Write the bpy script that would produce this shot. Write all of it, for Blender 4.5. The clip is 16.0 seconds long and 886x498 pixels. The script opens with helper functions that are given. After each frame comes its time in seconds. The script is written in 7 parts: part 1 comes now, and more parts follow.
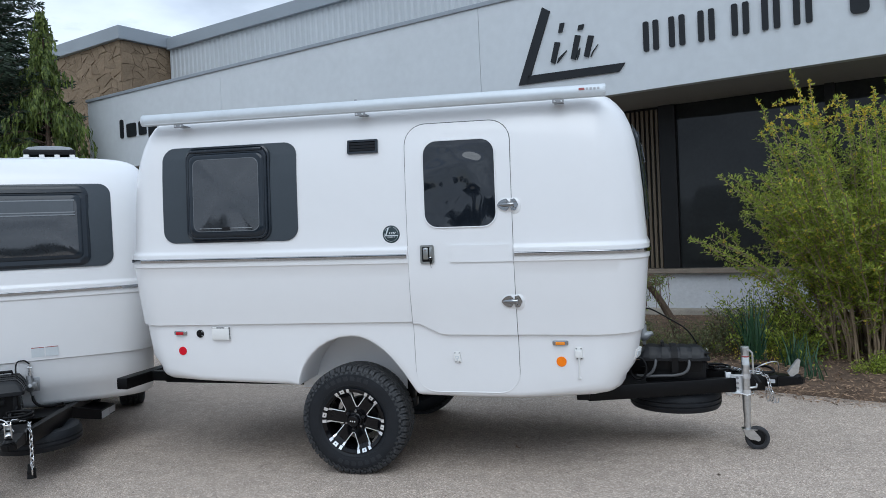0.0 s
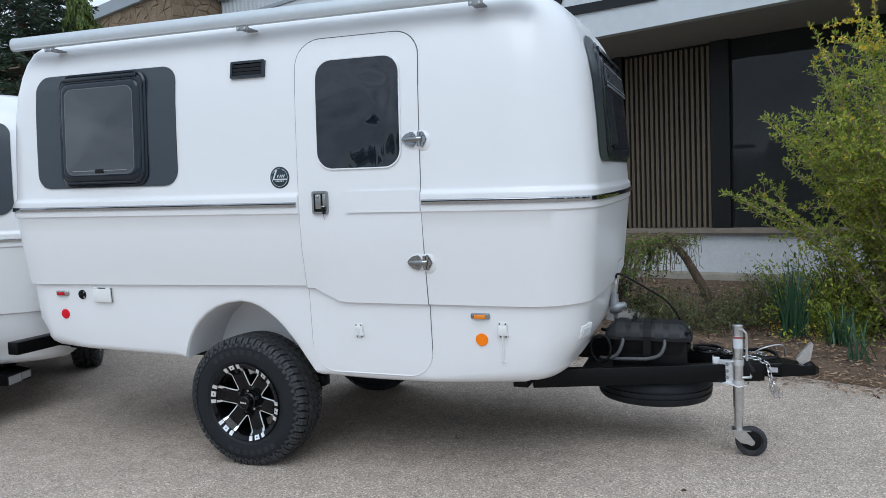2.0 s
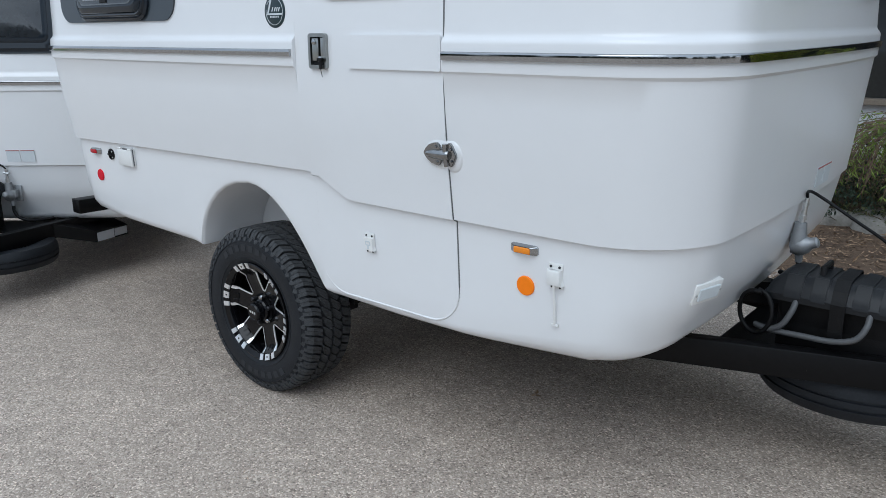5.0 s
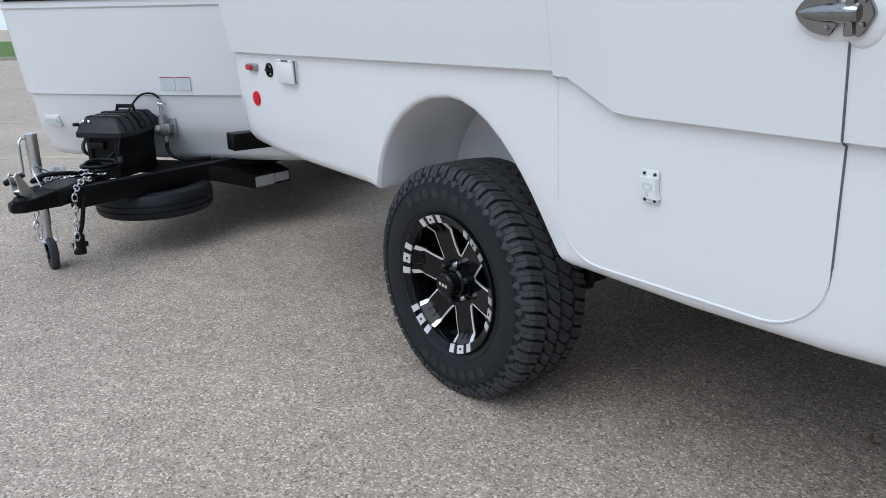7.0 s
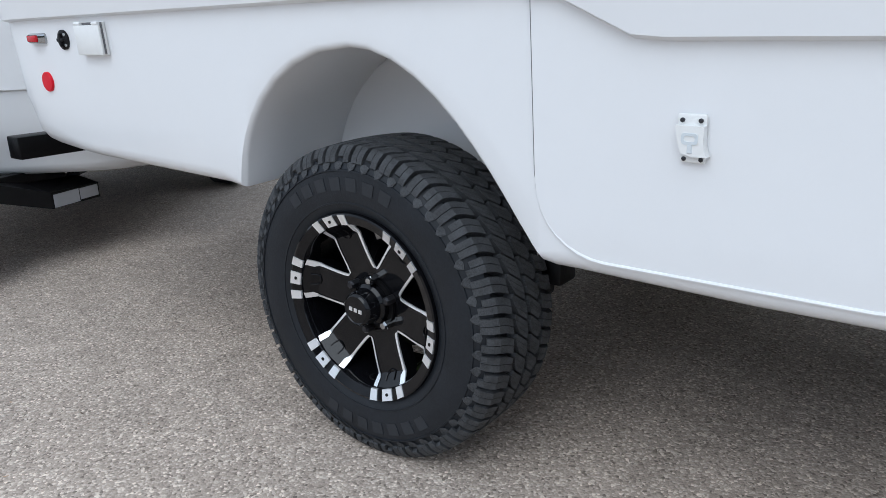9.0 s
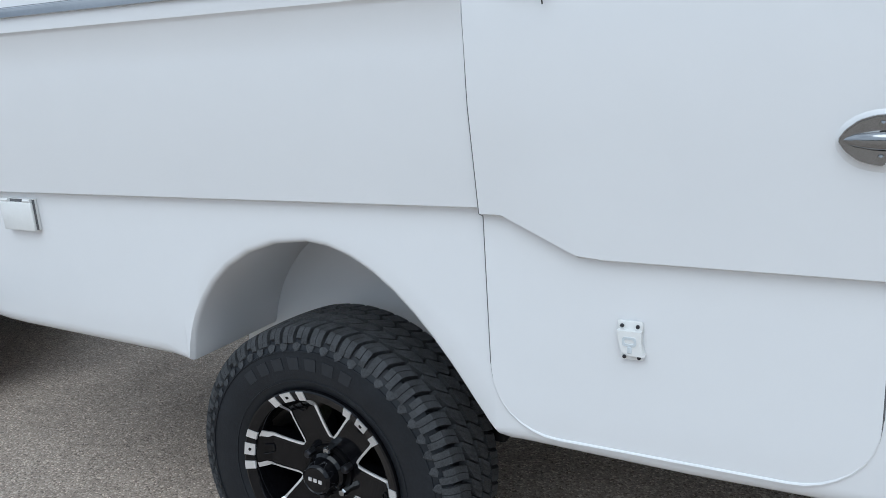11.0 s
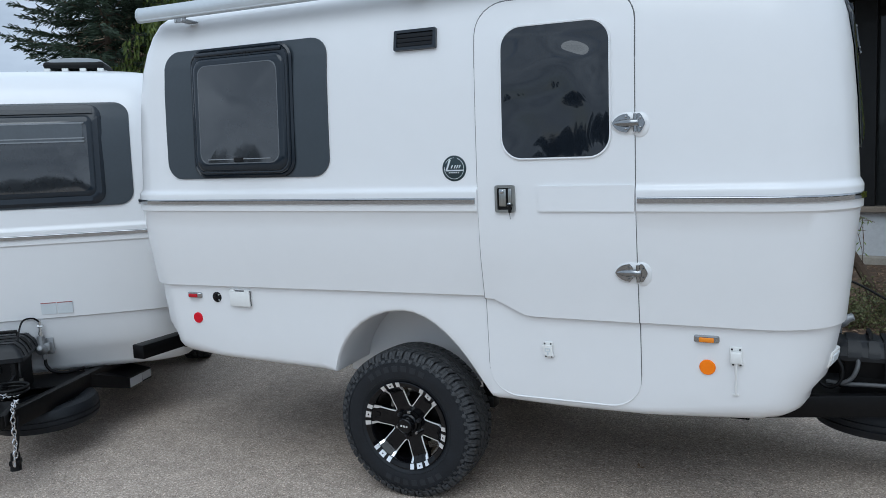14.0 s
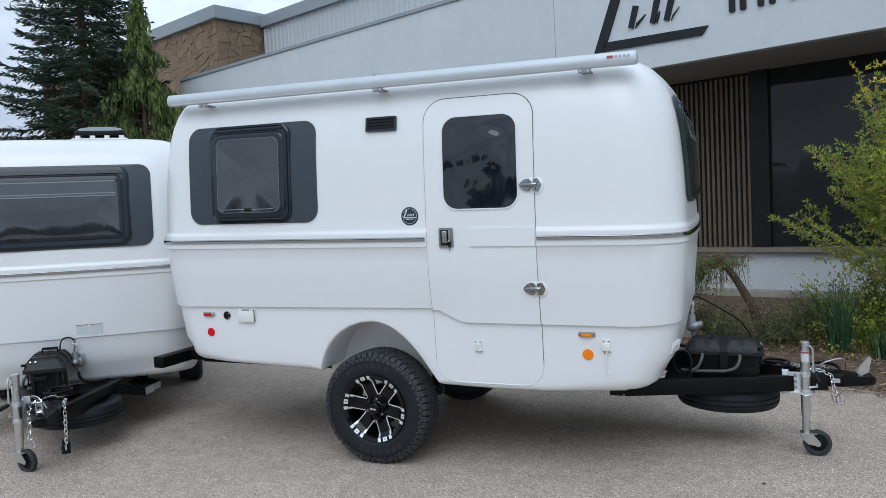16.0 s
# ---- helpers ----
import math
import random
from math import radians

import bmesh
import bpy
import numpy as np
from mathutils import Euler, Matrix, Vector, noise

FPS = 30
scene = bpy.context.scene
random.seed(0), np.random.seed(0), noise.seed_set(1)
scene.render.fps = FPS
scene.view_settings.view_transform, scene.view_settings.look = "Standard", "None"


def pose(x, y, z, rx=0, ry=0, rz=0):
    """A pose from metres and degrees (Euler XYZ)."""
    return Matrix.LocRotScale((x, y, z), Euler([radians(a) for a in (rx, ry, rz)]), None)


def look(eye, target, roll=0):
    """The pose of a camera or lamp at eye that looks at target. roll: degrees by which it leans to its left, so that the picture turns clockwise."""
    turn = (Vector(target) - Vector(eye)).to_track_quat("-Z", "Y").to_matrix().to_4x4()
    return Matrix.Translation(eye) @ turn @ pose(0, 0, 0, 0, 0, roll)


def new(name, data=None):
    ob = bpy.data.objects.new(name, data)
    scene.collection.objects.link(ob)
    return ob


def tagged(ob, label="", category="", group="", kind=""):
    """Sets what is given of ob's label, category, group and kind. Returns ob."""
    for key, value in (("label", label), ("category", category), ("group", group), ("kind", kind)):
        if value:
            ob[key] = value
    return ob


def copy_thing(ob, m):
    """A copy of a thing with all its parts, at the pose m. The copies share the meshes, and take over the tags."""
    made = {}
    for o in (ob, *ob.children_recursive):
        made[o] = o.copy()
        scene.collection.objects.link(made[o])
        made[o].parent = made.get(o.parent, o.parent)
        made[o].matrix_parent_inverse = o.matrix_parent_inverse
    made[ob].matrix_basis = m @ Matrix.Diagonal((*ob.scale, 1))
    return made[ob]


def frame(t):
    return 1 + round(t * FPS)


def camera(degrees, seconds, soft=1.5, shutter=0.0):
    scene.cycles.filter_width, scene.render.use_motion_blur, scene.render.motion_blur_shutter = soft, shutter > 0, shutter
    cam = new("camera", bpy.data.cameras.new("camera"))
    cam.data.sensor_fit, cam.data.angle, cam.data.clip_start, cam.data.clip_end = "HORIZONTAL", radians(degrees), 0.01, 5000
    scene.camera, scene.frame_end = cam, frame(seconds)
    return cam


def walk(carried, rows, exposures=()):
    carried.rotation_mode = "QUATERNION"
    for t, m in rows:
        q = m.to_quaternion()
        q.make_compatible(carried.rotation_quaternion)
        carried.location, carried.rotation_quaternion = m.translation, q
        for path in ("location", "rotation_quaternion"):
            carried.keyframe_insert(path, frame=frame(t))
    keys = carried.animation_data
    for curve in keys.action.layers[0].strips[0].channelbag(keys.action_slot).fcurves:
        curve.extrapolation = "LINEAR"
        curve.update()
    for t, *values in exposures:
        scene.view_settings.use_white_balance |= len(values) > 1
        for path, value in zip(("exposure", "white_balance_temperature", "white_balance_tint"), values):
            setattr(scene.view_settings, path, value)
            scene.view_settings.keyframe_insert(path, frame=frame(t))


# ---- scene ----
cam = camera(60.7, 16.0, soft=0.7)
PATH = [
    (0, (0.308, -0.102, 1.549), (-0.137, 1.847, 1.513), -2.6),
    (0.5, (0.425, 0.178, 1.559), (-0.049, 2.12, 1.52), -2.7),
    (1, (0.641, 0.432, 1.531), (0.111, 2.36, 1.487), -2.6),
    (1.5, (0.878, 0.727, 1.521), (0.281, 2.634, 1.442), -2.5),
    (2, (1.007, 1.099, 1.432), (0.34, 2.98, 1.298), -2.3),
    (2.5, (1.117, 1.421, 1.456), (0.386, 3.271, 1.244), -2.0),
    (3, (1.255, 1.712, 1.492), (0.474, 3.533, 1.22), -1.7),
    (3.2, (1.275, 1.842, 1.482), (0.475, 3.652, 1.191), -1.6),
    (5.3, (1.095, 2.812, 1.398), (-0.225, 4.217, 0.862), -0.4),
    (5.5, (0.991, 2.857, 1.366), (-0.386, 4.202, 0.823), -0.3),
    (6, (0.78, 2.969, 1.29), (-0.683, 4.211, 0.73), -0.4),
    (6.5, (0.55, 3.14, 1.184), (-0.949, 4.335, 0.613), -0.6),
    (7, (0.278, 3.232, 1.117), (-1.227, 4.418, 0.544), -0.8),
    (7.5, (-0.002, 3.302, 1.048), (-1.478, 4.526, 0.48), -0.9),
    (8, (-0.148, 3.401, 1.007), (-1.547, 4.712, 0.437), -1.3),
    (8.2, (-0.187, 3.442, 0.984), (-1.543, 4.798, 0.415), -1.4),
    (10.3, (-0.433, 3.463, 0.937), (-1.383, 5.15, 0.435), -2.6),
    (10.5, (-0.443, 3.428, 0.995), (-1.379, 5.133, 0.526), -2.3),
    (11, (-0.398, 3.29, 1.213), (-1.3, 5.03, 0.815), -2.6),
    (11.5, (-0.296, 3.007, 1.39), (-1.175, 4.778, 1.09), -2.0),
    (12, (-0.224, 2.717, 1.54), (-1.113, 4.492, 1.294), -2.0),
    (12.5, (-0.165, 2.382, 1.571), (-1.068, 4.151, 1.334), -2.1),
    (13, (-0.036, 2.061, 1.59), (-0.934, 3.833, 1.356), -2.2),
    (13.5, (0.127, 1.771, 1.593), (-0.742, 3.558, 1.364), -2.3),
    (14, (0.22, 1.467, 1.579), (-0.595, 3.28, 1.364), -2.5),
    (14.5, (0.351, 1.135, 1.611), (-0.417, 2.972, 1.422), -2.6),
    (15, (0.503, 0.854, 1.613), (-0.22, 2.713, 1.457), -2.7),
    (15.5, (0.621, 0.587, 1.618), (-0.083, 2.454, 1.487), -2.8),
    (16, (0.73, 0.303, 1.586), (0.019, 2.17, 1.489), -2.6),
]
EXPOSURES = [(t, stops, warmth, tint) for t, stops, warmth, tint in ((0.0, 0.05, 5640, 6.5), (3.0, 0.14, 5660, 5.5), (5.5, 0.00, 5620, 5), (6.4, 0.02, 5660, 6), (7.2, 0.15, 5650, 6.5), (8.0, 0.23, 5650, 7), (10.3, 0.29, 5670, 6), (10.8, 0.22, 5620, 4.5), (11.5, -0.14, 5520, 4), (12.2, -0.20, 5500, 4), (13.0, -0.15, 5490, 4), (14.0, -0.06, 5550, 4.5), (15.0, 0.01, 5600, 5), (16.0, 0.02, 5640, 5.5))]
walk(cam, [(t, look(eye, target, roll)) for t, eye, target, roll in PATH], EXPOSURES)

# ---------------------------------------------------------------- world and sun
world = bpy.data.worlds.new("sky")
scene.world = world
world.use_nodes = True
SUN_ELEVATION, SUN_AZIMUTH = radians(48), radians(168)


def build_sky():
    nt = world.node_tree
    nt.nodes.clear()
    out = nt.nodes.new("ShaderNodeOutputWorld")
    bg = nt.nodes.new("ShaderNodeBackground")
    sky = nt.nodes.new("ShaderNodeTexSky")
    sky.sky_type = "NISHITA"
    sky.sun_disc = False
    sky.sun_elevation = SUN_ELEVATION
    sky.sun_rotation = SUN_AZIMUTH
    sky.air_density, sky.dust_density, sky.ozone_density = 1.0, 1.5, 1.0
    co = nt.nodes.new("ShaderNodeTexCoord")
    stretch = nt.nodes.new("ShaderNodeMapping")
    stretch.inputs["Scale"].default_value = (1.0, 1.0, 2.6)
    cloud = nt.nodes.new("ShaderNodeTexNoise")
    cloud.inputs["Scale"].default_value = 2.1
    cloud.inputs["Detail"].default_value = 8
    cloud.inputs["Roughness"].default_value = 0.55
    cover = nt.nodes.new("ShaderNodeValToRGB")
    cover.color_ramp.elements[0].position, cover.color_ramp.elements[1].position = 0.27, 0.41
    shade = nt.nodes.new("ShaderNodeTexNoise")
    shade.inputs["Scale"].default_value = 3.4
    shade.inputs["Detail"].default_value = 6
    tone = nt.nodes.new("ShaderNodeValToRGB")
    tone.color_ramp.elements[0].position, tone.color_ramp.elements[1].position = 0.3, 0.72
    tone.color_ramp.elements[0].color = (4.9, 5.3, 6.0, 1)
    tone.color_ramp.elements[1].color = (10.9, 11.3, 11.9, 1)
    mix = nt.nodes.new("ShaderNodeMix")
    mix.data_type = "RGBA"
    ln = nt.links.new
    ln(co.outputs["Generated"], stretch.inputs["Vector"])
    ln(stretch.outputs["Vector"], cloud.inputs["Vector"])
    ln(stretch.outputs["Vector"], shade.inputs["Vector"])
    ln(cloud.outputs["Fac"], cover.inputs["Fac"])
    ln(shade.outputs["Fac"], tone.inputs["Fac"])
    ln(cover.outputs["Color"], mix.inputs["Factor"])
    ln(sky.outputs["Color"], mix.inputs[6])
    ln(tone.outputs["Color"], mix.inputs[7])
    # an overcast sky is brighter overhead than at the horizon
    up = nt.nodes.new("ShaderNodeSeparateXYZ")
    dome = nt.nodes.new("ShaderNodeMapRange")
    dome.inputs["From Min"].default_value, dome.inputs["From Max"].default_value = 0.0, 0.9
    dome.inputs["To Min"].default_value, dome.inputs["To Max"].default_value = 0.92, 1.12
    scaled = nt.nodes.new("ShaderNodeVectorMath")
    scaled.operation = "SCALE"
    ln(co.outputs["Generated"], up.inputs["Vector"])
    ln(up.outputs["Z"], dome.inputs["Value"])
    ln(mix.outputs[2], scaled.inputs[0])
    ln(dome.outputs["Result"], scaled.inputs["Scale"])
    ln(scaled.outputs["Vector"], bg.inputs["Color"])
    bg.inputs["Strength"].default_value = 0.102
    ln(bg.outputs["Background"], out.inputs["Surface"])


build_sky()
sun_data = bpy.data.lights.new("sun", "SUN")
sun_data.energy, sun_data.angle, sun_data.color = 1.07, radians(45), (1.0, 0.96, 0.9)
sun = new("sun", sun_data)
sun.matrix_world = look((math.sin(SUN_AZIMUTH) * math.cos(SUN_ELEVATION) * 60, math.cos(SUN_AZIMUTH) * math.cos(SUN_ELEVATION) * 60, math.sin(SUN_ELEVATION) * 60), (0, 0, 0))


# ---------------------------------------------------------------- materials
def material(name, base, rough=0.5, metal=0.0, spread=0.08, scale=6.0, fine=60.0, bump=0.0, bump_scale=80.0, coat=0.0, random_piece=0.0, spec=0.5, edge=None):
    """Principled surface whose colour wanders at a coarse and a fine scale, in metres."""
    m = bpy.data.materials.new(name)
    m.use_nodes = True
    nt = m.node_tree
    ln = nt.links.new
    b = nt.nodes["Principled BSDF"]
    b.inputs["Metallic"].default_value = metal
    b.inputs["Roughness"].default_value = rough
    b.inputs["Coat Weight"].default_value = coat
    b.inputs["Coat Roughness"].default_value = 0.08
    b.inputs["Specular IOR Level"].default_value = spec
    co = nt.nodes.new("ShaderNodeTexCoord")
    n1 = nt.nodes.new("ShaderNodeTexNoise")
    n1.inputs["Scale"].default_value = scale
    n1.inputs["Detail"].default_value = 4
    n2 = nt.nodes.new("ShaderNodeTexNoise")
    n2.inputs["Scale"].default_value = fine
    n2.inputs["Detail"].default_value = 3
    add = nt.nodes.new("ShaderNodeMath")
    add.operation = "ADD"
    ln(co.outputs["Object"], n1.inputs["Vector"])
    ln(co.outputs["Object"], n2.inputs["Vector"])
    ln(n1.outputs["Fac"], add.inputs[0])
    ln(n2.outputs["Fac"], add.inputs[1])
    last = add.outputs[0]
    if random_piece:
        info = nt.nodes.new("ShaderNodeObjectInfo")
        mul = nt.nodes.new("ShaderNodeMath")
        mul.operation = "MULTIPLY_ADD"
        mul.inputs[1].default_value = random_piece
        ln(info.outputs["Random"], mul.inputs[0])
        ln(last, mul.inputs[2])
        last = mul.outputs[0]
    ramp = nt.nodes.new("ShaderNodeMapRange")
    ramp.inputs["From Min"].default_value = 0.6
    ramp.inputs["From Max"].default_value = 1.4 + random_piece
    ln(last, ramp.inputs["Value"])
    mix = nt.nodes.new("ShaderNodeMix")
    mix.data_type = "RGBA"
    mix.inputs[6].default_value = (*[max(0.0, c * (1 - spread)) for c in base], 1)
    other = edge if edge else [min(1.0, c * (1 + spread)) for c in base]
    mix.inputs[7].default_value = (*other, 1)
    ln(ramp.outputs["Result"], mix.inputs["Factor"])
    ln(mix.outputs[2], b.inputs["Base Color"])
    if bump:
        n3 = nt.nodes.new("ShaderNodeTexNoise")
        n3.inputs["Scale"].default_value = bump_scale
        n3.inputs["Detail"].default_value = 4
        bn = nt.nodes.new("ShaderNodeBump")
        bn.inputs["Strength"].default_value = 1.0
        bn.inputs["Distance"].default_value = bump
        ln(co.outputs["Object"], n3.inputs["Vector"])
        ln(n3.outputs["Fac"], bn.inputs["Height"])
        ln(bn.outputs["Normal"], b.inputs["Normal"])
    return m


def leaf_material(name, dark, light, rough=0.55, through_light=0.25):
    """Leaves: colour by clump, a little light passing through."""
    m = bpy.data.materials.new(name)
    m.use_nodes = True
    nt = m.node_tree
    ln = nt.links.new
    b = nt.nodes["Principled BSDF"]
    b.inputs["Roughness"].default_value = rough
    geo = nt.nodes.new("ShaderNodeNewGeometry")
    mix = nt.nodes.new("ShaderNodeMix")
    mix.data_type = "RGBA"
    mix.inputs[6].default_value = (*dark, 1)
    mix.inputs[7].default_value = (*light, 1)
    ln(geo.outputs["Random Per Island"], mix.inputs["Factor"])
    ln(mix.outputs[2], b.inputs["Base Color"])
    tr = nt.nodes.new("ShaderNodeBsdfTranslucent")
    ln(mix.outputs[2], tr.inputs["Color"])
    both = nt.nodes.new("ShaderNodeMixShader")
    both.inputs["Fac"].default_value = through_light
    out = nt.nodes["Material Output"]
    ln(b.outputs["BSDF"], both.inputs[1])
    ln(tr.outputs["BSDF"], both.inputs[2])
    ln(both.outputs["Shader"], out.inputs["Surface"])
    return m


def asphalt_material():
    """Worn asphalt with pale chips a few millimetres across, and broad stains."""
    m = bpy.data.materials.new("asphalt")
    m.use_nodes = True
    nt = m.node_tree
    ln = nt.links.new
    b = nt.nodes["Principled BSDF"]
    b.inputs["Roughness"].default_value = 0.88
    b.inputs["Specular IOR Level"].default_value = 0.3
    co = nt.nodes.new("ShaderNodeTexCoord")
    chip = nt.nodes.new("ShaderNodeTexVoronoi")
    chip.inputs["Scale"].default_value = 160.0
    chip2 = nt.nodes.new("ShaderNodeTexVoronoi")
    chip2.inputs["Scale"].default_value = 330.0
    big = nt.nodes.new("ShaderNodeTexNoise")
    big.inputs["Scale"].default_value = 0.9
    big.inputs["Detail"].default_value = 6
    mid = nt.nodes.new("ShaderNodeTexNoise")
    mid.inputs["Scale"].default_value = 9.0
    mid.inputs["Detail"].default_value = 5
    for n in (chip, chip2, big, mid):
        ln(co.outputs["Object"], n.inputs["Vector"])
    one = nt.nodes.new("ShaderNodeValToRGB")
    e = one.color_ramp.elements
    e[0].position, e[0].color = 0.0, (0.172, 0.140, 0.114, 1)
    e[1].position, e[1].color = 1.0, (0.72, 0.63, 0.53, 1)
    for at, c in ((0.14, (0.315, 0.260, 0.214, 1)), (0.45, (0.380, 0.315, 0.260, 1)), (0.74, (0.438, 0.366, 0.305, 1)), (0.88, (0.55, 0.475, 0.40, 1))):
        k = e.new(at)
        k.color = c
    sep = nt.nodes.new("ShaderNodeSeparateColor")
    ln(chip.outputs["Color"], sep.inputs["Color"])
    ln(sep.outputs[0], one.inputs["Fac"])
    sep2 = nt.nodes.new("ShaderNodeSeparateColor")
    ln(chip2.outputs["Color"], sep2.inputs["Color"])
    two = nt.nodes.new("ShaderNodeMix")
    two.data_type = "RGBA"
    two.blend_type = "MULTIPLY"
    two.inputs["Factor"].default_value = 0.34
    ln(one.outputs["Color"], two.inputs[6])
    lift = nt.nodes.new("ShaderNodeMapRange")
    lift.inputs["To Min"].default_value, lift.inputs["To Max"].default_value = 0.66, 1.38
    ln(sep2.outputs[1], lift.inputs["Value"])
    ln(lift.outputs["Result"], two.inputs[7])
    add = nt.nodes.new("ShaderNodeMath")
    add.operation = "ADD"
    ln(big.outputs["Fac"], add.inputs[0])
    ln(mid.outputs["Fac"], add.inputs[1])
    stain = nt.nodes.new("ShaderNodeMapRange")
    stain.inputs["From Min"].default_value, stain.inputs["From Max"].default_value = 0.65, 1.35
    stain.inputs["To Min"].default_value, stain.inputs["To Max"].default_value = 0.88, 1.22
    ln(add.outputs[0], stain.inputs["Value"])
    mul = nt.nodes.new("ShaderNodeMix")
    mul.data_type = "RGBA"
    mul.blend_type = "MULTIPLY"
    mul.inputs["Factor"].default_value = 1.0
    ln(two.outputs[2], mul.inputs[6])
    ln(stain.outputs["Result"], mul.inputs[7])
    ln(mul.outputs[2], b.inputs["Base Color"])
    bn = nt.nodes.new("ShaderNodeBump")
    bn.inputs["Distance"].default_value = 0.003
    bn.inputs["Strength"].default_value = 0.6
    ln(chip.outputs["Distance"], bn.inputs["Height"])
    bn.invert = True
    ln(bn.outputs["Normal"], b.inputs["Normal"])
    return m


def glass_material(name, tint, rough, wave, wave_scale, spec=0.6):
    """Smoked acrylic: dark, glossy, slightly wavy."""
    m = material(name, tint, rough=rough, spread=0.2, scale=3, fine=20, spec=spec)
    nt = m.node_tree
    ln = nt.links.new
    co = nt.nodes.new("ShaderNodeTexCoord")
    n = nt.nodes.new("ShaderNodeTexNoise")
    n.inputs["Scale"].default_value = wave_scale
    n.inputs["Detail"].default_value = 0.4
    n.inputs["Distortion"].default_value = 0.6
    bn = nt.nodes.new("ShaderNodeBump")
    bn.inputs["Distance"].default_value = wave
    ln(co.outputs["Object"], n.inputs["Vector"])
    ln(n.outputs["Fac"], bn.inputs["Height"])
    ln(bn.outputs["Normal"], nt.nodes["Principled BSDF"].inputs["Normal"])
    return m


GELCOAT = material("white_gelcoat", (0.78, 0.785, 0.79), rough=0.28, spread=0.012, scale=1.5, fine=9, coat=0.3, bump=0.0006, bump_scale=5)
WHITE_PLASTIC = material("white_plastic", (0.78, 0.78, 0.76), rough=0.4, spread=0.03)
# dark tone that paints the shade in narrow gaps
GAP_SHADE = material("gap_shade", (0.12, 0.12, 0.125), rough=0.7, spread=0.2)
PANEL_GREY = material("slate_grey_panel", (0.037, 0.047, 0.057), rough=0.28, spread=0.08)
BLACK_PLASTIC = material("black_plastic", (0.005, 0.005, 0.0055), rough=0.5, spread=0.3, bump=0.0008, bump_scale=260, spec=0.22)
WINDOW_FRAME = material("black_window_frame", (0.009, 0.014, 0.021), rough=0.16, spread=0.15, spec=0.45)
PANE_EDGE = material("glossy_pane_edge", (0.012, 0.018, 0.026), rough=0.07, spread=0.15, spec=0.4)
BLIND_DARK = material("shaded_blind", (0.075, 0.085, 0.095), rough=0.2, spread=0.1)
ACRYLIC = glass_material("smoked_acrylic", (0.026, 0.029, 0.033), 0.05, 0.006, 1.6, 1.0)
DOOR_GLASS = glass_material("dark_door_glass", (0.010, 0.013, 0.018), 0.02, 0.032, 3.6)
BLIND_FRAME = material("shaded_blind_frame", (0.115, 0.125, 0.135), rough=0.25, spread=0.2)
BLIND = material("pale_blind", (0.20, 0.215, 0.23), rough=0.35, spread=0.1)
HINGE_CHROME = material("polished_hinge_metal", (0.30, 0.305, 0.31), rough=0.12, metal=1.0, spread=0.1)
UNDERSIDE = material("dark_underside", (0.030, 0.030, 0.031), rough=0.8, spread=0.4, scale=3, fine=30)
CHAIN_ZINC = material("bright_zinc_chain", (0.72, 0.73, 0.74), rough=0.22, metal=1.0, spread=0.1)
# black plastic of the lid, its colour lightened for the sky's sheen
LID_SHEEN_PLASTIC = material("black_plastic_with_sky_sheen", (0.008, 0.009, 0.011), rough=0.42, spread=0.25, spec=0.34, bump=0.0006, bump_scale=260)
CONDUIT = material("grey_conduit", (0.085, 0.088, 0.092), rough=0.5, spread=0.15)
CASTOR_GREY = material("worn_castor_rubber", (0.026, 0.027, 0.030), rough=0.7, spread=0.5, scale=20, fine=90)
DARK_SCREW = material("dark_screw", (0.05, 0.05, 0.055), rough=0.4, metal=0.8, spread=0.2)
CHROME = material("chrome", (0.40, 0.41, 0.42), rough=0.06, metal=1.0, spread=0.05)
BRACKET_ZINC = material("bright_zinc_bracket", (0.74, 0.75, 0.76), rough=0.38, metal=0.7, spread=0.1)
STEEL = material("zinc_plated_steel", (0.62, 0.63, 0.63), rough=0.32, metal=1.0, spread=0.18, bump=0.0005, bump_scale=120)
SATIN = material("satin_latch_metal", (0.34, 0.35, 0.34), rough=0.3, metal=1.0, spread=0.1)
ALUMINIUM = material("anodised_aluminium", (0.56, 0.60, 0.63), rough=0.5, metal=0.4, spread=0.05, fine=25)
MACHINED = material("machined_alloy", (0.90, 0.91, 0.92), rough=0.28, metal=0.75, spread=0.06)
RIM_BLACK = material("gloss_black_alloy", (0.004, 0.004, 0.005), rough=0.07, spread=0.2, spec=0.3)
RUBBER = material("tyre_rubber", (0.0115, 0.0135, 0.017), rough=0.50, spread=0.35, scale=12, fine=140, bump=0.0006, bump_scale=300, spec=0.30)
TREAD = material("dusty_tread_rubber", (0.041, 0.043, 0.046), rough=0.62, spread=0.6, scale=40, fine=320, bump=0.0022, bump_scale=420, spec=0.4)
RUBBER_MARK = material("sidewall_mark_rubber", (0.020, 0.0225, 0.027), rough=0.45, spread=0.2, spec=0.35)
FRAME_BLACK = material("black_frame_paint", (0.0035, 0.0035, 0.004), rough=0.4, spread=0.4, spec=0.2, bump=0.0006, bump_scale=90)
RED_LENS = material("red_lens", (0.46, 0.003, 0.012), rough=0.2, spread=0.1, coat=0.1, spec=0.35)
RED_REFLECTOR = material("red_reflector", (0.62, 0.003, 0.018), rough=0.45, spread=0.05, spec=0.25)
AMBER_LENS = material("amber_lens", (0.85, 0.26, 0.005), rough=0.2, spread=0.08, coat=0.5)
AMBER_REFLECTOR = material("amber_reflector", (0.94, 0.22, 0.003), rough=0.4, spread=0.05, spec=0.2)
BADGE_TEAL = material("dark_teal_badge", (0.012, 0.030, 0.036), rough=0.35, spread=0.1)
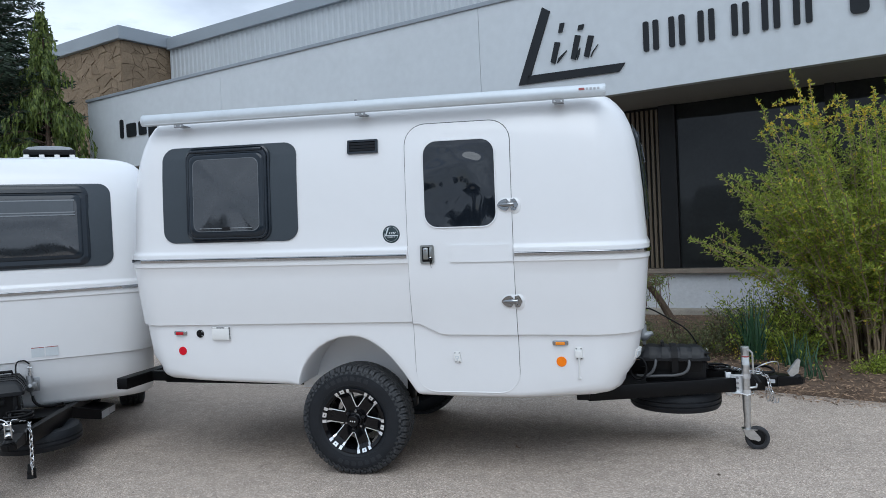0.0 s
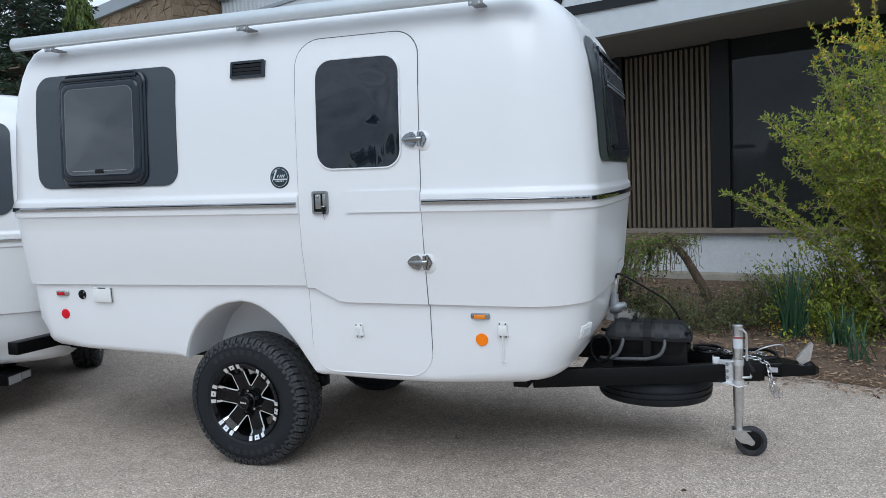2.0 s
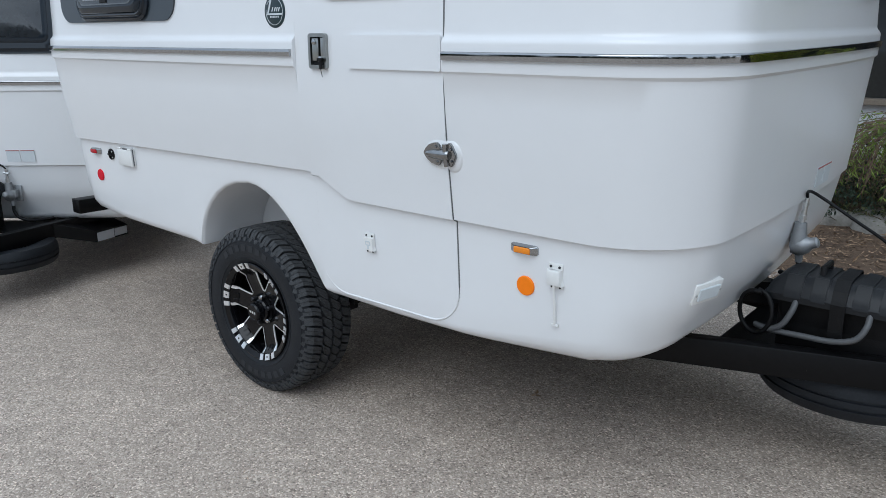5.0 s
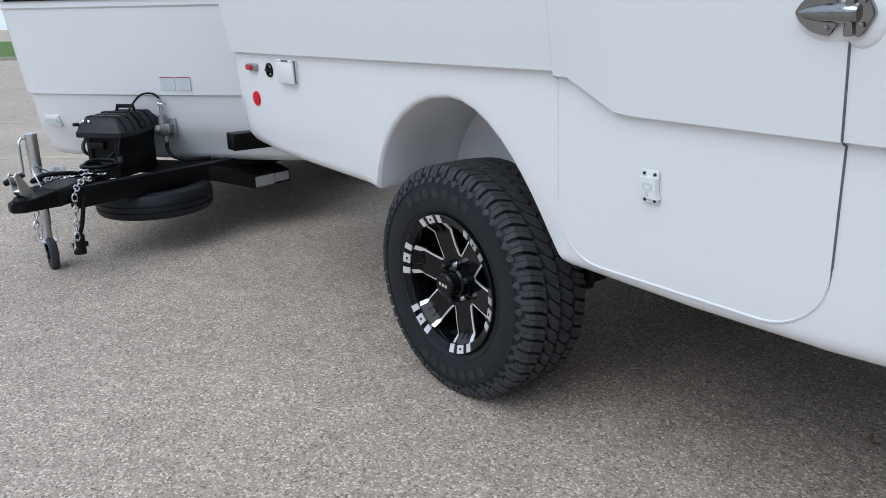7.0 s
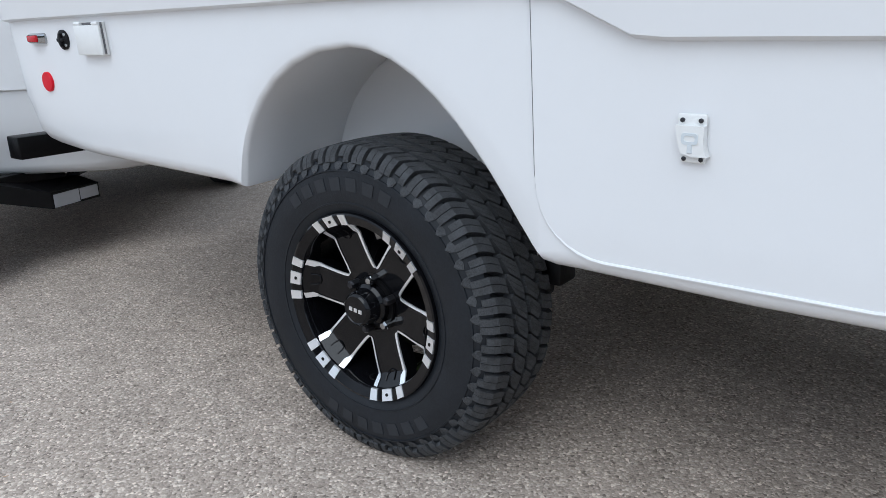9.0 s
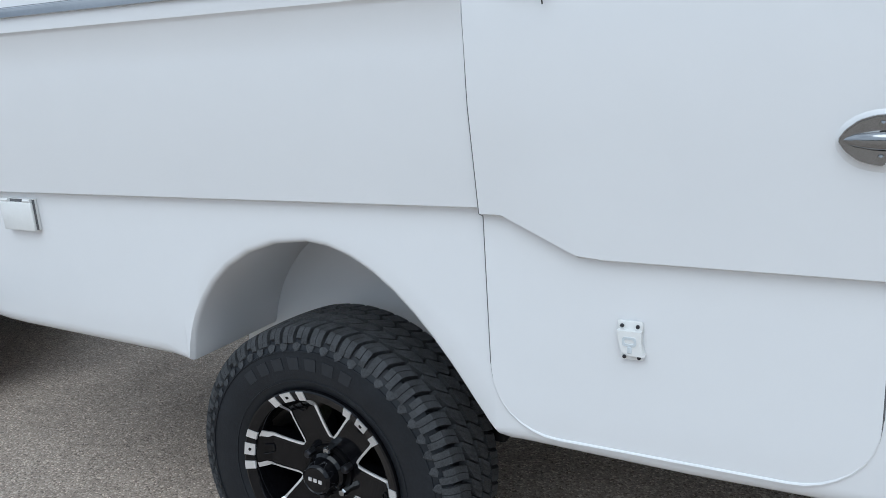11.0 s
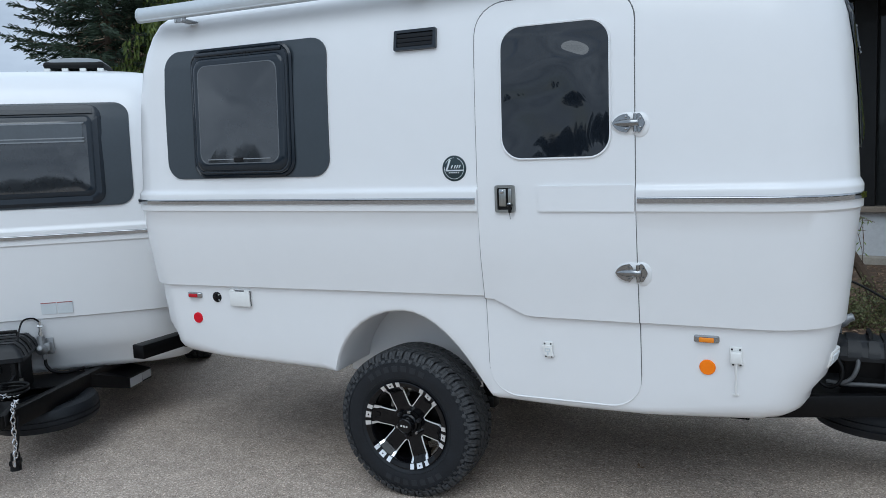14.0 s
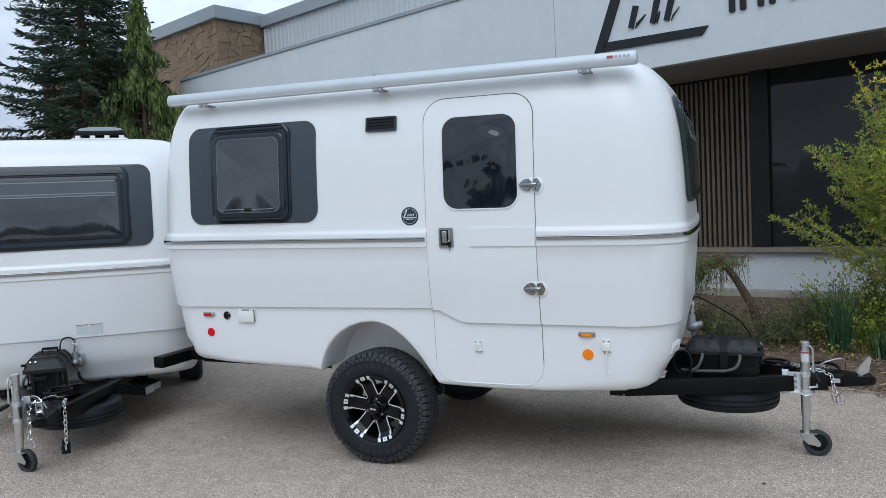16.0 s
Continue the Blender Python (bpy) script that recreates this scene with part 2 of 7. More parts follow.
PALE_PRINT_SHADE = material("pale_print_and_slot_shade", (0.62, 0.66, 0.68), rough=0.4, spread=0.05)
GREY_PRINT = material("grey_print", (0.42, 0.43, 0.45), rough=0.5, spread=0.05)
RED_PRINT = material("red_print", (0.33, 0.09, 0.085), rough=0.5, spread=0.05)
GREY_CAST = material("grey_cast_metal", (0.30, 0.31, 0.32), rough=0.45, metal=0.6, spread=0.12)
ASPHALT = asphalt_material()
LINE_PAINT = material("worn_yellow_paint", (0.46, 0.42, 0.30), rough=0.8, spread=0.35, scale=8, fine=120)
GRASS_GREEN = material("mown_grass", (0.09, 0.16, 0.03), rough=0.9, spread=0.4, scale=2, fine=60, bump=0.02, bump_scale=90)
MULCH = material("bark_mulch", (0.095, 0.060, 0.041), rough=0.95, spread=0.6, scale=5, fine=90, bump=0.015, bump_scale=70, edge=(0.21, 0.14, 0.09))
CHIPS = leaf_material("bark_chips", (0.065, 0.038, 0.025), (0.44, 0.30, 0.19), 0.9, 0.0)
FASCIA_WHITE = material("painted_fascia", (0.56, 0.59, 0.61), rough=0.6, spread=0.06, scale=0.9, fine=7, bump=0.002, bump_scale=6)
RIB_WHITE = material("ribbed_white_cladding", (0.48, 0.505, 0.52), rough=0.55, spread=0.05, scale=0.7, fine=5)
BRICK_WHITE = material("white_painted_block", (0.58, 0.59, 0.60), rough=0.75, spread=0.10, scale=2.5, fine=22, bump=0.006, bump_scale=26)
FLASHING = material("grey_flashing", (0.27, 0.30, 0.33), rough=0.45, spread=0.08, scale=1.0)
SOFFIT = material("soffit_board", (0.30, 0.30, 0.29), rough=0.8, spread=0.06)
STONE = material("brown_split_stone", (0.215, 0.155, 0.098), rough=0.9, spread=0.25, scale=4, fine=16, bump=0.03, bump_scale=14, random_piece=0.5, edge=(0.27, 0.20, 0.13))
STONE_JOINT = material("stone_joint", (0.15, 0.108, 0.068), rough=0.95, spread=0.3)
SLAT_WOOD = material("brown_slat", (0.135, 0.105, 0.068), rough=0.6, spread=0.22, scale=3, fine=40, random_piece=0.4)
DARK_VOID = material("dark_backing_and_hole_shade", (0.012, 0.012, 0.012), rough=0.9, spread=0.2)
MULLION = material("dark_mullion", (0.012, 0.012, 0.012), rough=0.45, spread=0.15, spec=0.25)
SHOP_GLASS = glass_material("shop_glass", (0.02, 0.022, 0.022), 0.03, 0.004, 1.2)
SHOP_GLASS.node_tree.nodes["Principled BSDF"].inputs["Specular IOR Level"].default_value = 0.3
SILL_WOOD = material("weathered_sill", (0.24, 0.20, 0.155), rough=0.8, spread=0.2, bump=0.003, bump_scale=40)
KERB_STONE = material("pale_edging", (0.34, 0.31, 0.26), rough=0.9, spread=0.2, bump=0.01, bump_scale=20)
ROCK = material("weathered_rock", (0.30, 0.285, 0.26), rough=0.9, spread=0.25, scale=6, fine=50, bump=0.012, bump_scale=25)
SIGN_BLACK = material("charcoal_sign", (0.012, 0.014, 0.017), rough=0.45, spread=0.15, spec=0.3)
BARK = material("bark", (0.10, 0.07, 0.05), rough=0.95, spread=0.35, bump=0.01, bump_scale=40)
DARK_TWIG = material("dark_brown_twig", (0.12, 0.078, 0.055), rough=0.9, spread=0.35)
TWIG = material("grey_brown_twig", (0.26, 0.195, 0.125), rough=0.9, spread=0.3)
SPRUCE = leaf_material("spruce_needles", (0.011, 0.024, 0.014), (0.056, 0.088, 0.052), 0.6, 0.13)
CYPRESS = leaf_material("cypress_sprays", (0.034, 0.062, 0.010), (0.16, 0.21, 0.035), 0.6, 0.2)
FORSYTHIA = leaf_material("forsythia_leaves", (0.125, 0.185, 0.024), (0.48, 0.55, 0.075), 0.5, 0.43)
BLOSSOM = leaf_material("yellow_blossom", (0.62, 0.46, 0.02), (0.85, 0.70, 0.09), 0.5, 0.3)
STRAP_GREEN = leaf_material("strap_leaves", (0.022, 0.065, 0.032), (0.07, 0.15, 0.075), 0.4, 0.25)
SHRUB_DARK = leaf_material("low_shrub_leaves", (0.055, 0.07, 0.034), (0.21, 0.22, 0.09), 0.55, 0.25)
DRY_STRAND = leaf_material("trailing_strands", (0.075, 0.12, 0.018), (0.27, 0.36, 0.07), 0.6, 0.3)


# ---------------------------------------------------------------- building tools
def part(name, bm, mat, parent=None, label="", smooth=False, at=None):
    """Links a bmesh as one mesh object, under a thing or a part."""
    bmesh.ops.recalc_face_normals(bm, faces=bm.faces)
    me = bpy.data.meshes.new(name)
    bm.to_mesh(me)
    bm.free()
    me.materials.append(mat)
    if smooth:
        me.polygons.foreach_set("use_smooth", [True] * len(me.polygons))
        me.set_sharp_from_angle(angle=radians(smooth if smooth is not True else 40))
    ob = new(name, me)
    if parent:
        ob.parent = parent
    if at is not None:
        ob.matrix_basis = at
    if label:
        ob["label"] = label
    return ob


def share(name, me, parent, at):
    """Another object on a mesh that exists already."""
    ob = new(name, me)
    ob.parent = parent
    ob.matrix_basis = at
    return ob


def box(bm, lo, hi, bevel=0.0, m=None):
    """A block between two corners, its edges rounded."""
    lo, hi = Vector(lo), Vector(hi)
    mat = Matrix.Translation((lo + hi) / 2) @ Matrix.Diagonal((*(hi - lo), 1))
    made = bmesh.ops.create_cube(bm, size=1.0, matrix=(m @ mat) if m else mat)["verts"]
    if bevel:
        edges = list({e for v in made for e in v.link_edges})
        bmesh.ops.bevel(bm, geom=edges, offset=bevel, segments=2, profile=0.5, affect="EDGES")
    return bm


def tube(bm, pts, radius, seg=8, closed=False, cap=True):
    """A round bar along points; radius may be a list."""
    pts = [Vector(p) for p in pts]
    n = len(pts)
    rings = []
    up = None
    for i, p in enumerate(pts):
        a = pts[(i - 1) % n] if (closed or i) else p
        b = pts[(i + 1) % n] if (closed or i < n - 1) else p
        d = (b - a).normalized()
        if up is None:
            up = d.orthogonal().normalized()
        up = (up - d * up.dot(d)).normalized()
        side = d.cross(up)
        r = radius[i] if isinstance(radius, (list, tuple)) else radius
        rings.append([bm.verts.new(p + (up * math.cos(k * 2 * math.pi / seg) + side * math.sin(k * 2 * math.pi / seg)) * r) for k in range(seg)])
    for i in range(n if closed else n - 1):
        a, b = rings[i], rings[(i + 1) % n]
        for k in range(seg):
            bm.faces.new((a[k], a[(k + 1) % seg], b[(k + 1) % seg], b[k]))
    if cap and not closed:
        bm.faces.new(rings[0][::-1])
        bm.faces.new(rings[-1])
    return bm


def lathe(bm, profile, m, seg=48, closed=False):
    """A profile of (radius, height) turned round the z axis of m."""
    rings = []
    for r, h in profile:
        rings.append([bm.verts.new(m @ Vector((r * math.cos(k * 2 * math.pi / seg), r * math.sin(k * 2 * math.pi / seg), h))) for k in range(seg)])
    count = len(rings)
    for i in range(count if closed else count - 1):
        a, b = rings[i], rings[(i + 1) % count]
        for k in range(seg):
            bm.faces.new((a[k], a[(k + 1) % seg], b[(k + 1) % seg], b[k]))
    if not closed:
        if profile[0][0] > 1e-4:
            bm.faces.new(rings[0][::-1])
        if profile[-1][0] > 1e-4:
            bm.faces.new(rings[-1])
    return bm


def rounded(x0, x1, z0, z1, r, seg=6):
    """Outline of a rounded rectangle, anticlockwise."""
    pts = []
    for cx, cz, a0 in ((x1 - r, z1 - r, 0), (x0 + r, z1 - r, 90), (x0 + r, z0 + r, 180), (x1 - r, z0 + r, 270)):
        for k in range(seg + 1):
            a = radians(a0 + 90 * k / seg)
            pts.append((cx + r * math.cos(a), cz + r * math.sin(a)))
    return pts


def slab(bm, outline, place, thick):
    """A plate with that outline; place(u, v, d) gives the point at depth d."""
    a = [bm.verts.new(place(u, v, 0.0)) for u, v in outline]
    b = [bm.verts.new(place(u, v, thick)) for u, v in outline]
    n = len(outline)
    bm.faces.new(a)
    bm.faces.new(b[::-1])
    for i in range(n):
        bm.faces.new((a[i], b[i], b[(i + 1) % n], a[(i + 1) % n]))
    return bm


def ring_slab(bm, outer, inner, place, thick):
    """A flat frame between two outlines of as many points."""
    n = len(outer)
    v = [[bm.verts.new(place(p[0], p[1], d)) for p in o] for o, d in ((outer, 0), (inner, 0), (inner, thick), (outer, thick))]
    for i in range(n):
        j = (i + 1) % n
        for k in range(4):
            a, b = v[k], v[(k + 1) % 4]
            bm.faces.new((a[i], a[j], b[j], b[i]))
    return bm


def lerp_table(table, x):
    """Straight-line interpolation in a table of (x, value)."""
    if x <= table[0][0]:
        return table[0][1]
    for (a, va), (b, vb) in zip(table, table[1:]):
        if x <= b:
            return va + (vb - va) * (x - a) / (b - a)
    return table[-1][1]


# ---------------------------------------------------------------- ground
def build_ground():
    bm = bmesh.new()
    bmesh.ops.create_grid(bm, x_segments=8, y_segments=8, size=900)
    tagged(part("ground", bm, ASPHALT), "worn grey asphalt with pale stone chips", "ground", kind="structure")
    m = pose(-7.5, 4.3, 0, 0, 0, 52)
    for k in range(5):
        bm = bmesh.new()
        box(bm, (-6.0, -0.05, 0.0), (1.5, 0.05, 0.004), m=m @ pose(0, 2.8 * k, 0))
        tagged(part("painted_line", bm, LINE_PAINT), "worn pale yellow parking line painted on asphalt", "road marking", "parking lines", "structure")
    bm = bmesh.new()
    box(bm, (-60, 22.4, -0.2), (14, 60, 0.09), m=m)
    tagged(part("lawn", bm, GRASS_GREEN), "mown green grass beyond the parking lot", "grass", kind="structure")
    bm = bmesh.new()
    box(bm, (-60, 22.0, -0.2), (14, 22.39, 0.12), 0.02, m=m)
    tagged(part("kerb", bm, KERB_STONE), "pale concrete kerb along the grass", "kerb", kind="structure")


build_ground()

# ---------------------------------------------------------------- building
# its own axes: x along the front to the right, y away from the lot
SHOP = new("commercial_building")
SHOP.matrix_basis = pose(0.54, 10.69, 0, 0, 0, -21.5)
tagged(SHOP, "low white commercial building with a deep fascia and split-stone end", "building")
FASCIA_LEFT, FASCIA_RIGHT, FASCIA_LOW, FASCIA_TOP = -13.13, 9.0, 3.40, 5.04
WALL_BACK = 1.6


def build_shop():
    bm = bmesh.new()
    joints = [FASCIA_LEFT, -8.4, -2.33, 3.6, FASCIA_RIGHT]
    for a, b in zip(joints, joints[1:]):
        bm = bmesh.new()
        box(bm, (a + 0.003, 0.0, FASCIA_LOW), (b - 0.003, 0.14, FASCIA_TOP), 0.004)
        part("fascia_panel", bm, FASCIA_WHITE, SHOP, "white painted fascia panel with faint marks")
    bm = bmesh.new()
    box(bm, (FASCIA_LEFT, 0.14, FASCIA_LOW + 0.05), (FASCIA_LEFT + 0.14, 5.0, FASCIA_TOP))
    part("fascia_return", bm, FASCIA_WHITE, SHOP)
    bm = bmesh.new()
    box(bm, (FASCIA_LEFT - 0.03, -0.03, FASCIA_TOP), (FASCIA_RIGHT, 0.2, FASCIA_TOP + 0.07), 0.01)
    part("coping", bm, FLASHING, SHOP, "thin grey metal coping")
    bm = bmesh.new()
    box(bm, (FASCIA_LEFT + 0.14, 0.145, FASCIA_TOP - 0.12), (FASCIA_RIGHT, 4.8, FASCIA_TOP - 0.04))
    part("flat_roof", bm, FLASHING, SHOP)
    bm = bmesh.new()
    box(bm, (FASCIA_LEFT + 0.14, 0.145, FASCIA_LOW + 0.02), (FASCIA_RIGHT, WALL_BACK + 0.3, FASCIA_LOW + 0.08))
    part("soffit", bm, SOFFIT, SHOP, "grey soffit board under the fascia")
    # lower wall in painted blocks
    bm = bmesh.new()
    box(bm, (FASCIA_LEFT + 0.3, WALL_BACK, -0.1), (FASCIA_RIGHT, WALL_BACK + 0.2, 0.80))
    part("lower_wall", bm, BRICK_WHITE, SHOP, "white painted block wall under the windows")
    bm = bmesh.new()
    box(bm, (FASCIA_LEFT + 0.3, WALL_BACK - 0.10, 0.80), (FASCIA_RIGHT, WALL_BACK + 0.22, 0.87), 0.008)
    part("sill", bm, SILL_WOOD, SHOP, "weathered brown timber sill")
    bm = bmesh.new()
    box(bm, (FASCIA_LEFT + 0.3, WALL_BACK - 0.16, 0.0), (FASCIA_RIGHT, WALL_BACK - 0.003, 0.26), 0.015)
    part("plinth", bm, KERB_STONE, SHOP, "pale concrete plinth")
    # glazing and mullions
    mulls = [-12.5, -10.1, -7.7, -5.4, -3.4, -1.49, 0.02, 2.3, 4.6, 6.9, 8.9]
    for i, s in enumerate(mulls):
        bm = bmesh.new()
        w = 0.13 if i == 6 else 0.06
        box(bm, (s - w, WALL_BACK + 0.02, 0.872), (s + w, WALL_BACK + 0.16, FASCIA_LOW + 0.018), 0.006)
        part("mullion", bm, MULLION, SHOP, "dark brown metal mullion")
    for i, (a, b) in enumerate(zip(mulls, mulls[1:])):
        if i == 5:
            continue
        bm = bmesh.new()
        box(bm, (a + 0.05, WALL_BACK + 0.09, 0.873), (b - 0.05, WALL_BACK + 0.10, FASCIA_LOW + 0.015))
        part("window_pane", bm, SHOP_GLASS, SHOP, "dark reflecting shop window glass")
    bm = bmesh.new()
    box(bm, (FASCIA_LEFT + 0.3, WALL_BACK + 0.165, FASCIA_LOW - 0.35), (FASCIA_RIGHT, WALL_BACK + 0.3, FASCIA_LOW + 0.018))
    part("header", bm, MULLION, SHOP)
    bm = bmesh.new()
    box(bm, (-1.43, WALL_BACK + 0.12, 0.874), (-0.11, WALL_BACK + 0.15, FASCIA_LOW + 0.016))
    screen = part("slat_screen", bm, DARK_VOID, SHOP, "screen of upright brown slats on a dark backing")
    bm = bmesh.new()
    box(bm, (-0.021, 0, 0), (0.021, 0.04, 2.50), 0.004)
    first = part("slat", bm, SLAT_WOOD, screen, at=pose(-1.385, WALL_BACK + 0.078, 0.876))
    for k in range(1, 17):
        share("slat", first.data, screen, pose(-1.385 + k * 0.0767, WALL_BACK + 0.078, 0.876))
    # ribbed upper wall
    bm = bmesh.new()
    left, right, low, high = -16.7, 10.0, 4.9, 7.76
    xs = []
    s = left
    while s < right:
        xs += [(s, 0.0), (s + 0.035, 0.03), (s + 0.10, 0.03), (s + 0.135, 0.0)]
        s += 0.20
    lo = [bm.verts.new((x, 5.0 - d, low)) for x, d in xs]
    hi = [bm.verts.new((x, 5.0 - d, high)) for x, d in xs]
    for i in range(len(xs) - 1):
        bm.faces.new((lo[i], lo[i + 1], hi[i + 1], hi[i]))
    part("ribbed_wall", bm, RIB_WHITE, SHOP, "ribbed white metal cladding of the upper storey")
    bm = bmesh.new()
    box(bm, (left, 5.01, low - 1), (right, 5.3, high))
    part("upper_wall", bm, RIB_WHITE, SHOP)
    bm = bmesh.new()
    box(bm, (left + 0.02, 4.86, high), (right, 5.4, high + 0.37), 0.015)
    part("roof_edge", bm, FLASHING, SHOP, "deep grey metal roof edge")
    # stone-clad end block
    sx, sy, top = -16.75, 3.3, 7.82
    bm = bmesh.new()
    box(bm, (sx - 14, sy + 0.05, 0), (sx - 0.05, sy + 9, top))
    block = part("stone_block", bm, STONE_JOINT, SHOP, "end block clad in brown split stone")
    bm = bmesh.new()
    box(bm, (sx - 14.1, sy - 0.10, top), (sx + 0.10, sy + 9, top + 0.40), 0.02)
    part("roof_edge", bm, FLASHING, SHOP, "deep grey metal roof edge")
    rng = random.Random(5)

    def stones(count_u, count_v, width, low, place, share_of, joined=False):
        """Irregular split stones on a jittered lattice, each with a tilted face."""
        grid = {}
        for i in range(count_u + 1):
            for j in range(count_v + 1):
                ju = 0.0 if i in (0, count_u) else rng.uniform(-0.38, 0.38)
                jv = 0.0 if j in (0, count_v) else rng.uniform(-0.40, 0.40) + 0.45 * math.sin(i * 1.9 + j * 0.7)
                grid[i, j] = ((i + ju + (0.45 * (j % 2) if 0 < i < count_u else 0)) / count_u * width, low + (j + jv) / count_v * (top - low if not joined else 5.0))
        bm = bmesh.new()
        for i in range(count_u):
            for j in range(count_v):
                c = [Vector(grid[k]) for k in ((i, j), (i + 1, j), (i + 1, j + 1), (i, j + 1))]
                mid = sum(c, Vector((0, 0))) / 4
                lean = [rng.uniform(0.008, 0.045) for _ in range(4)]
                inner = [mid + (q - mid) * (1 - 0.003 / max(0.1, (q - mid).length)) for q in c]
                face = [mid + (q - mid) * rng.uniform(0.90, 0.985) for q in c]
                a = [bm.verts.new(place(q.x, q.y, 0.0)) for q in inner]
                b = [bm.verts.new(place(q.x, q.y, h)) for q, h in zip(face, lean)]
                bm.faces.new(b)
                for k in range(4):
                    bm.faces.new((a[k], a[(k + 1) % 4], b[(k + 1) % 4], b[k]))
                if not joined:
                    part("stone", bm, STONE, share_of)
                    bm = bmesh.new()
        if joined:
            ob = part("lower_stonework", bm, STONE, share_of, "brown split stone below the roof line")
            ob["kind"] = "stuff"
        else:
            bm.free()

    front = lambda u, v, h: Vector((sx - 6.25 + u, sy + 0.05 - h, v))
    end = lambda u, v, h: Vector((sx - 0.05 + h, sy + 0.05 + u, v))
    stones(20, 12, 6.2, 5.0, front, block)
    stones(6, 12, 1.75, 5.0, end, block)
    stones(20, 20, 6.2, 0.0, front, block, True)
    stones(6, 20, 1.75, 0.0, end, block, True)
    # fascia lettering as plain shapes
    face = lambda u, v, d: Vector((u, -0.028 + d, v))

    def strokes(name, outlines, label):
        bm = bmesh.new()
        for o in outlines:
            slab(bm, o, face, 0.026)
        part(name, bm, SIGN_BLACK, SHOP, label)

    mark = [[(-1.66, 3.74), (-1.50, 3.74), (-1.10, 4.74), (-1.22, 4.82)], [(-1.55, 3.74), (-0.09, 3.70), (0.0, 3.81), (-1.49, 3.86)]]
    for x, w, tall in ((-1.12, 0.2, 0.26), (-0.80, 0.09, 0.30), (-0.60, 0.16, 0.26)):
        mark.append([(x, 4.0), (x + 0.07, 3.97), (x + 0.16, 4.0 + tall), (x + 0.08, 4.0 + tall + 0.02)])
        mark.append([(x + 0.10, 3.97), (x + w, 4.06), (x + w + 0.06, 4.13), (x + 0.13, 4.04)])
    mark.append([(-0.98, 4.40), (-0.92, 4.40), (-0.88, 4.53), (-0.95, 4.53)])
    mark.append([(-0.68, 4.38), (-0.60, 4.38), (-0.58, 4.45), (-0.66, 4.45)])
    strokes("sign_emblem", mark, "charcoal slanted stroke and underline emblem")
    for x in (0.27, 0.62, 1.0, 1.42, 1.78, 2.14, 2.75, 3.12):
        strokes("sign_character", [rounded(x, x + 0.075, 3.91, 4.31, 0.02, 2), rounded(x + 0.135, x + 0.21, 3.91, 4.31, 0.02, 2)] if x != 2.75 else [rounded(x, x + 0.2, 3.91, 4.31, 0.06, 3)], "charcoal upright sign bar")
    for k, (x, w) in enumerate(((-11.85, 0.12), (-11.6, 0.34), (-11.15, 0.26), (-10.8, 0.28), (-10.4, 0.26))):
        strokes("sign_character", [rounded(x, x + w, 4.06 - (0.12 if k == 3 else 0), 4.36 + (0.12 if k == 0 else 0), 0.04, 2)], "black sign bar")


build_shop()


# ---------------------------------------------------------------- camper trailers
# Built in a frame where the door side looks to -y; BASE is the point under the axle.
BASE = Vector((-1.417, 5.52, 0.0))
MID_Y = 5.52
AXLE_X, HUB_Z, TYRE_R = -1.417, 0.358, 0.363
SIDE = [(1.20, 1.000), (1.384, 1.018), (1.392, 1.026), (1.41, 1.028), (1.473, 1.027), (1.480, 1.0245), (1.492, 1.0142), (1.499, 1.0118), (1.53, 1.009), (1.80, 1.002), (2.0, 0.993), (2.12, 0.981), (2.22, 0.962), (2.30, 0.936), (2.36, 0.902)]
NOSE = [(0.58, 0.345), (0.75, 0.418), (0.927, 0.452), (0.933, 0.464), (1.20, 0.488), (1.384, 0.504), (1.392, 0.513), (1.475, 0.514), (1.498, 0.501), (1.80, 0.488), (2.0, 0.472), (2.12, 0.454), (2.22, 0.428), (2.30, 0.394), (2.36, 0.350)]
TAIL = [(0.58, -2.90), (0.75, -2.99), (0.983, -3.035), (0.989, -3.047), (1.384, -3.071), (1.392, -3.08), (1.475, -3.08), (1.498, -3.068), (1.80, -3.05), (2.0, -3.03), (2.12, -3.005), (2.22, -2.97), (2.30, -2.93), (2.36, -2.88)]
DOOR_SIDE = [(1.20, 1.000), (1.35, 1.010), (1.52, 1.009), (1.80, 1.002), (2.0, 0.993), (2.12, 0.981), (2.22, 0.962), (2.30, 0.936), (2.36, 0.902)]


def seam(x):
    """Height of the moulded step along the side."""
    return lerp_table([(-3.0, 0.984), (-0.9755, 1.011), (-0.9735, 1.0), (-0.93, 1.0), (-0.79, 0.934), (-0.74, 0.930)], x)


def side_out(x, z):
    """Half width of the shell at that place."""
    s = seam(x)
    if z < s - 0.003:
        return 0.930 + (0.948 - 0.930) * max(0.0, (z - 0.58) / (s - 0.583))
    if z < s + 0.003:
        return 0.948 + 0.019 * (z - s + 0.003) / 0.006
    if z < 1.2:
        return 0.967 + 0.033 * (z - s - 0.003) / (1.197 - s)
    if -0.9735 < x < -0.3035:
        return lerp_table(DOOR_SIDE, z)      # the moulded belt stops at the door
    return lerp_table(SIDE, z)


def side_y(x, z, out=0.0):
    return MID_Y - side_out(x, z) - out


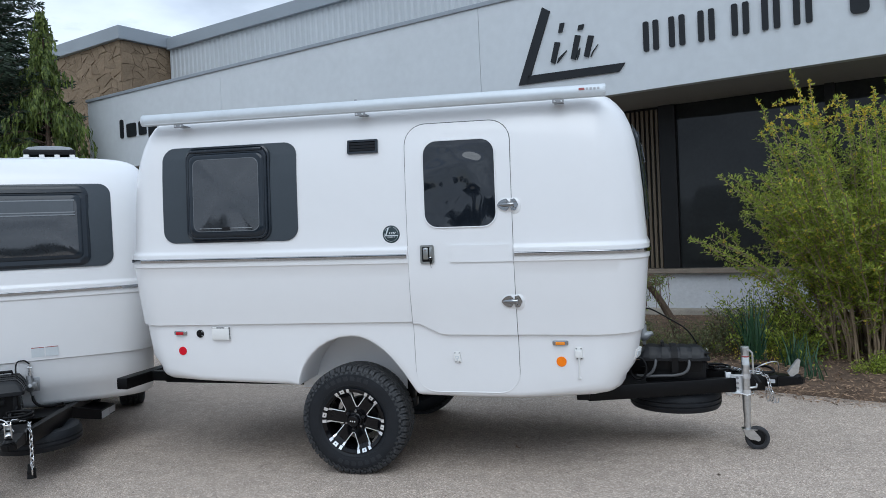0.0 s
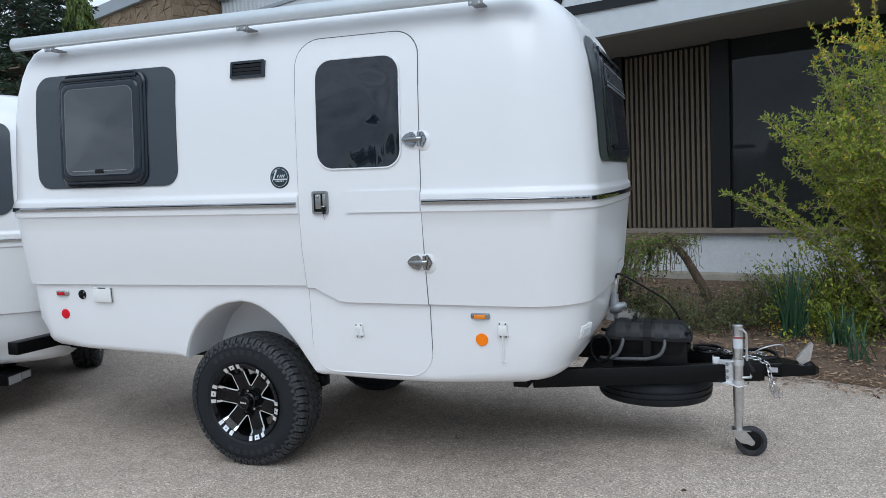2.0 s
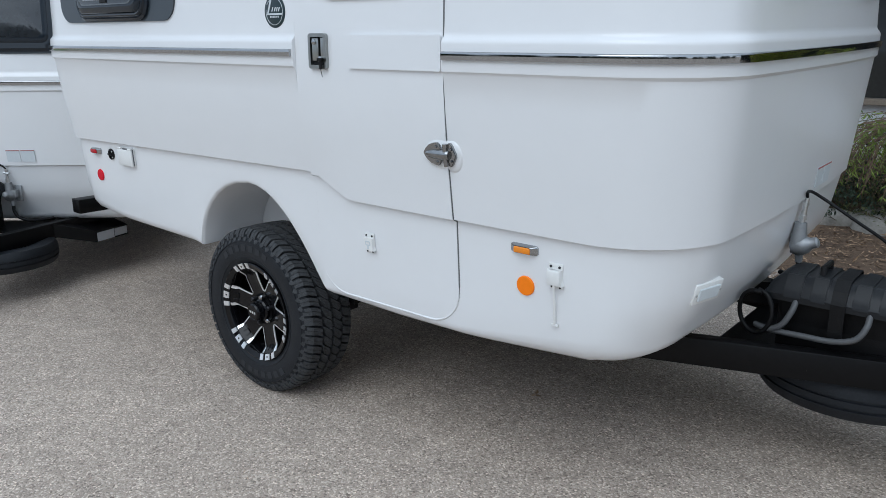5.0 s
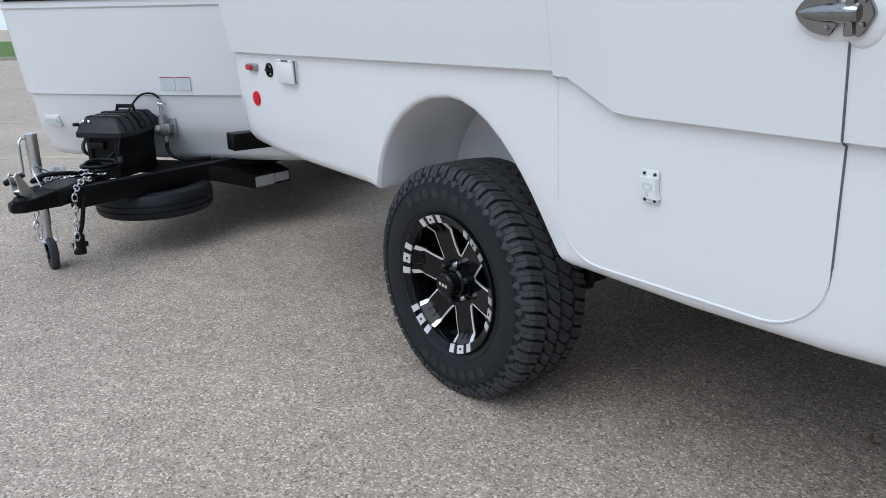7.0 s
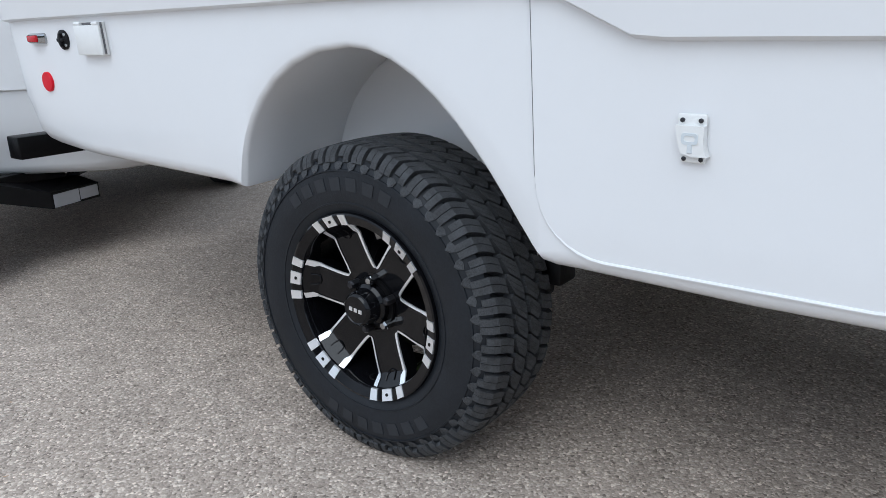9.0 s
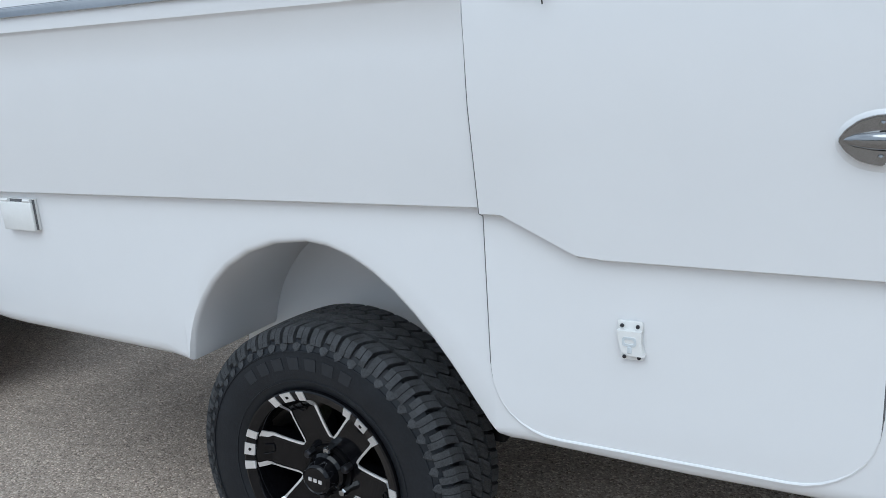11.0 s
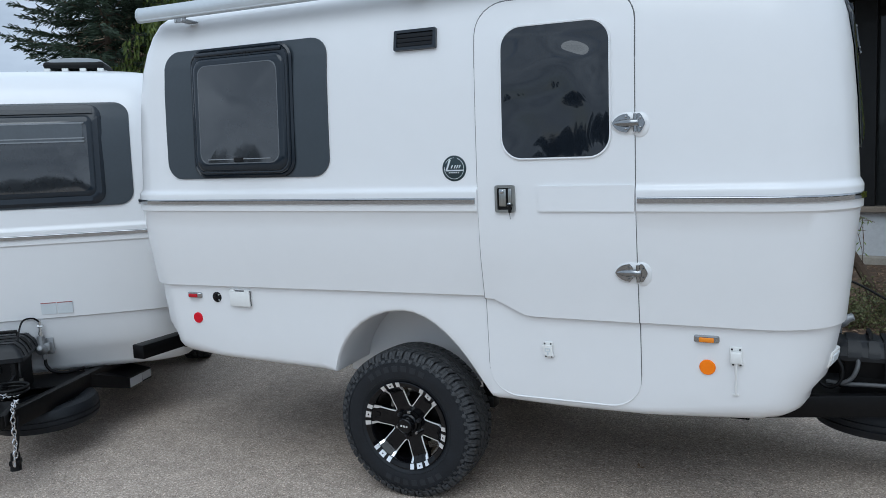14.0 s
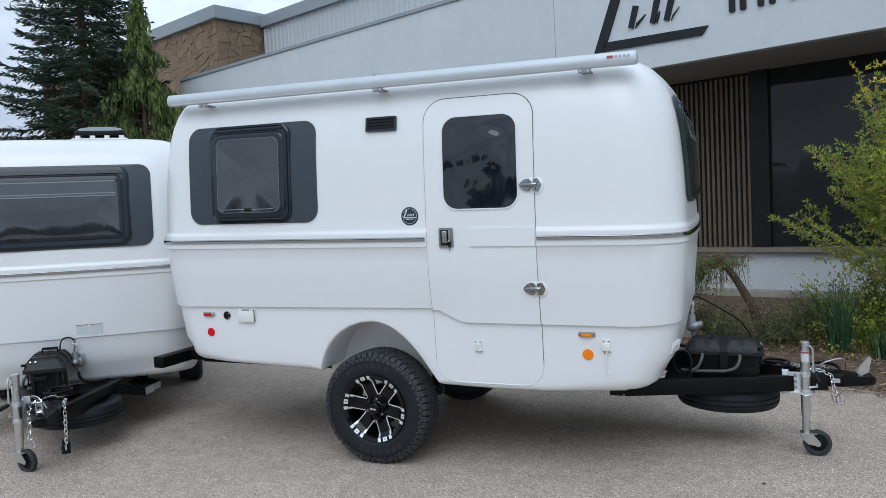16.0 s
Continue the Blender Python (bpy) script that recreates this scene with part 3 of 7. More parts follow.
def low_edge(x):
    """Lower edge of the shell: the wheel arch blends into the sill on both sides."""
    sill = lerp_table([(-2.9, 0.608), (-1.775, 0.580), (-1.40, 0.560), (-0.965, 0.530), (-0.6, 0.523), (-0.3, 0.526), (0.0, 0.538), (0.3, 0.552)], x)
    if x <= -1.40:
        u = (x + 1.40) / 0.392
        arch = 0.530 + 0.383 * math.sqrt(max(0.0, 1 - u * u)) if u > -1 else 0.530 + (u + 1) * 4.0
    else:
        u = (x + 1.40) / 0.458
        arch = 0.470 + 0.443 * max(0.0, 1 - u * u) if u < 1 else 0.470 - (u - 1) * 0.87
    return 0.5 * (arch + sill + math.sqrt((arch - sill) ** 2 + 0.022 ** 2))


def camper_part(name, bm, mat, parent, label="", smooth=False):
    if parent.parent is not None and parent.parent.parent is not None:
        parent = parent.parent      # no deeper than a part of a part
    bmesh.ops.translate(bm, verts=bm.verts, vec=-BASE)
    for v in bm.verts:
        v.co.z -= 0.0175 * v.co.x      # the lot falls away towards the nose
    return part(name, bm, mat, parent, label, smooth)


def shell_columns():
    """Side columns: x of each, close together in the arch and round the step."""
    xs = [-2.75 + k * 0.075 for k in range(12)]
    xs += [-1.87, -1.84, -1.82, -1.805]
    xs += [-1.40 - 0.392 * math.cos(radians(a)) for a in (0.5, 4, 8, 14, 20, 27, 35, 44, 54, 65, 77, 90)]
    xs += [-1.40 + 0.435 * u for u in (0.12, 0.25, 0.37, 0.48, 0.58, 0.67, 0.75, 0.80, 0.84, 0.88, 0.91, 0.94, 0.965, 0.98)]
    xs += [-0.976, -0.972, -0.945, -0.93, -0.90, -0.86, -0.82, -0.79, -0.765, -0.74, -0.70, -0.6, -0.5, -0.4, -0.305, -0.301, -0.2, -0.1, 0.0, 0.1, 0.15]
    return sorted(x for i, x in enumerate(xs))


def build_shell(parent):
    near = shell_columns()
    x_nose, x_tail, round_y = 0.15, -2.75, 0.31
    cols = [("side", -1, x) for x in near]
    cols += [("nose_corner", -1, a) for a in range(9, 90, 9)]
    cols += [("nose", 0, u) for u in (-1, -0.8, -0.5, -0.2, 0.2, 0.5, 0.8, 1)]
    cols += [("nose_corner", 1, a) for a in range(81, 0, -9)]
    cols += [("side", 1, x) for x in reversed(near)]
    cols += [("tail_corner", 1, a) for a in range(9, 90, 9)]
    cols += [("tail", 0, u) for u in (1, 0.8, 0.5, 0.2, -0.2, -0.5, -0.8, -1)]
    cols += [("tail_corner", -1, a) for a in range(81, 0, -9)]

    def flank(kind, side, u, z, seam_x):
        """Point of the shell at height z in that column, and its outward direction in plan."""
        b = side_out(seam_x, z)
        f, r = lerp_table(NOSE, z), lerp_table(TAIL, z)
        if kind == "side":
            return Vector((u, MID_Y + side * b, z)), Vector((0, side, 0))
        if kind == "nose_corner":
            a = radians(u)
            return Vector((x_nose + (f - x_nose) * math.sin(a), MID_Y + side * (b - round_y + round_y * math.cos(a)), z)), Vector((math.sin(a), side * math.cos(a), 0))
        if kind == "tail_corner":
            a = radians(u)
            return Vector((x_tail + (r - x_tail) * math.sin(a), MID_Y + side * (b - round_y + round_y * math.cos(a)), z)), Vector((-math.sin(a), side * math.cos(a), 0))
        if kind == "nose":
            return Vector((f + 0.022 * (1 - u * u), MID_Y + u * (b - round_y), z)), Vector((1, 0, 0))
        return Vector((r - 0.022 * (1 - u * u), MID_Y + u * (b - round_y), z)), Vector((-1, 0, 0))

    bm = bmesh.new()
    rows = []
    roof_steps = [(0.035, 2.396), (0.075, 2.420), (0.125, 2.438), (0.19, 2.451), (0.30, 2.460), (0.45, 2.465), (0.66, 2.468), (0.82, 2.469)]
    for kind, side, u in cols:
        sx = u if kind == "side" else (0.3 if kind.startswith("nose") else -2.9)
        edge = low_edge(sx)
        slope = 0.0
        if kind == "side":
            slope = (low_edge(u + 0.002) - low_edge(u - 0.002)) / 0.004
            slope = max(-14.0, min(14.0, slope))
        up = Vector((-slope, 0, 1)).normalized()
        lip = 0.085
        if kind == "side":
            lip = lerp_table([(-2.75, 0.085), (-2.5, 0.042), (-1.87, 0.042), (-1.775, 0.016), (-1.02, 0.016), (-0.92, 0.042), (-0.25, 0.042), (0.15, 0.085)], u)
        foot, out = flank(kind, side, u, edge, sx)
        inward = -out
        col = [foot + inward * 0.34]
        for a in (90, 67, 45, 22, 0):
            s, c = math.sin(radians(a)), math.cos(radians(a))
            p = foot + up * lip * (1 - s) + inward * lip * (1 - c)
            p.x = max(foot.x - 0.006, min(foot.x + 0.006, p.x)) if kind == "side" else p.x
            col.append(p)
        start = col[-1]
        s = seam(sx)
        for t in (0.25, 0.5, 0.75):
            p, _ = flank(kind, side, u, start.z + (s - 0.012 - start.z) * t, sx)
            p.x += (start.x - foot.x) * (1 - t) if kind == "side" else 0.0
            col.append(p)
        for z in (s - 0.0035, s + 0.001, s + 0.0035, s + 0.012):
            col.append(flank(kind, side, u, z, sx)[0])
        for z in (1.08, 1.2, 1.30, 1.382, 1.387, 1.392, 1.415, 1.456, 1.469, 1.474, 1.480, 1.486, 1.492, 1.499, 1.506, 1.54, 1.65, 1.80, 1.90, 2.0, 2.06, 2.12, 2.17, 2.22, 2.26, 2.30, 2.33, 2.36):
            col.append(flank(kind, side, u, z, sx)[0])
        top = col[-1]
        cx, half_l, half_w = (0.322 - 2.88) / 2, (0.322 + 2.88) / 2, 0.902
        for d, z in roof_steps:
            col.append(Vector((cx + (top.x - cx) * (half_l - d) / half_l, MID_Y + (top.y - MID_Y) * (half_w - d) / half_w, z)))
        rows.append([bm.verts.new(p) for p in col])
    n = len(rows)
    for i in range(n):
        a, b = rows[i], rows[(i + 1) % n]
        for k in range(len(a) - 1):
            bm.faces.new((a[k], b[k], b[k + 1], a[k + 1]))
    bm.faces.new([r[-1] for r in rows])
    shell = camper_part("shell", bm, GELCOAT, parent, "glossy white moulded fibreglass shell", smooth=30)
    # floor and wheel housings
    # floor coloured dark to cut bounced light and deepen the shadow beneath
    bm = bmesh.new()
    box(bm, (-2.8, MID_Y - 0.565, 0.602), (0.25, MID_Y + 0.565, 0.64))
    camper_part("floor_pan", bm, UNDERSIDE, parent, "dark underside")
    for sgn in (-1, 1):
        bm = bmesh.new()
        y = MID_Y + sgn * 0.60
        box(bm, (-1.90, min(y, y - sgn * 0.03), 0.505), (-0.90, max(y, y - sgn * 0.03), 0.95))
        camper_part("wheel_housing", bm, GELCOAT, parent, "white inner wheel housing")
    return shell


def side_patch(bm, x0, x1, z0, z1, r, out, thick, inset_z=()):
    """A plate with rounded corners that follows the shell's side."""
    zs = set([z0, z1, z0 + r, z1 - r])
    zs |= {z0 + r - r * math.cos(radians(a)) for a in range(0, 91, 15)} | {z1 - r + r * math.cos(radians(a)) for a in range(0, 91, 15)}
    zs |= {z0 + (z1 - z0) * k / 24 for k in range(25)} | {z for z in inset_z if z0 < z < z1}
    zs = sorted(zs)
    zs = [z for i, z in enumerate(zs) if i == 0 or z - zs[i - 1] > 1e-4]
    us = [k / 16 for k in range(17)]
    if inset_z:
        us = sorted([(x - x0) / (x1 - x0) for x in (-0.93, -0.90, -0.87, -0.84, -0.81, -0.79, -0.765, -0.74)] + [0, 0.02, 0.2, 0.45, 0.55, 0.65, 0.75, 0.85, 1.0])

    def bend(x, z):
        """Rows of the leaf bend with the moulded step."""
        if not inset_z:
            return z
        w = max(0.0, min((z - 0.70) / 0.20, 1.0)) if z < 0.93 else max(0.0, min((1.2 - z) / 0.2, 1.0))
        return z + (seam(x) - 0.93) * w
    rows, back = [], []
    for z in zs:
        cut = 0.0
        if z < z0 + r:
            cut = r - math.sqrt(max(0.0, r * r - (z0 + r - z) ** 2))
        elif z > z1 - r:
            cut = r - math.sqrt(max(0.0, r * r - (z - z1 + r) ** 2))
        a, b = x0 + cut, x1 - cut
        roll = 0.003 * max(0.0, (z0 + 0.055 - z) / 0.055) ** 2 if inset_z else 0.0      # the door's foot rolls inward
        rows.append([bm.verts.new((x, side_y(x, bend(x, z), out - roll), bend(x, z))) for x in (a + (b - a) * u for u in us)])
        back.append([bm.verts.new((x, side_y(x, bend(x, z), out - thick), bend(x, z))) for x in (a, b)])
    for i in range(len(zs) - 1):
        for k in range(16):
            bm.faces.new((rows[i][k], rows[i][k + 1], rows[i + 1][k + 1], rows[i + 1][k]))
        bm.faces.new((rows[i][0], rows[i + 1][0], back[i + 1][0], back[i][0]))
        bm.faces.new((rows[i][16], back[i][1], back[i + 1][1], rows[i + 1][16]))
    bm.faces.new([*rows[0], back[0][1], back[0][0]])
    bm.faces.new([*rows[-1], back[-1][1], back[-1][0]])
    return bm


def side_loop(x0, x1, z0, z1, r, out, corner=8):
    """Closed path of a rounded rectangle laid on the shell's side."""
    pts = []
    o = rounded(x0, x1, z0, z1, r, corner)
    for i, (x, z) in enumerate(o):
        nx, nz = o[(i + 1) % len(o)]
        steps = max(1, int(math.hypot(nx - x, nz - z) / 0.006))
        for k in range(steps):
            px, pz = x + (nx - x) * k / steps, z + (nz - z) * k / steps
            pts.append((px, side_y(px, pz, out), pz))
    return pts


def on_side(x, z, out=0.0):
    """A frame on the door side: its x along the shell, its y up the shell, its z outward."""
    a = Vector((x, side_y(x, z, out), z))
    up = (Vector((x, side_y(x, z + 0.03), z + 0.03)) - Vector((x, side_y(x, z - 0.03), z - 0.03))).normalized()
    xx = Vector((1, 0, 0))
    zz = xx.cross(up).normalized()
    return Matrix((( xx.x, up.x, zz.x, a.x), (xx.y, up.y, zz.y, a.y), (xx.z, up.z, zz.z, a.z), (0, 0, 0, 1)))


def build_door(parent):
    x0, x1, z0, z1 = -0.972, -0.305, 0.562, 2.268
    seams = [0.93 + d for d in (-0.02, -0.0035, 0.001, 0.0035, 0.012)]
    bm = bmesh.new()
    side_patch(bm, x0, x1, z0, z1, 0.13, 0.0045, 0.03, seams)
    leaf_ob = camper_part("door", bm, GELCOAT, parent, "closed white fibreglass entry door", smooth=35)
    bm = bmesh.new()
    side_patch(bm, -0.852, -0.402, 1.612, 2.152, 0.085, 0.0105, 0.02)
    camper_part("door_window", bm, DOOR_GLASS, leaf_ob, "dark smoked window glass with rounded corners", smooth=30)
    bm = bmesh.new()
    tube(bm, side_loop(-0.855, -0.399, 1.609, 2.155, 0.088, 0.008), 0.005, 6, closed=True)
    camper_part("window_seal", bm, GELCOAT, leaf_ob, "white moulded lip round the glass", smooth=True)
    bm = bmesh.new()
    side_patch(bm, -0.700, -0.308, 1.391, 1.497, 0.006, 0.014, 0.02)
    camper_part("raised_panel", bm, GELCOAT, leaf_ob, smooth=30)
    # latch: plate, paddle, key
    m = on_side(-0.846, 1.444, 0.007)
    bm = bmesh.new()
    f = lambda u, v, d: m @ Vector((u, v, 0.010 - d))
    ring_slab(bm, rounded(-0.044, 0.044, -0.058, 0.058, 0.010, 3), rounded(-0.033, 0.033, -0.046, 0.046, 0.005, 3), f, 0.012)
    latch = camper_part("latch", bm, SATIN, leaf_ob, "satin metal paddle latch with a key in it", smooth=30)
    bm = bmesh.new()
    box(bm, (-0.033, -0.046, -0.003), (0.033, 0.046, 0.001), m=m)
    camper_part("recess", bm, BLACK_PLASTIC, latch)
    bm = bmesh.new()
    box(bm, (-0.026, -0.032, 0.001), (0.006, 0.042, 0.009), 0.003, m)
    box(bm, (0.014, -0.036, 0.001), (0.031, 0.044, 0.007), 0.003, m)
    camper_part("paddle", bm, SATIN, latch, smooth=30)
    bm = bmesh.new()
    lathe(bm, [(0.009, 0.009), (0.009, 0.014), (0.004, 0.016)], m @ Matrix.Translation((-0.012, 0.030, 0)), 14)
    camper_part("lock", bm, CHROME, latch, smooth=30)
    bm = bmesh.new()
    lathe(bm, [(0.010, 0.004), (0.010, 0.016), (0.006, 0.018)], m @ Matrix.Translation((0.020, -0.026, 0)), 14)
    camper_part("lock", bm, CHROME, latch, smooth=30)
    bm = bmesh.new()
    box(bm, (0.012, -0.032, 0.016), (0.034, -0.022, 0.024), 0.002, m)
    box(bm, (0.017, -0.058, 0.014), (0.029, -0.030, 0.019), 0.002, m)
    tube(bm, [m @ Vector((0.022, -0.056, 0.016)), m @ Vector((0.023, -0.085, 0.010))], 0.0012, 5)
    camper_part("key", bm, BLACK_PLASTIC, latch, "small key hanging in the lock")
    # hinges
    for z in (1.742, 1.148):
        m = on_side(-0.305, z - 0.004, 0.007) @ Matrix.Diagonal((0.92, 0.92, 1, 1))
        bm = bmesh.new()
        o = [(-0.094, 0.0), (-0.084, -0.016), (-0.066, -0.031), (-0.045, -0.038), (-0.028, -0.040), (-0.026, -0.028), (-0.016, -0.026), (-0.016, 0.026), (-0.026, 0.028), (-0.028, 0.040), (-0.045, 0.038), (-0.066, 0.031), (-0.084, 0.016)]
        slab(bm, o, lambda u, v, d: m @ Vector((u, v, 0.010 - d)), 0.011)
        bmesh.ops.bevel(bm, geom=bm.edges[:], offset=0.0022, segments=2, affect="EDGES")
        hinge = camper_part("hinge", bm, HINGE_CHROME, leaf_ob, "polished chrome strap hinge", smooth=35)
        bm = bmesh.new()
        rows = []
        for u, half_v, h in ((-0.086, 0.004, 0.010), (-0.070, 0.011, 0.016), (-0.045, 0.016, 0.021), (-0.015, 0.018, 0.024), (0.012, 0.018, 0.024), (0.020, 0.015, 0.020)):
            rows.append([bm.verts.new(m @ Vector((u, half_v * math.cos(radians(a)), 0.008 + (h - 0.008) * math.sin(radians(a))))) for a in (0, 30, 60, 90, 120, 150, 180)])
        for a, b in zip(rows, rows[1:]):
            for k in range(6):
                bm.faces.new((a[k], a[k + 1], b[k + 1], b[k]))
        bm.faces.new(rows[0])
        bm.faces.new(rows[-1])
        camper_part("hinge_arm", bm, HINGE_CHROME, hinge, smooth=50)
        bm = bmesh.new()
        tube(bm, [m @ Vector((0.006, -0.038, 0.012)), m @ Vector((0.006, 0.038, 0.012))], 0.0075, 12)
        camper_part("knuckle", bm, HINGE_CHROME, hinge, smooth=35)
        bm = bmesh.new()
        slab(bm, [(0.011, -0.036), (0.020, -0.042), (0.030, -0.034), (0.046, -0.004), (0.044, 0.006), (0.030, 0.034), (0.020, 0.042), (0.011, 0.036)], lambda u, v, d: m @ Vector((u, v, 0.008 - d)), 0.012)
        bmesh.ops.bevel(bm, geom=bm.edges[:], offset=0.0022, segments=2, affect="EDGES")
        camper_part("strap", bm, HINGE_CHROME, hinge, smooth=35)
        bm = bmesh.new()
        lathe(bm, [(0.092, -0.010), (0.080, -0.004), (0.070, 0.002), (0.0, 0.005)], m @ Matrix.Translation((-0.028, -0.003, -0.004)) @ Matrix.Diagonal((0.98, 0.70, 1, 1)), 28)
        lathe(bm, [(0.058, -0.010), (0.052, -0.003), (0.045, 0.002), (0.0, 0.004)], m @ Matrix.Translation((0.022, -0.008, -0.004)) @ Matrix.Diagonal((0.80, 1.05, 1, 1)), 24)
        camper_part("hinge_pad", bm, GELCOAT, hinge, smooth=True)
        for u, v in ((-0.062, 0.0), (-0.034, 0.026), (-0.034, -0.026), (0.026, 0.020), (0.026, -0.020)):
            bm = bmesh.new()
            lathe(bm, [(0.005, 0.010), (0.005, 0.0135), (0.0, 0.0145)], m @ Matrix.Translation((u, v, 0)), 8)
            camper_part("screw", bm, HINGE_CHROME, hinge)
    bolt_catch("door_clip", -0.697, 0.786, leaf_ob, hook=False)
    # dark line paints the shade in the door gap, fainter at the foot
    bm = bmesh.new()
    loop = side_loop(x0 - 0.001, x1 + 0.001, z0 - 0.002, z1 + 0.002, 0.131, 0.0008)
    tube(bm, loop, [0.0004 if p[2] < 0.64 else 0.0010 if p[2] < 0.70 else 0.0023 if p[2] < 2.0 else 0.0034 for p in loop], 6, closed=True)
    camper_part("door_gap", bm, GAP_SHADE, parent, "dark line for the shaded gap round the door", smooth=True)
    # softly rolled lower edge of the leaf
    bm = bmesh.new()
    lip = [p for p in side_loop(x0, x1, z0, z1, 0.13, 0.0015) if p[2] < 0.69]
    far = max(range(len(lip)), key=lambda i: (Vector(lip[i]) - Vector(lip[i - 1])).length)
    lip = lip[far:] + lip[:far]
    tube(bm, lip, [0.0008 + 0.0026 * min(1.0, (0.69 - p[2]) / 0.06) for p in lip], 8)
    camper_part("door_lip", bm, GELCOAT, leaf_ob, smooth=True)


def bolt_catch(name, x, z, parent, hook):
    """White plastic catch with four screws, with or without its hanging arm."""
    m = on_side(x, z, 0.007 if not hook else 0.0) @ Matrix.Scale(0.86 if not hook else 0.92, 4)
    bm = bmesh.new()
    box(bm, (-0.026, 0.020, 0.0), (0.026, 0.045, 0.006), 0.003, m)
    box(bm, (-0.020, -0.040, 0.0), (0.026, -0.022, 0.008), 0.003, m)
    slab(bm, [(-0.025, 0.026), (0.025, 0.026), (0.024, -0.002), (0.027, -0.018), (0.031, -0.027), (0.004, -0.027), (-0.014, -0.022), (-0.020, -0.006)], lambda u, v, d: m @ Vector((u, v, 0.018 - d)), 0.018)
    if hook:
        box(bm, (-0.024, -0.026, 0.004), (0.024, 0.026, 0.026), 0.006, m)
    body = camper_part(name, bm, WHITE_PLASTIC, parent, "white plastic door catch with screws", smooth=35)
    for u, v in ((-0.016, 0.034), (0.016, 0.034), (-0.012, -0.033), (0.018, -0.033)):
        bm = bmesh.new()
        lathe(bm, [(0.0042, 0.005), (0.0042, 0.0095), (0.0, 0.0105)], m @ Matrix.Translation((u, v, 0)), 8)
        camper_part("screw", bm, DARK_SCREW, body)
    if hook:
        bm = bmesh.new()
        tube(bm, [m @ Vector((0.002, -0.02, 0.02)), m @ Vector((0.0, -0.10, 0.012)), m @ Vector((-0.003, -0.165, 0.006))], 0.004, 8)
        box(bm, (-0.014, -0.172, 0.001), (0.010, -0.162, 0.009), 0.002, m)
        camper_part("arm", bm, WHITE_PLASTIC, body, smooth=35)
    else:
        # slot in the white plastic, its shadows put into a greyer colour
        bm = bmesh.new()
        f = lambda u, v, d: m @ Vector((u, v, 0.0192 - d))
        ring_slab(bm, rounded(-0.014, 0.015, -0.006, 0.014, 0.006, 4), rounded(-0.009, 0.010, -0.001, 0.009, 0.004, 4), f, 0.003)
        box(bm, (-0.004, -0.022, 0.010), (0.006, -0.006, 0.0195), 0.002, m)
        camper_part("slot", bm, PALE_PRINT_SHADE, body)


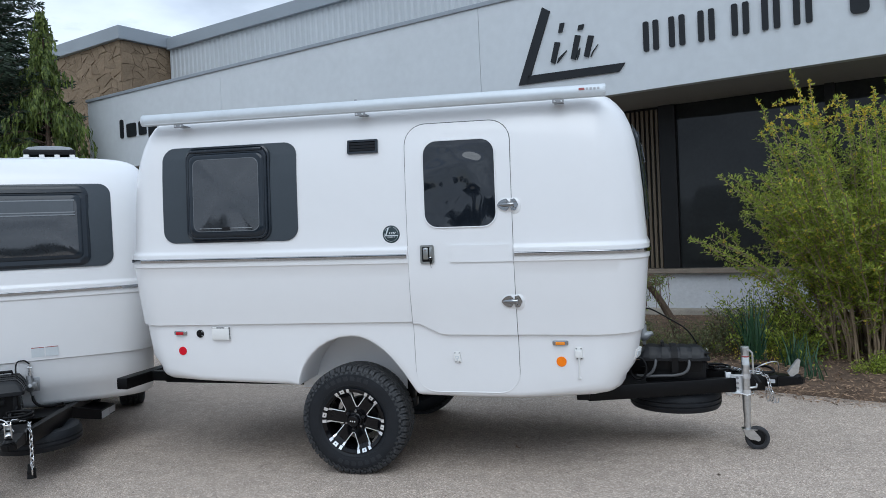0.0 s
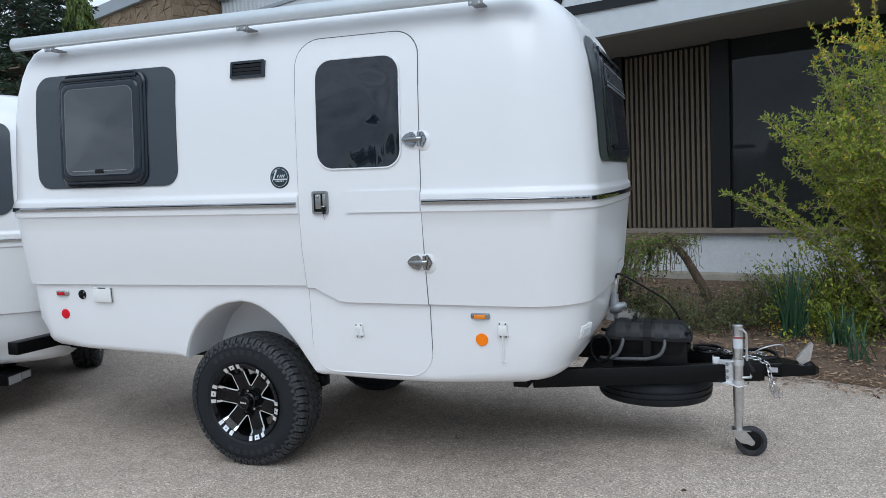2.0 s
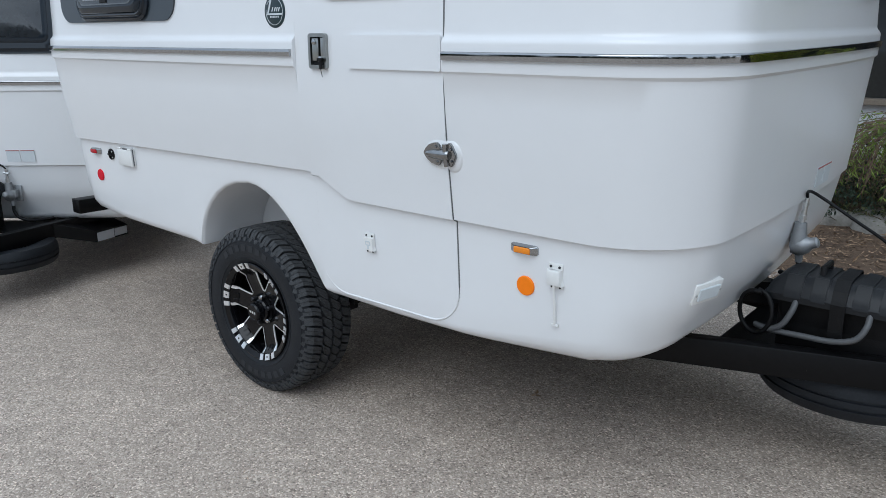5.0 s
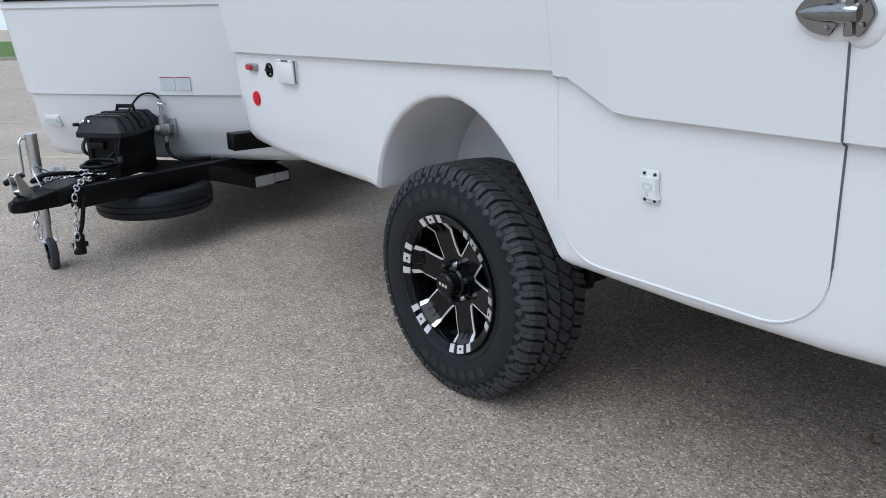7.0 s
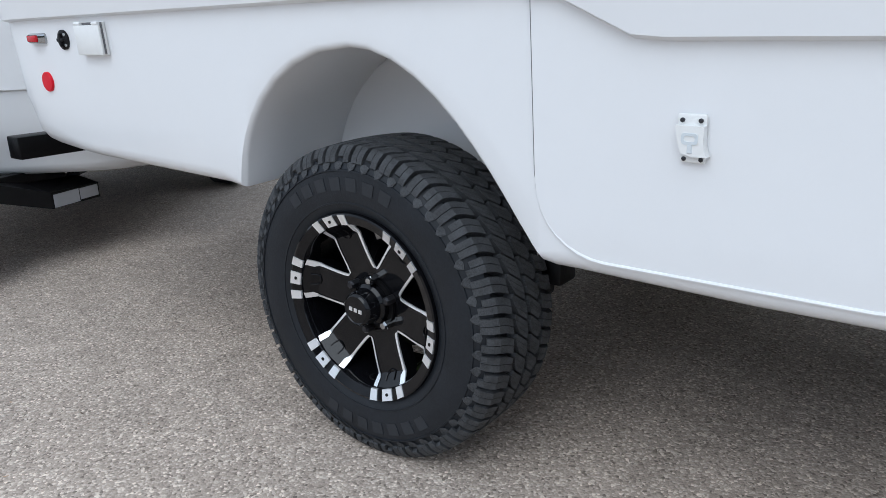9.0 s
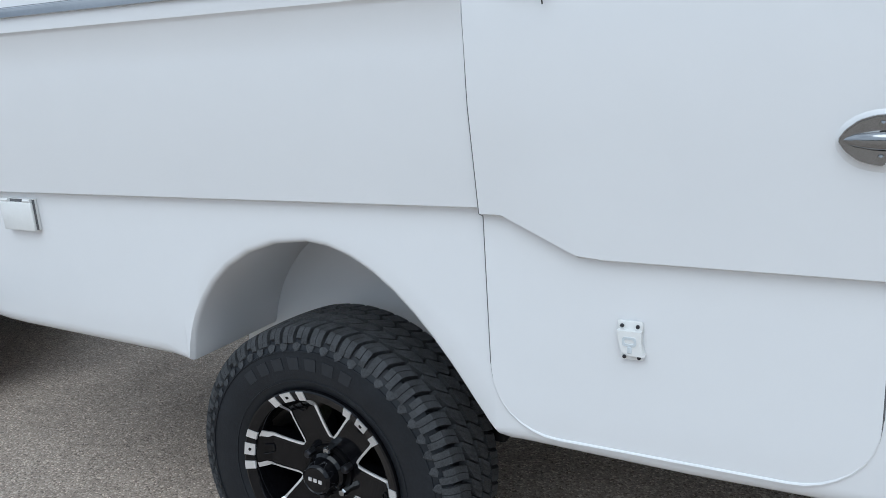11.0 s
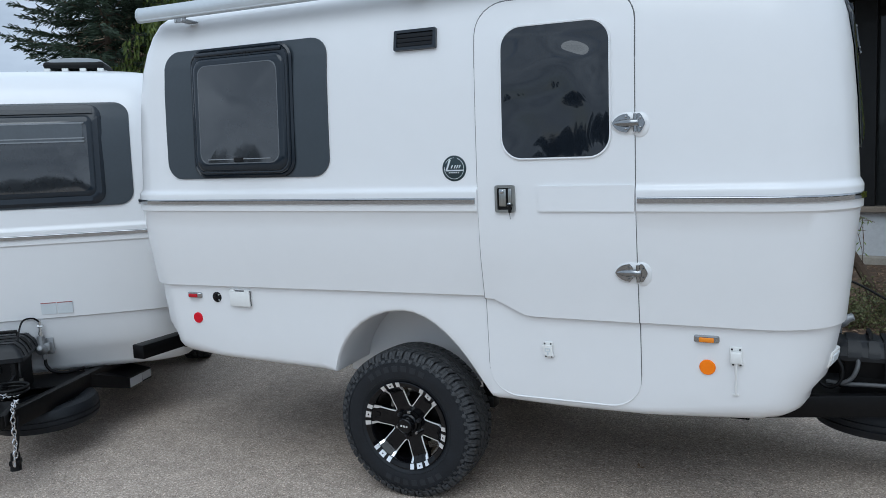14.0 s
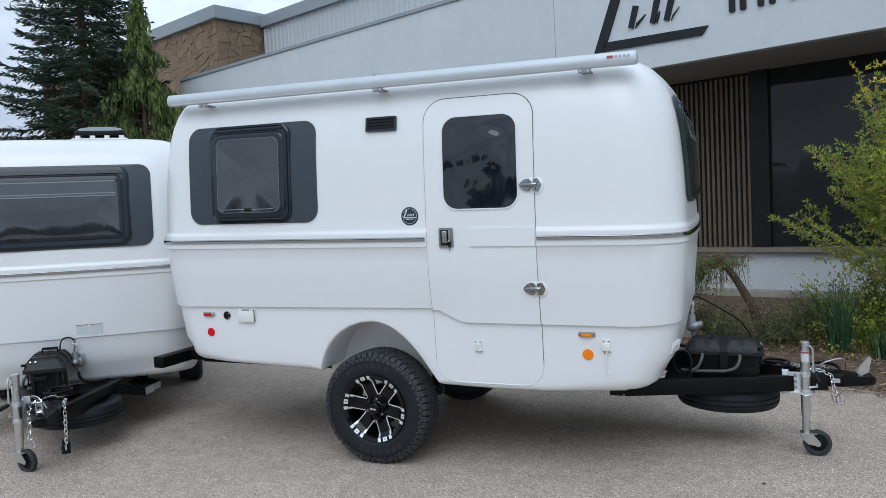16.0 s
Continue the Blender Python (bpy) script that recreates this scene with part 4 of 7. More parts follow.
def build_window(parent):
    """Side window: slate surround, black frame, bulging acrylic pane."""
    bm = bmesh.new()
    side_patch(bm, -2.688, -1.709, 1.554, 2.202, 0.088, 0.007, 0.02)
    panel = camper_part("window_surround", bm, PANEL_GREY, parent, "slate grey window surround panel with rounded corners", smooth=30)
    m = on_side(-2.203, 1.878, 0.006)
    f = lambda u, v, d: m @ Vector((u, v, d))
    bm = bmesh.new()
    outer = rounded(-0.304, 0.308, -0.320, 0.318, 0.078, 6)
    mid = rounded(-0.294, 0.298, -0.311, 0.308, 0.072, 6)
    inner = rounded(-0.274, 0.278, -0.292, 0.268, 0.057, 6)
    rings = [[bm.verts.new(f(u, v, d)) for u, v in o] for o, d in ((outer, 0.0), (outer, 0.006), (mid, 0.013), (rounded(-0.290, 0.294, -0.307, 0.302, 0.069, 6), 0.010), (rounded(-0.286, 0.290, -0.303, 0.294, 0.067, 6), 0.019), (rounded(-0.280, 0.284, -0.298, 0.280, 0.062, 6), 0.022), (inner, 0.021), (inner, 0.0))]
    for a, b in zip(rings, rings[1:]):
        for i in range(len(a)):
            j = (i + 1) % len(a)
            bm.faces.new((a[i], a[j], b[j], b[i]))
    fr = camper_part("window_frame", bm, WINDOW_FRAME, panel, "black moulded window frame", smooth=30)
    # broad rolled edge of the acrylic, the pale blind frame behind it, and the gently bulging pane
    def ring(k, d, sheet):
        pts = []
        for u, v in inner:
            u, v = u * k, -0.008 + (v + 0.008) * k
            dome = 0.010 * (1 - (u / 0.276) ** 2) * (1 - ((v + 0.012) / 0.28) ** 2)
            pts.append(sheet.verts.new(f(u, v, d + dome)))
        return pts

    def skin(rows, sheet):
        for a, b in zip(rows, rows[1:]):
            for i in range(len(a)):
                j = (i + 1) % len(a)
                sheet.faces.new((a[i], a[j], b[j], b[i]))
    bm = bmesh.new()
    skin([ring(k, d, bm) for k, d in ((1.0, 0.019), (0.985, 0.026), (0.965, 0.030), (0.93, 0.0325), (0.89, 0.0335), (0.868, 0.0335))], bm)
    camper_part("pane_border", bm, PANE_EDGE, fr, "glossy rolled edge of the pane", smooth=50)
    bm = bmesh.new()
    skin([ring(k, d, bm) for k, d in ((0.868, 0.0335), (0.866, 0.0341), (0.852, 0.0341), (0.850, 0.0335))], bm)
    camper_part("blind_frame", bm, BLIND_FRAME, fr, "pale frame of the blind showing through", smooth=40)
    bm = bmesh.new()
    rows = [ring(k, 0.0335, bm) for k in (0.85, 0.75, 0.65, 0.55, 0.45, 0.35, 0.25, 0.15, 0.06)]
    skin(rows, bm)
    bm.faces.new(rows[-1])
    camper_part("window_pane", bm, ACRYLIC, fr, "smoked bulging acrylic pane", smooth=40)
    bm = bmesh.new()
    box(bm, (-0.262, 0.276, 0.010), (0.262, 0.298, 0.030), 0.007, m)
    camper_part("hinge_rail", bm, WINDOW_FRAME, fr, smooth=30)
    bm = bmesh.new()
    box(bm, (-0.19, -0.2345, 0.0305), (0.19, -0.230, 0.0385), 0.001, m)
    camper_part("window_bar", bm, GREY_CAST, fr)
    bm = bmesh.new()
    box(bm, (-0.028, -0.246, 0.030), (0.028, -0.224, 0.041), 0.003, m)
    camper_part("window_catch", bm, BLACK_PLASTIC, fr)


def build_nose_window(parent):
    """Wide nose window in the same slate surround."""
    low, tall = 1.606, 0.625

    def f(u, v, d):
        """Point at d in front of the nose, wrapped round its corners."""
        z = low + v
        y = u + 0.01
        b, x = side_out(0.3, z) - 0.31, lerp_table(NOSE, z)
        c = max(0.0, abs(y) - b) / 0.31
        x = 0.15 + (x - 0.15) * math.sqrt(1 - c * c) + 0.022 * max(0.0, min(1.0, (b - abs(y)) / (b - 0.5)))
        return Vector((x + d * 0.5 + 0.002, MID_Y + y, z))
    bm = bmesh.new()
    side_w, r = 0.66, 0.085
    us = [-side_w + 2 * side_w * k / 20 for k in range(21)]
    arc = [r - r * math.cos(radians(a)) for a in range(0, 91, 10)]
    vs = arc + [r + (tall - 2 * r) * k / 10 for k in range(1, 10)] + [tall - v for v in reversed(arc)]
    grid = []
    for v in vs:
        e = min(v, tall - v)
        cut = r - math.sqrt(max(0.0, r * r - (r - e) ** 2)) if e < r else 0.0
        k = (side_w - cut) / side_w
        grid.append([bm.verts.new(f(u * k, v, 0.004)) for u in us])
    for i in range(len(vs) - 1):
        for j in range(20):
            bm.faces.new((grid[i][j], grid[i][j + 1], grid[i + 1][j + 1], grid[i + 1][j]))
    panel = camper_part("window_surround", bm, PANEL_GREY, parent, "slate grey surround of the nose window", smooth=30)
    bm = bmesh.new()
    w = 0.505
    outer = rounded(-w, w, 0.012, 0.613, 0.075, 6)
    lip = rounded(-w + 0.02, w - 0.02, 0.032, 0.592, 0.06, 6)
    inner = rounded(-w + 0.05, w - 0.05, 0.062, 0.545, 0.045, 6)
    rings = [[bm.verts.new(f(u, v, d)) for u, v in o] for o, d in ((outer, 0.0), (outer, 0.016), (lip, 0.034), (inner, 0.026), (inner, 0.0))]
    for a, b in zip(rings, rings[1:]):
        for i in range(len(a)):
            j = (i + 1) % len(a)
            bm.faces.new((a[i], a[j], b[j], b[i]))
    fr = camper_part("window_frame", bm, WINDOW_FRAME, panel, "black moulded window frame", smooth=30)
    bm = bmesh.new()
    rings = []
    shrink = lambda p, k: (math.copysign(max(0.0, abs(p[0]) - (1 - k) * 0.24), p[0]), 0.30 + (p[1] - 0.30) * k)
    border = [[bm.verts.new(f(*shrink(p, k), d)) for p in inner] for k, d in ((1.0, 0.024), (0.975, 0.033), (0.93, 0.037), (0.87, 0.039))]
    for a, b in zip(border, border[1:]):
        for i in range(len(a)):
            j = (i + 1) % len(a)
            bm.faces.new((a[i], a[j], b[j], b[i]))
    camper_part("pane_border", bm, PANE_EDGE, fr, "glossy black border of the pane", smooth=40)
    bm = bmesh.new()
    for k, d in ((0.8705, 0.0388), (0.75, 0.043), (0.5, 0.048), (0.2, 0.051)):
        rings.append([bm.verts.new(f(*shrink(p, k), d)) for p in inner])
    for a, b in zip(rings, rings[1:]):
        for i in range(len(a)):
            j = (i + 1) % len(a)
            bm.faces.new((a[i], a[j], b[j], b[i]))
    bm.faces.new(rings[-1])
    camper_part("window_pane", bm, ACRYLIC, fr, "smoked bulging acrylic pane", smooth=40)
    bm = bmesh.new()
    slab(bm, [(-0.40, 0.395), (0.40, 0.395), (0.40, 0.505), (-0.40, 0.505)], lambda u, v, d: f(u, v, 0.0525 - d), 0.012)
    camper_part("blind", bm, BLIND_DARK, fr, "half-drawn blind behind the pane")
    for v0, v1 in ((0.497, 0.505), (0.408, 0.415), (0.388, 0.396)):
        bm = bmesh.new()
        slab(bm, [(-0.41, v0), (0.41, v0), (0.41, v1), (-0.41, v1)], lambda u, v, d: f(u, v, 0.0545 - d), 0.012)
        camper_part("blind_edge", bm, BLIND, fr, "pale edge of a half-drawn blind")
    bm = bmesh.new()
    slab(bm, [(-0.46, 0.560), (0.46, 0.560), (0.46, 0.588), (-0.46, 0.588)], lambda u, v, d: f(u, v, 0.050 - d), 0.03)
    camper_part("hinge_rail", bm, WINDOW_FRAME, fr)
    bm = bmesh.new()
    slab(bm, rounded(-0.04, 0.04, 0.075, 0.095, 0.005, 2), lambda u, v, d: f(u - 0.3, v, 0.048 - d), 0.012)
    camper_part("window_catch", bm, BLACK_PLASTIC, fr)


def build_belt(parent):
    """Chrome strip along the belt, open at the door."""
    def strip(pts, name):
        bm = bmesh.new()
        rows = []
        for p, out in pts:
            rows.append([bm.verts.new(p + out * d + Vector((0, 0, h))) for d, h in ((0.0, -0.0125), (0.0080, -0.0123), (0.0096, -0.0112), (0.0098, -0.0060), (0.0100, 0.0), (0.0101, 0.0060), (0.0099, 0.0092), (0.0070, 0.0116), (0.0, 0.0125))])
        for a, b in zip(rows, rows[1:]):
            for k in range(8):
                bm.faces.new((a[k], b[k], b[k + 1], a[k + 1]))
        bm.faces.new(rows[0])
        bm.faces.new(rows[-1])
        camper_part(name, bm, CHROME, parent, "thin polished chrome belt strip", smooth=50)
    z = 1.437
    b, f, r = side_out(0, z), lerp_table(NOSE, z), lerp_table(TAIL, z)

    def corner(x_c, ext, side, a):
        a = radians(a)
        return Vector((x_c + ext * math.sin(a), MID_Y + side * (b - 0.31 + 0.31 * math.cos(a)), z)), Vector((math.copysign(math.sin(a), ext), side * math.cos(a), 0))
    flat = lambda x, side: (Vector((x, MID_Y + side * b, z)), Vector((0, side, 0)))
    tail = [corner(-2.75, r + 2.75, -1, a) for a in range(90, 0, -9)] + [flat(-2.75 + 1.77 * k / 12, -1) for k in range(13)]
    tail = [(Vector((r - 0.02, MID_Y + 0.6 - 1.2 * k / 4, z)), Vector((-1, 0, 0))) for k in range(5)] + tail
    strip(tail, "belt_strip")
    nose = [flat(-0.296, -1), flat(-0.1, -1), flat(0.15, -1)] + [corner(0.15, f - 0.15, -1, a) for a in range(9, 91, 9)]
    nose += [(Vector((f + 0.022 * (1 - u * u), MID_Y + u * (b - 0.31), z)), Vector((1, 0, 0))) for u in (-0.8, -0.4, 0, 0.4, 0.8, 1)]
    nose += [corner(0.15, f - 0.15, 1, a) for a in range(90, 0, -9)] + [flat(0.15, 1), flat(-1.4, 1), flat(-2.75, 1)]
    strip(nose, "belt_strip")


def build_wheel(parent, side, fine):
    """Alloy wheel with an all-terrain tyre; side -1 is the door side."""
    face_y = MID_Y + side * 0.948
    m = Matrix.Translation((AXLE_X, face_y, HUB_Z)) @ Matrix(((1, 0, 0, 0), (0, 0, side, 0), (0, 1, 0, 0), (0, 0, 0, 1)))
    # hub drum carries the rest
    bm = bmesh.new()
    lathe(bm, [(0.0, -0.20), (0.13, -0.20), (0.13, -0.13), (0.06, -0.12), (0.06, -0.05), (0.0, -0.05)], m, 32)
    wheel = camper_part("wheel", bm, FRAME_BLACK, parent, "black alloy wheel with an all-terrain tyre", smooth=35)
    # tyre: plain carcass, then lugs and blocks standing on it
    bm = bmesh.new()
    side_wall = [(0.206, -0.020), (0.220, -0.009), (0.236, -0.0035), (0.2365, -0.0015), (0.2395, -0.0015), (0.240, -0.003), (0.262, 0.0015), (0.290, 0.0015), (0.3065, -0.001), (0.307, 0.0012), (0.3105, 0.0006), (0.311, -0.0025), (0.324, -0.0075), (0.338, -0.0175), (0.346, -0.027)]
    carcass = side_wall + [(0.3455, -0.034), (0.3385, -0.060), (0.3385, -0.125), (0.3385, -0.190), (0.3455, -0.216)] + [(r, -0.250 - h) for r, h in reversed(side_wall)]
    lathe(bm, carcass, m, 120, closed=True)
    pitch, mid_h, half_h = 54, -0.125, 0.095
    wall_h = sorted(side_wall)

    def spot(turn, r, h):
        a = turn * 2 * math.pi / pitch
        return m @ Vector((r * math.cos(a), r * math.sin(a), h))

    def block(outline):
        """One tread block: outline in turns of the pitch and in half widths."""
        cu, cv = sum(u for u, _ in outline) / len(outline), sum(v for _, v in outline) / len(outline)
        top = [bm.verts.new(spot(cu + (u - cu) * 0.98, TYRE_R - 0.004 * v * v, mid_h + half_h * (cv + (v - cv) * 0.98))) for u, v in outline]
        low = [bm.verts.new(spot(u, 0.336, mid_h + half_h * v)) for u, v in outline]
        bm.faces.new(top)
        for i in range(len(outline)):
            j = (i + 1) % len(outline)
            bm.faces.new((low[i], low[j], top[j], top[i]))

    def lug(u0, u1, side_v, long):
        """Shoulder lug wrapping from the tread on to the sidewall."""
        over = [(TYRE_R - 0.0016, 0.60), (TYRE_R - 0.0030, 0.86), (0.3585, 1.06), (0.3495, 1.17), (0.3385, 1.25)]
        under = [(0.336, 0.60), (0.336, 0.86), (0.339, 1.00), (0.335, 1.06), (0.326, 1.10)]
        if long:
            over.append((0.3265, 1.285))
            under.append((0.318, 1.17))
        n = len(over)
        slant = lambda v: (1.05 * (min(v, 0.95) - 0.60) + 0.10 * max(0.0, v - 0.95)) * side_v
        grid = [[bm.verts.new(spot(u + slant(v), r, mid_h + side_v * half_h * v)) for r, v in t] for u, t in ((u0, under), (u0 + 0.012, over), (u1 - 0.012, over), (u1, under))]
        for a, b in zip(grid, grid[1:]):
            for k in range(n - 1):
                bm.faces.new((a[k], a[k + 1], b[k + 1], b[k]))
        bm.faces.new([g[0] for g in grid])
        bm.faces.new([g[-1] for g in grid])
    camper_part("tyre", bm, RUBBER, wheel, "black all-terrain tyre", smooth=32)
    bm = bmesh.new()
    inner = lambda u: 0.040 + 0.05 * abs(2 * u - 1)
    outer = lambda u: 0.535 - 0.12 * abs(2 * (u - 0.12) - 1) ** 1.5
    for i in range(pitch):
        for side_v in (1, -1):
            off = i + (0.5 if side_v < 0 else 0.0)
            # two lugs with a narrow slit, then a deep groove
            lug(off + 0.09, off + 0.485, side_v, True)
            lug(off + 0.497, off + 0.87, side_v, i % 2 == 0)
            # siped block of the inner row, in three slices
            for ua, ub in ((0.03, 0.310), (0.328, 0.607), (0.625, 0.90)):
                o = [(ua, inner(ua)), (ub, inner(ub)), (ub, outer(ub)), (ua, outer(ua))]
                block([(off + 0.30 + u + 1.7 * v * side_v, side_v * v) for u, v in o])
        # worn shield-shaped pads below the shoulder
        pad = []
        for r, du in ((0.3125, -0.22), (0.3235, -0.33), (0.3275, -0.05), (0.3255, 0.30), (0.3165, 0.26), (0.3085, 0.02)):
            pad.append(bm.verts.new(spot(i + 0.28 + du, r, lerp_table(wall_h, r) + 0.0028)))
        bm.faces.new(pad)
    camper_part("tread", bm, TREAD, wheel, "dusty blocky siped tread")
    # moulded marks on the sidewall
    for centre in (100.0, 280.0) if fine else ():
        for k in range(7):
            a0 = radians(centre - 34 + 9.6 * k)
            bm = bmesh.new()
            slab(bm, [(0.266, 0.0), (0.294, 0.0), (0.294, 0.105), (0.266, 0.105)], lambda r, a, d: m @ Vector((r * math.cos(a0 + a), r * math.sin(a0 + a), 0.0027 - d)), 0.004)
            camper_part("sidewall_mark", bm, RUBBER_MARK, wheel, "raised moulded bar on the sidewall")
    # rim: lip, barrel, six broad dished spokes with V openings between them
    bm = bmesh.new()
    lathe(bm, [(0.212, -0.028), (0.2165, -0.009), (0.2150, -0.0025), (0.2105, -0.001), (0.1905, -0.0085), (0.1875, -0.014), (0.1885, -0.05), (0.184, -0.10), (0.174, -0.19), (0.20, -0.215), (0.212, -0.215)], m, 72, closed=True)
    camper_part("rim", bm, RIM_BLACK, wheel, "gloss black alloy rim with machined edges", smooth=35)
    start = 50.0
    ramp0, ramp1 = 0.160, 0.1895

    def depth(u):
        """Face of a spoke: dished towards the hub, ramped up to the lip."""
        if u > ramp0:
            return -0.040 + 0.029 * min(1.0, (u - ramp0) / (ramp1 - ramp0))
        return -0.040 - 0.016 * ((ramp0 - u) / 0.11) ** 1.3

    flank_line = [(0.0745, 0.0430), (0.079, 0.0414), (0.086, 0.0407), (0.098, 0.0405), (0.112, 0.0407), (0.128, 0.0411), (0.146, 0.0418), (0.160, 0.0430), (0.168, 0.0458), (0.178, 0.0485), (0.1895, 0.0500)]
    wide = lambda u: 0.0046 + 0.0005 * abs(u - 0.12) / 0.04 if u < 0.157 else 0.0046 + 0.0085 * min(1.0, (u - 0.157) / 0.011)
    for k in range(6):
        a0 = radians(start + 60 * k)
        turn = m @ Matrix.Rotation(a0, 4, "Z")
        line = [(0.05, 0.0288)] + flank_line
        bm = bmesh.new()
        rows = []
        for u, v in line:
            rows.append([bm.verts.new(turn @ Vector(p)) for p in ((u, -v * 0.9, depth(u) - 0.045), (u, -v, depth(u)), (u, -v * 0.45, depth(u) - 0.001), (u, v * 0.45, depth(u) - 0.001), (u, v, depth(u)), (u, v * 0.9, depth(u) - 0.045))])
        for ra, rb in zip(rows, rows[1:]):
            for i in range(6):
                bm.faces.new((ra[i], ra[(i + 1) % 6], rb[(i + 1) % 6], rb[i]))
        bm.faces.new(rows[0])
        bm.faces.new(rows[-1])
        spoke = camper_part("spoke", bm, RIM_BLACK, wheel, smooth=25)
        for s in (-1, 1):
            bm = bmesh.new()
            va = [bm.verts.new(turn @ Vector((u, s * (v + 0.0005), depth(u) + 0.0008))) for u, v in flank_line]
            vb = [bm.verts.new(turn @ Vector((u + (0.002 if u < 0.11 else 0.0), s * (v - wide(u)), depth(u) + 0.0018))) for u, v in flank_line]
            vc = [bm.verts.new(turn @ Vector((u, s * (v + 0.0005), depth(u) - 0.003))) for u, v in flank_line]
            for i in range(len(flank_line) - 1):
                bm.faces.new((va[i], va[i + 1], vb[i + 1], vb[i]))
                bm.faces.new((va[i], vc[i], vc[i + 1], va[i + 1]))
            camper_part("machined_edge", bm, MACHINED, spoke, "bright machined spoke edge")
        # scooped notch at the outer end of the spoke
        bm = bmesh.new()
        arc = [(0.174, -0.013), (0.163, -0.0125), (0.156, -0.009), (0.153, 0.0), (0.156, 0.009), (0.163, 0.0125), (0.174, 0.013)]
        tube(bm, [turn @ Vector((u, v, depth(u) + 0.0006)) for u, v in arc], 0.0014, 6)
        camper_part("notch", bm, RIM_BLACK, spoke, smooth=60)
        # three plates on the lip over each spoke, the middle one studded
        lip_z = lambda r: -0.0085 + 0.0075 * (r - 0.1905) / 0.020
        for off, half in ((-0.208, 0.0105), (0.0, 0.0160), (0.208, 0.0105)):
            t2 = turn @ Matrix.Rotation(off, 4, "Z")
            o = [(0.1885, -half * 0.92), (0.2125, -half), (0.2125, half), (0.1885, half * 0.92)]
            bm = bmesh.new()
            slab(bm, o, lambda u, v, d: t2 @ Vector((u, v, lip_z(u) + 0.0022 - d)), 0.006)
            plate = camper_part("rim_plate", bm, MACHINED, wheel, "bright machined plate on the rim lip")
            if not off:
                bm = bmesh.new()
                lathe(bm, [(0.0042, -0.004), (0.0042, 0.0016), (0.0, 0.0024)], t2 @ Matrix.Translation((0.2005, 0, lip_z(0.2005) + 0.0015)), 8)
                camper_part("stud", bm, RIM_BLACK, plate, "small black stud")
        bm = bmesh.new()
        t3 = turn @ Matrix.Rotation(radians(30), 4, "Z") @ Matrix.Translation((0.060, 0, -0.062))
        lathe(bm, [(0.0105, 0.0), (0.0105, 0.030), (0.0075, 0.035), (0.0, 0.036)], t3, 6)
        camper_part("lug_nut", bm, DARK_SCREW if k % 2 else CHROME, wheel, smooth=20)
    bm = bmesh.new()
    lathe(bm, [(0.073, -0.10), (0.073, -0.058), (0.070, -0.053), (0.068, -0.060), (0.049, -0.060), (0.048, -0.036), (0.041, -0.030), (0.039, -0.004), (0.036, 0.004), (0.032, 0.007), (0.030, 0.005), (0.0, 0.006)], m, 40)
    cap = camper_part("centre_cap", bm, RIM_BLACK, wheel, "black centre cap", smooth=35)
    bm = bmesh.new()
    for u in (-0.014, 0.0, 0.014):
        box(bm, (u - 0.005, -0.0045, 0.0055), (u + 0.004, 0.0045, 0.0070), m=m @ Matrix.Rotation(radians(-6), 4, "Z"))
    camper_part("cap_mark", bm, MACHINED, cap)
    return wheel


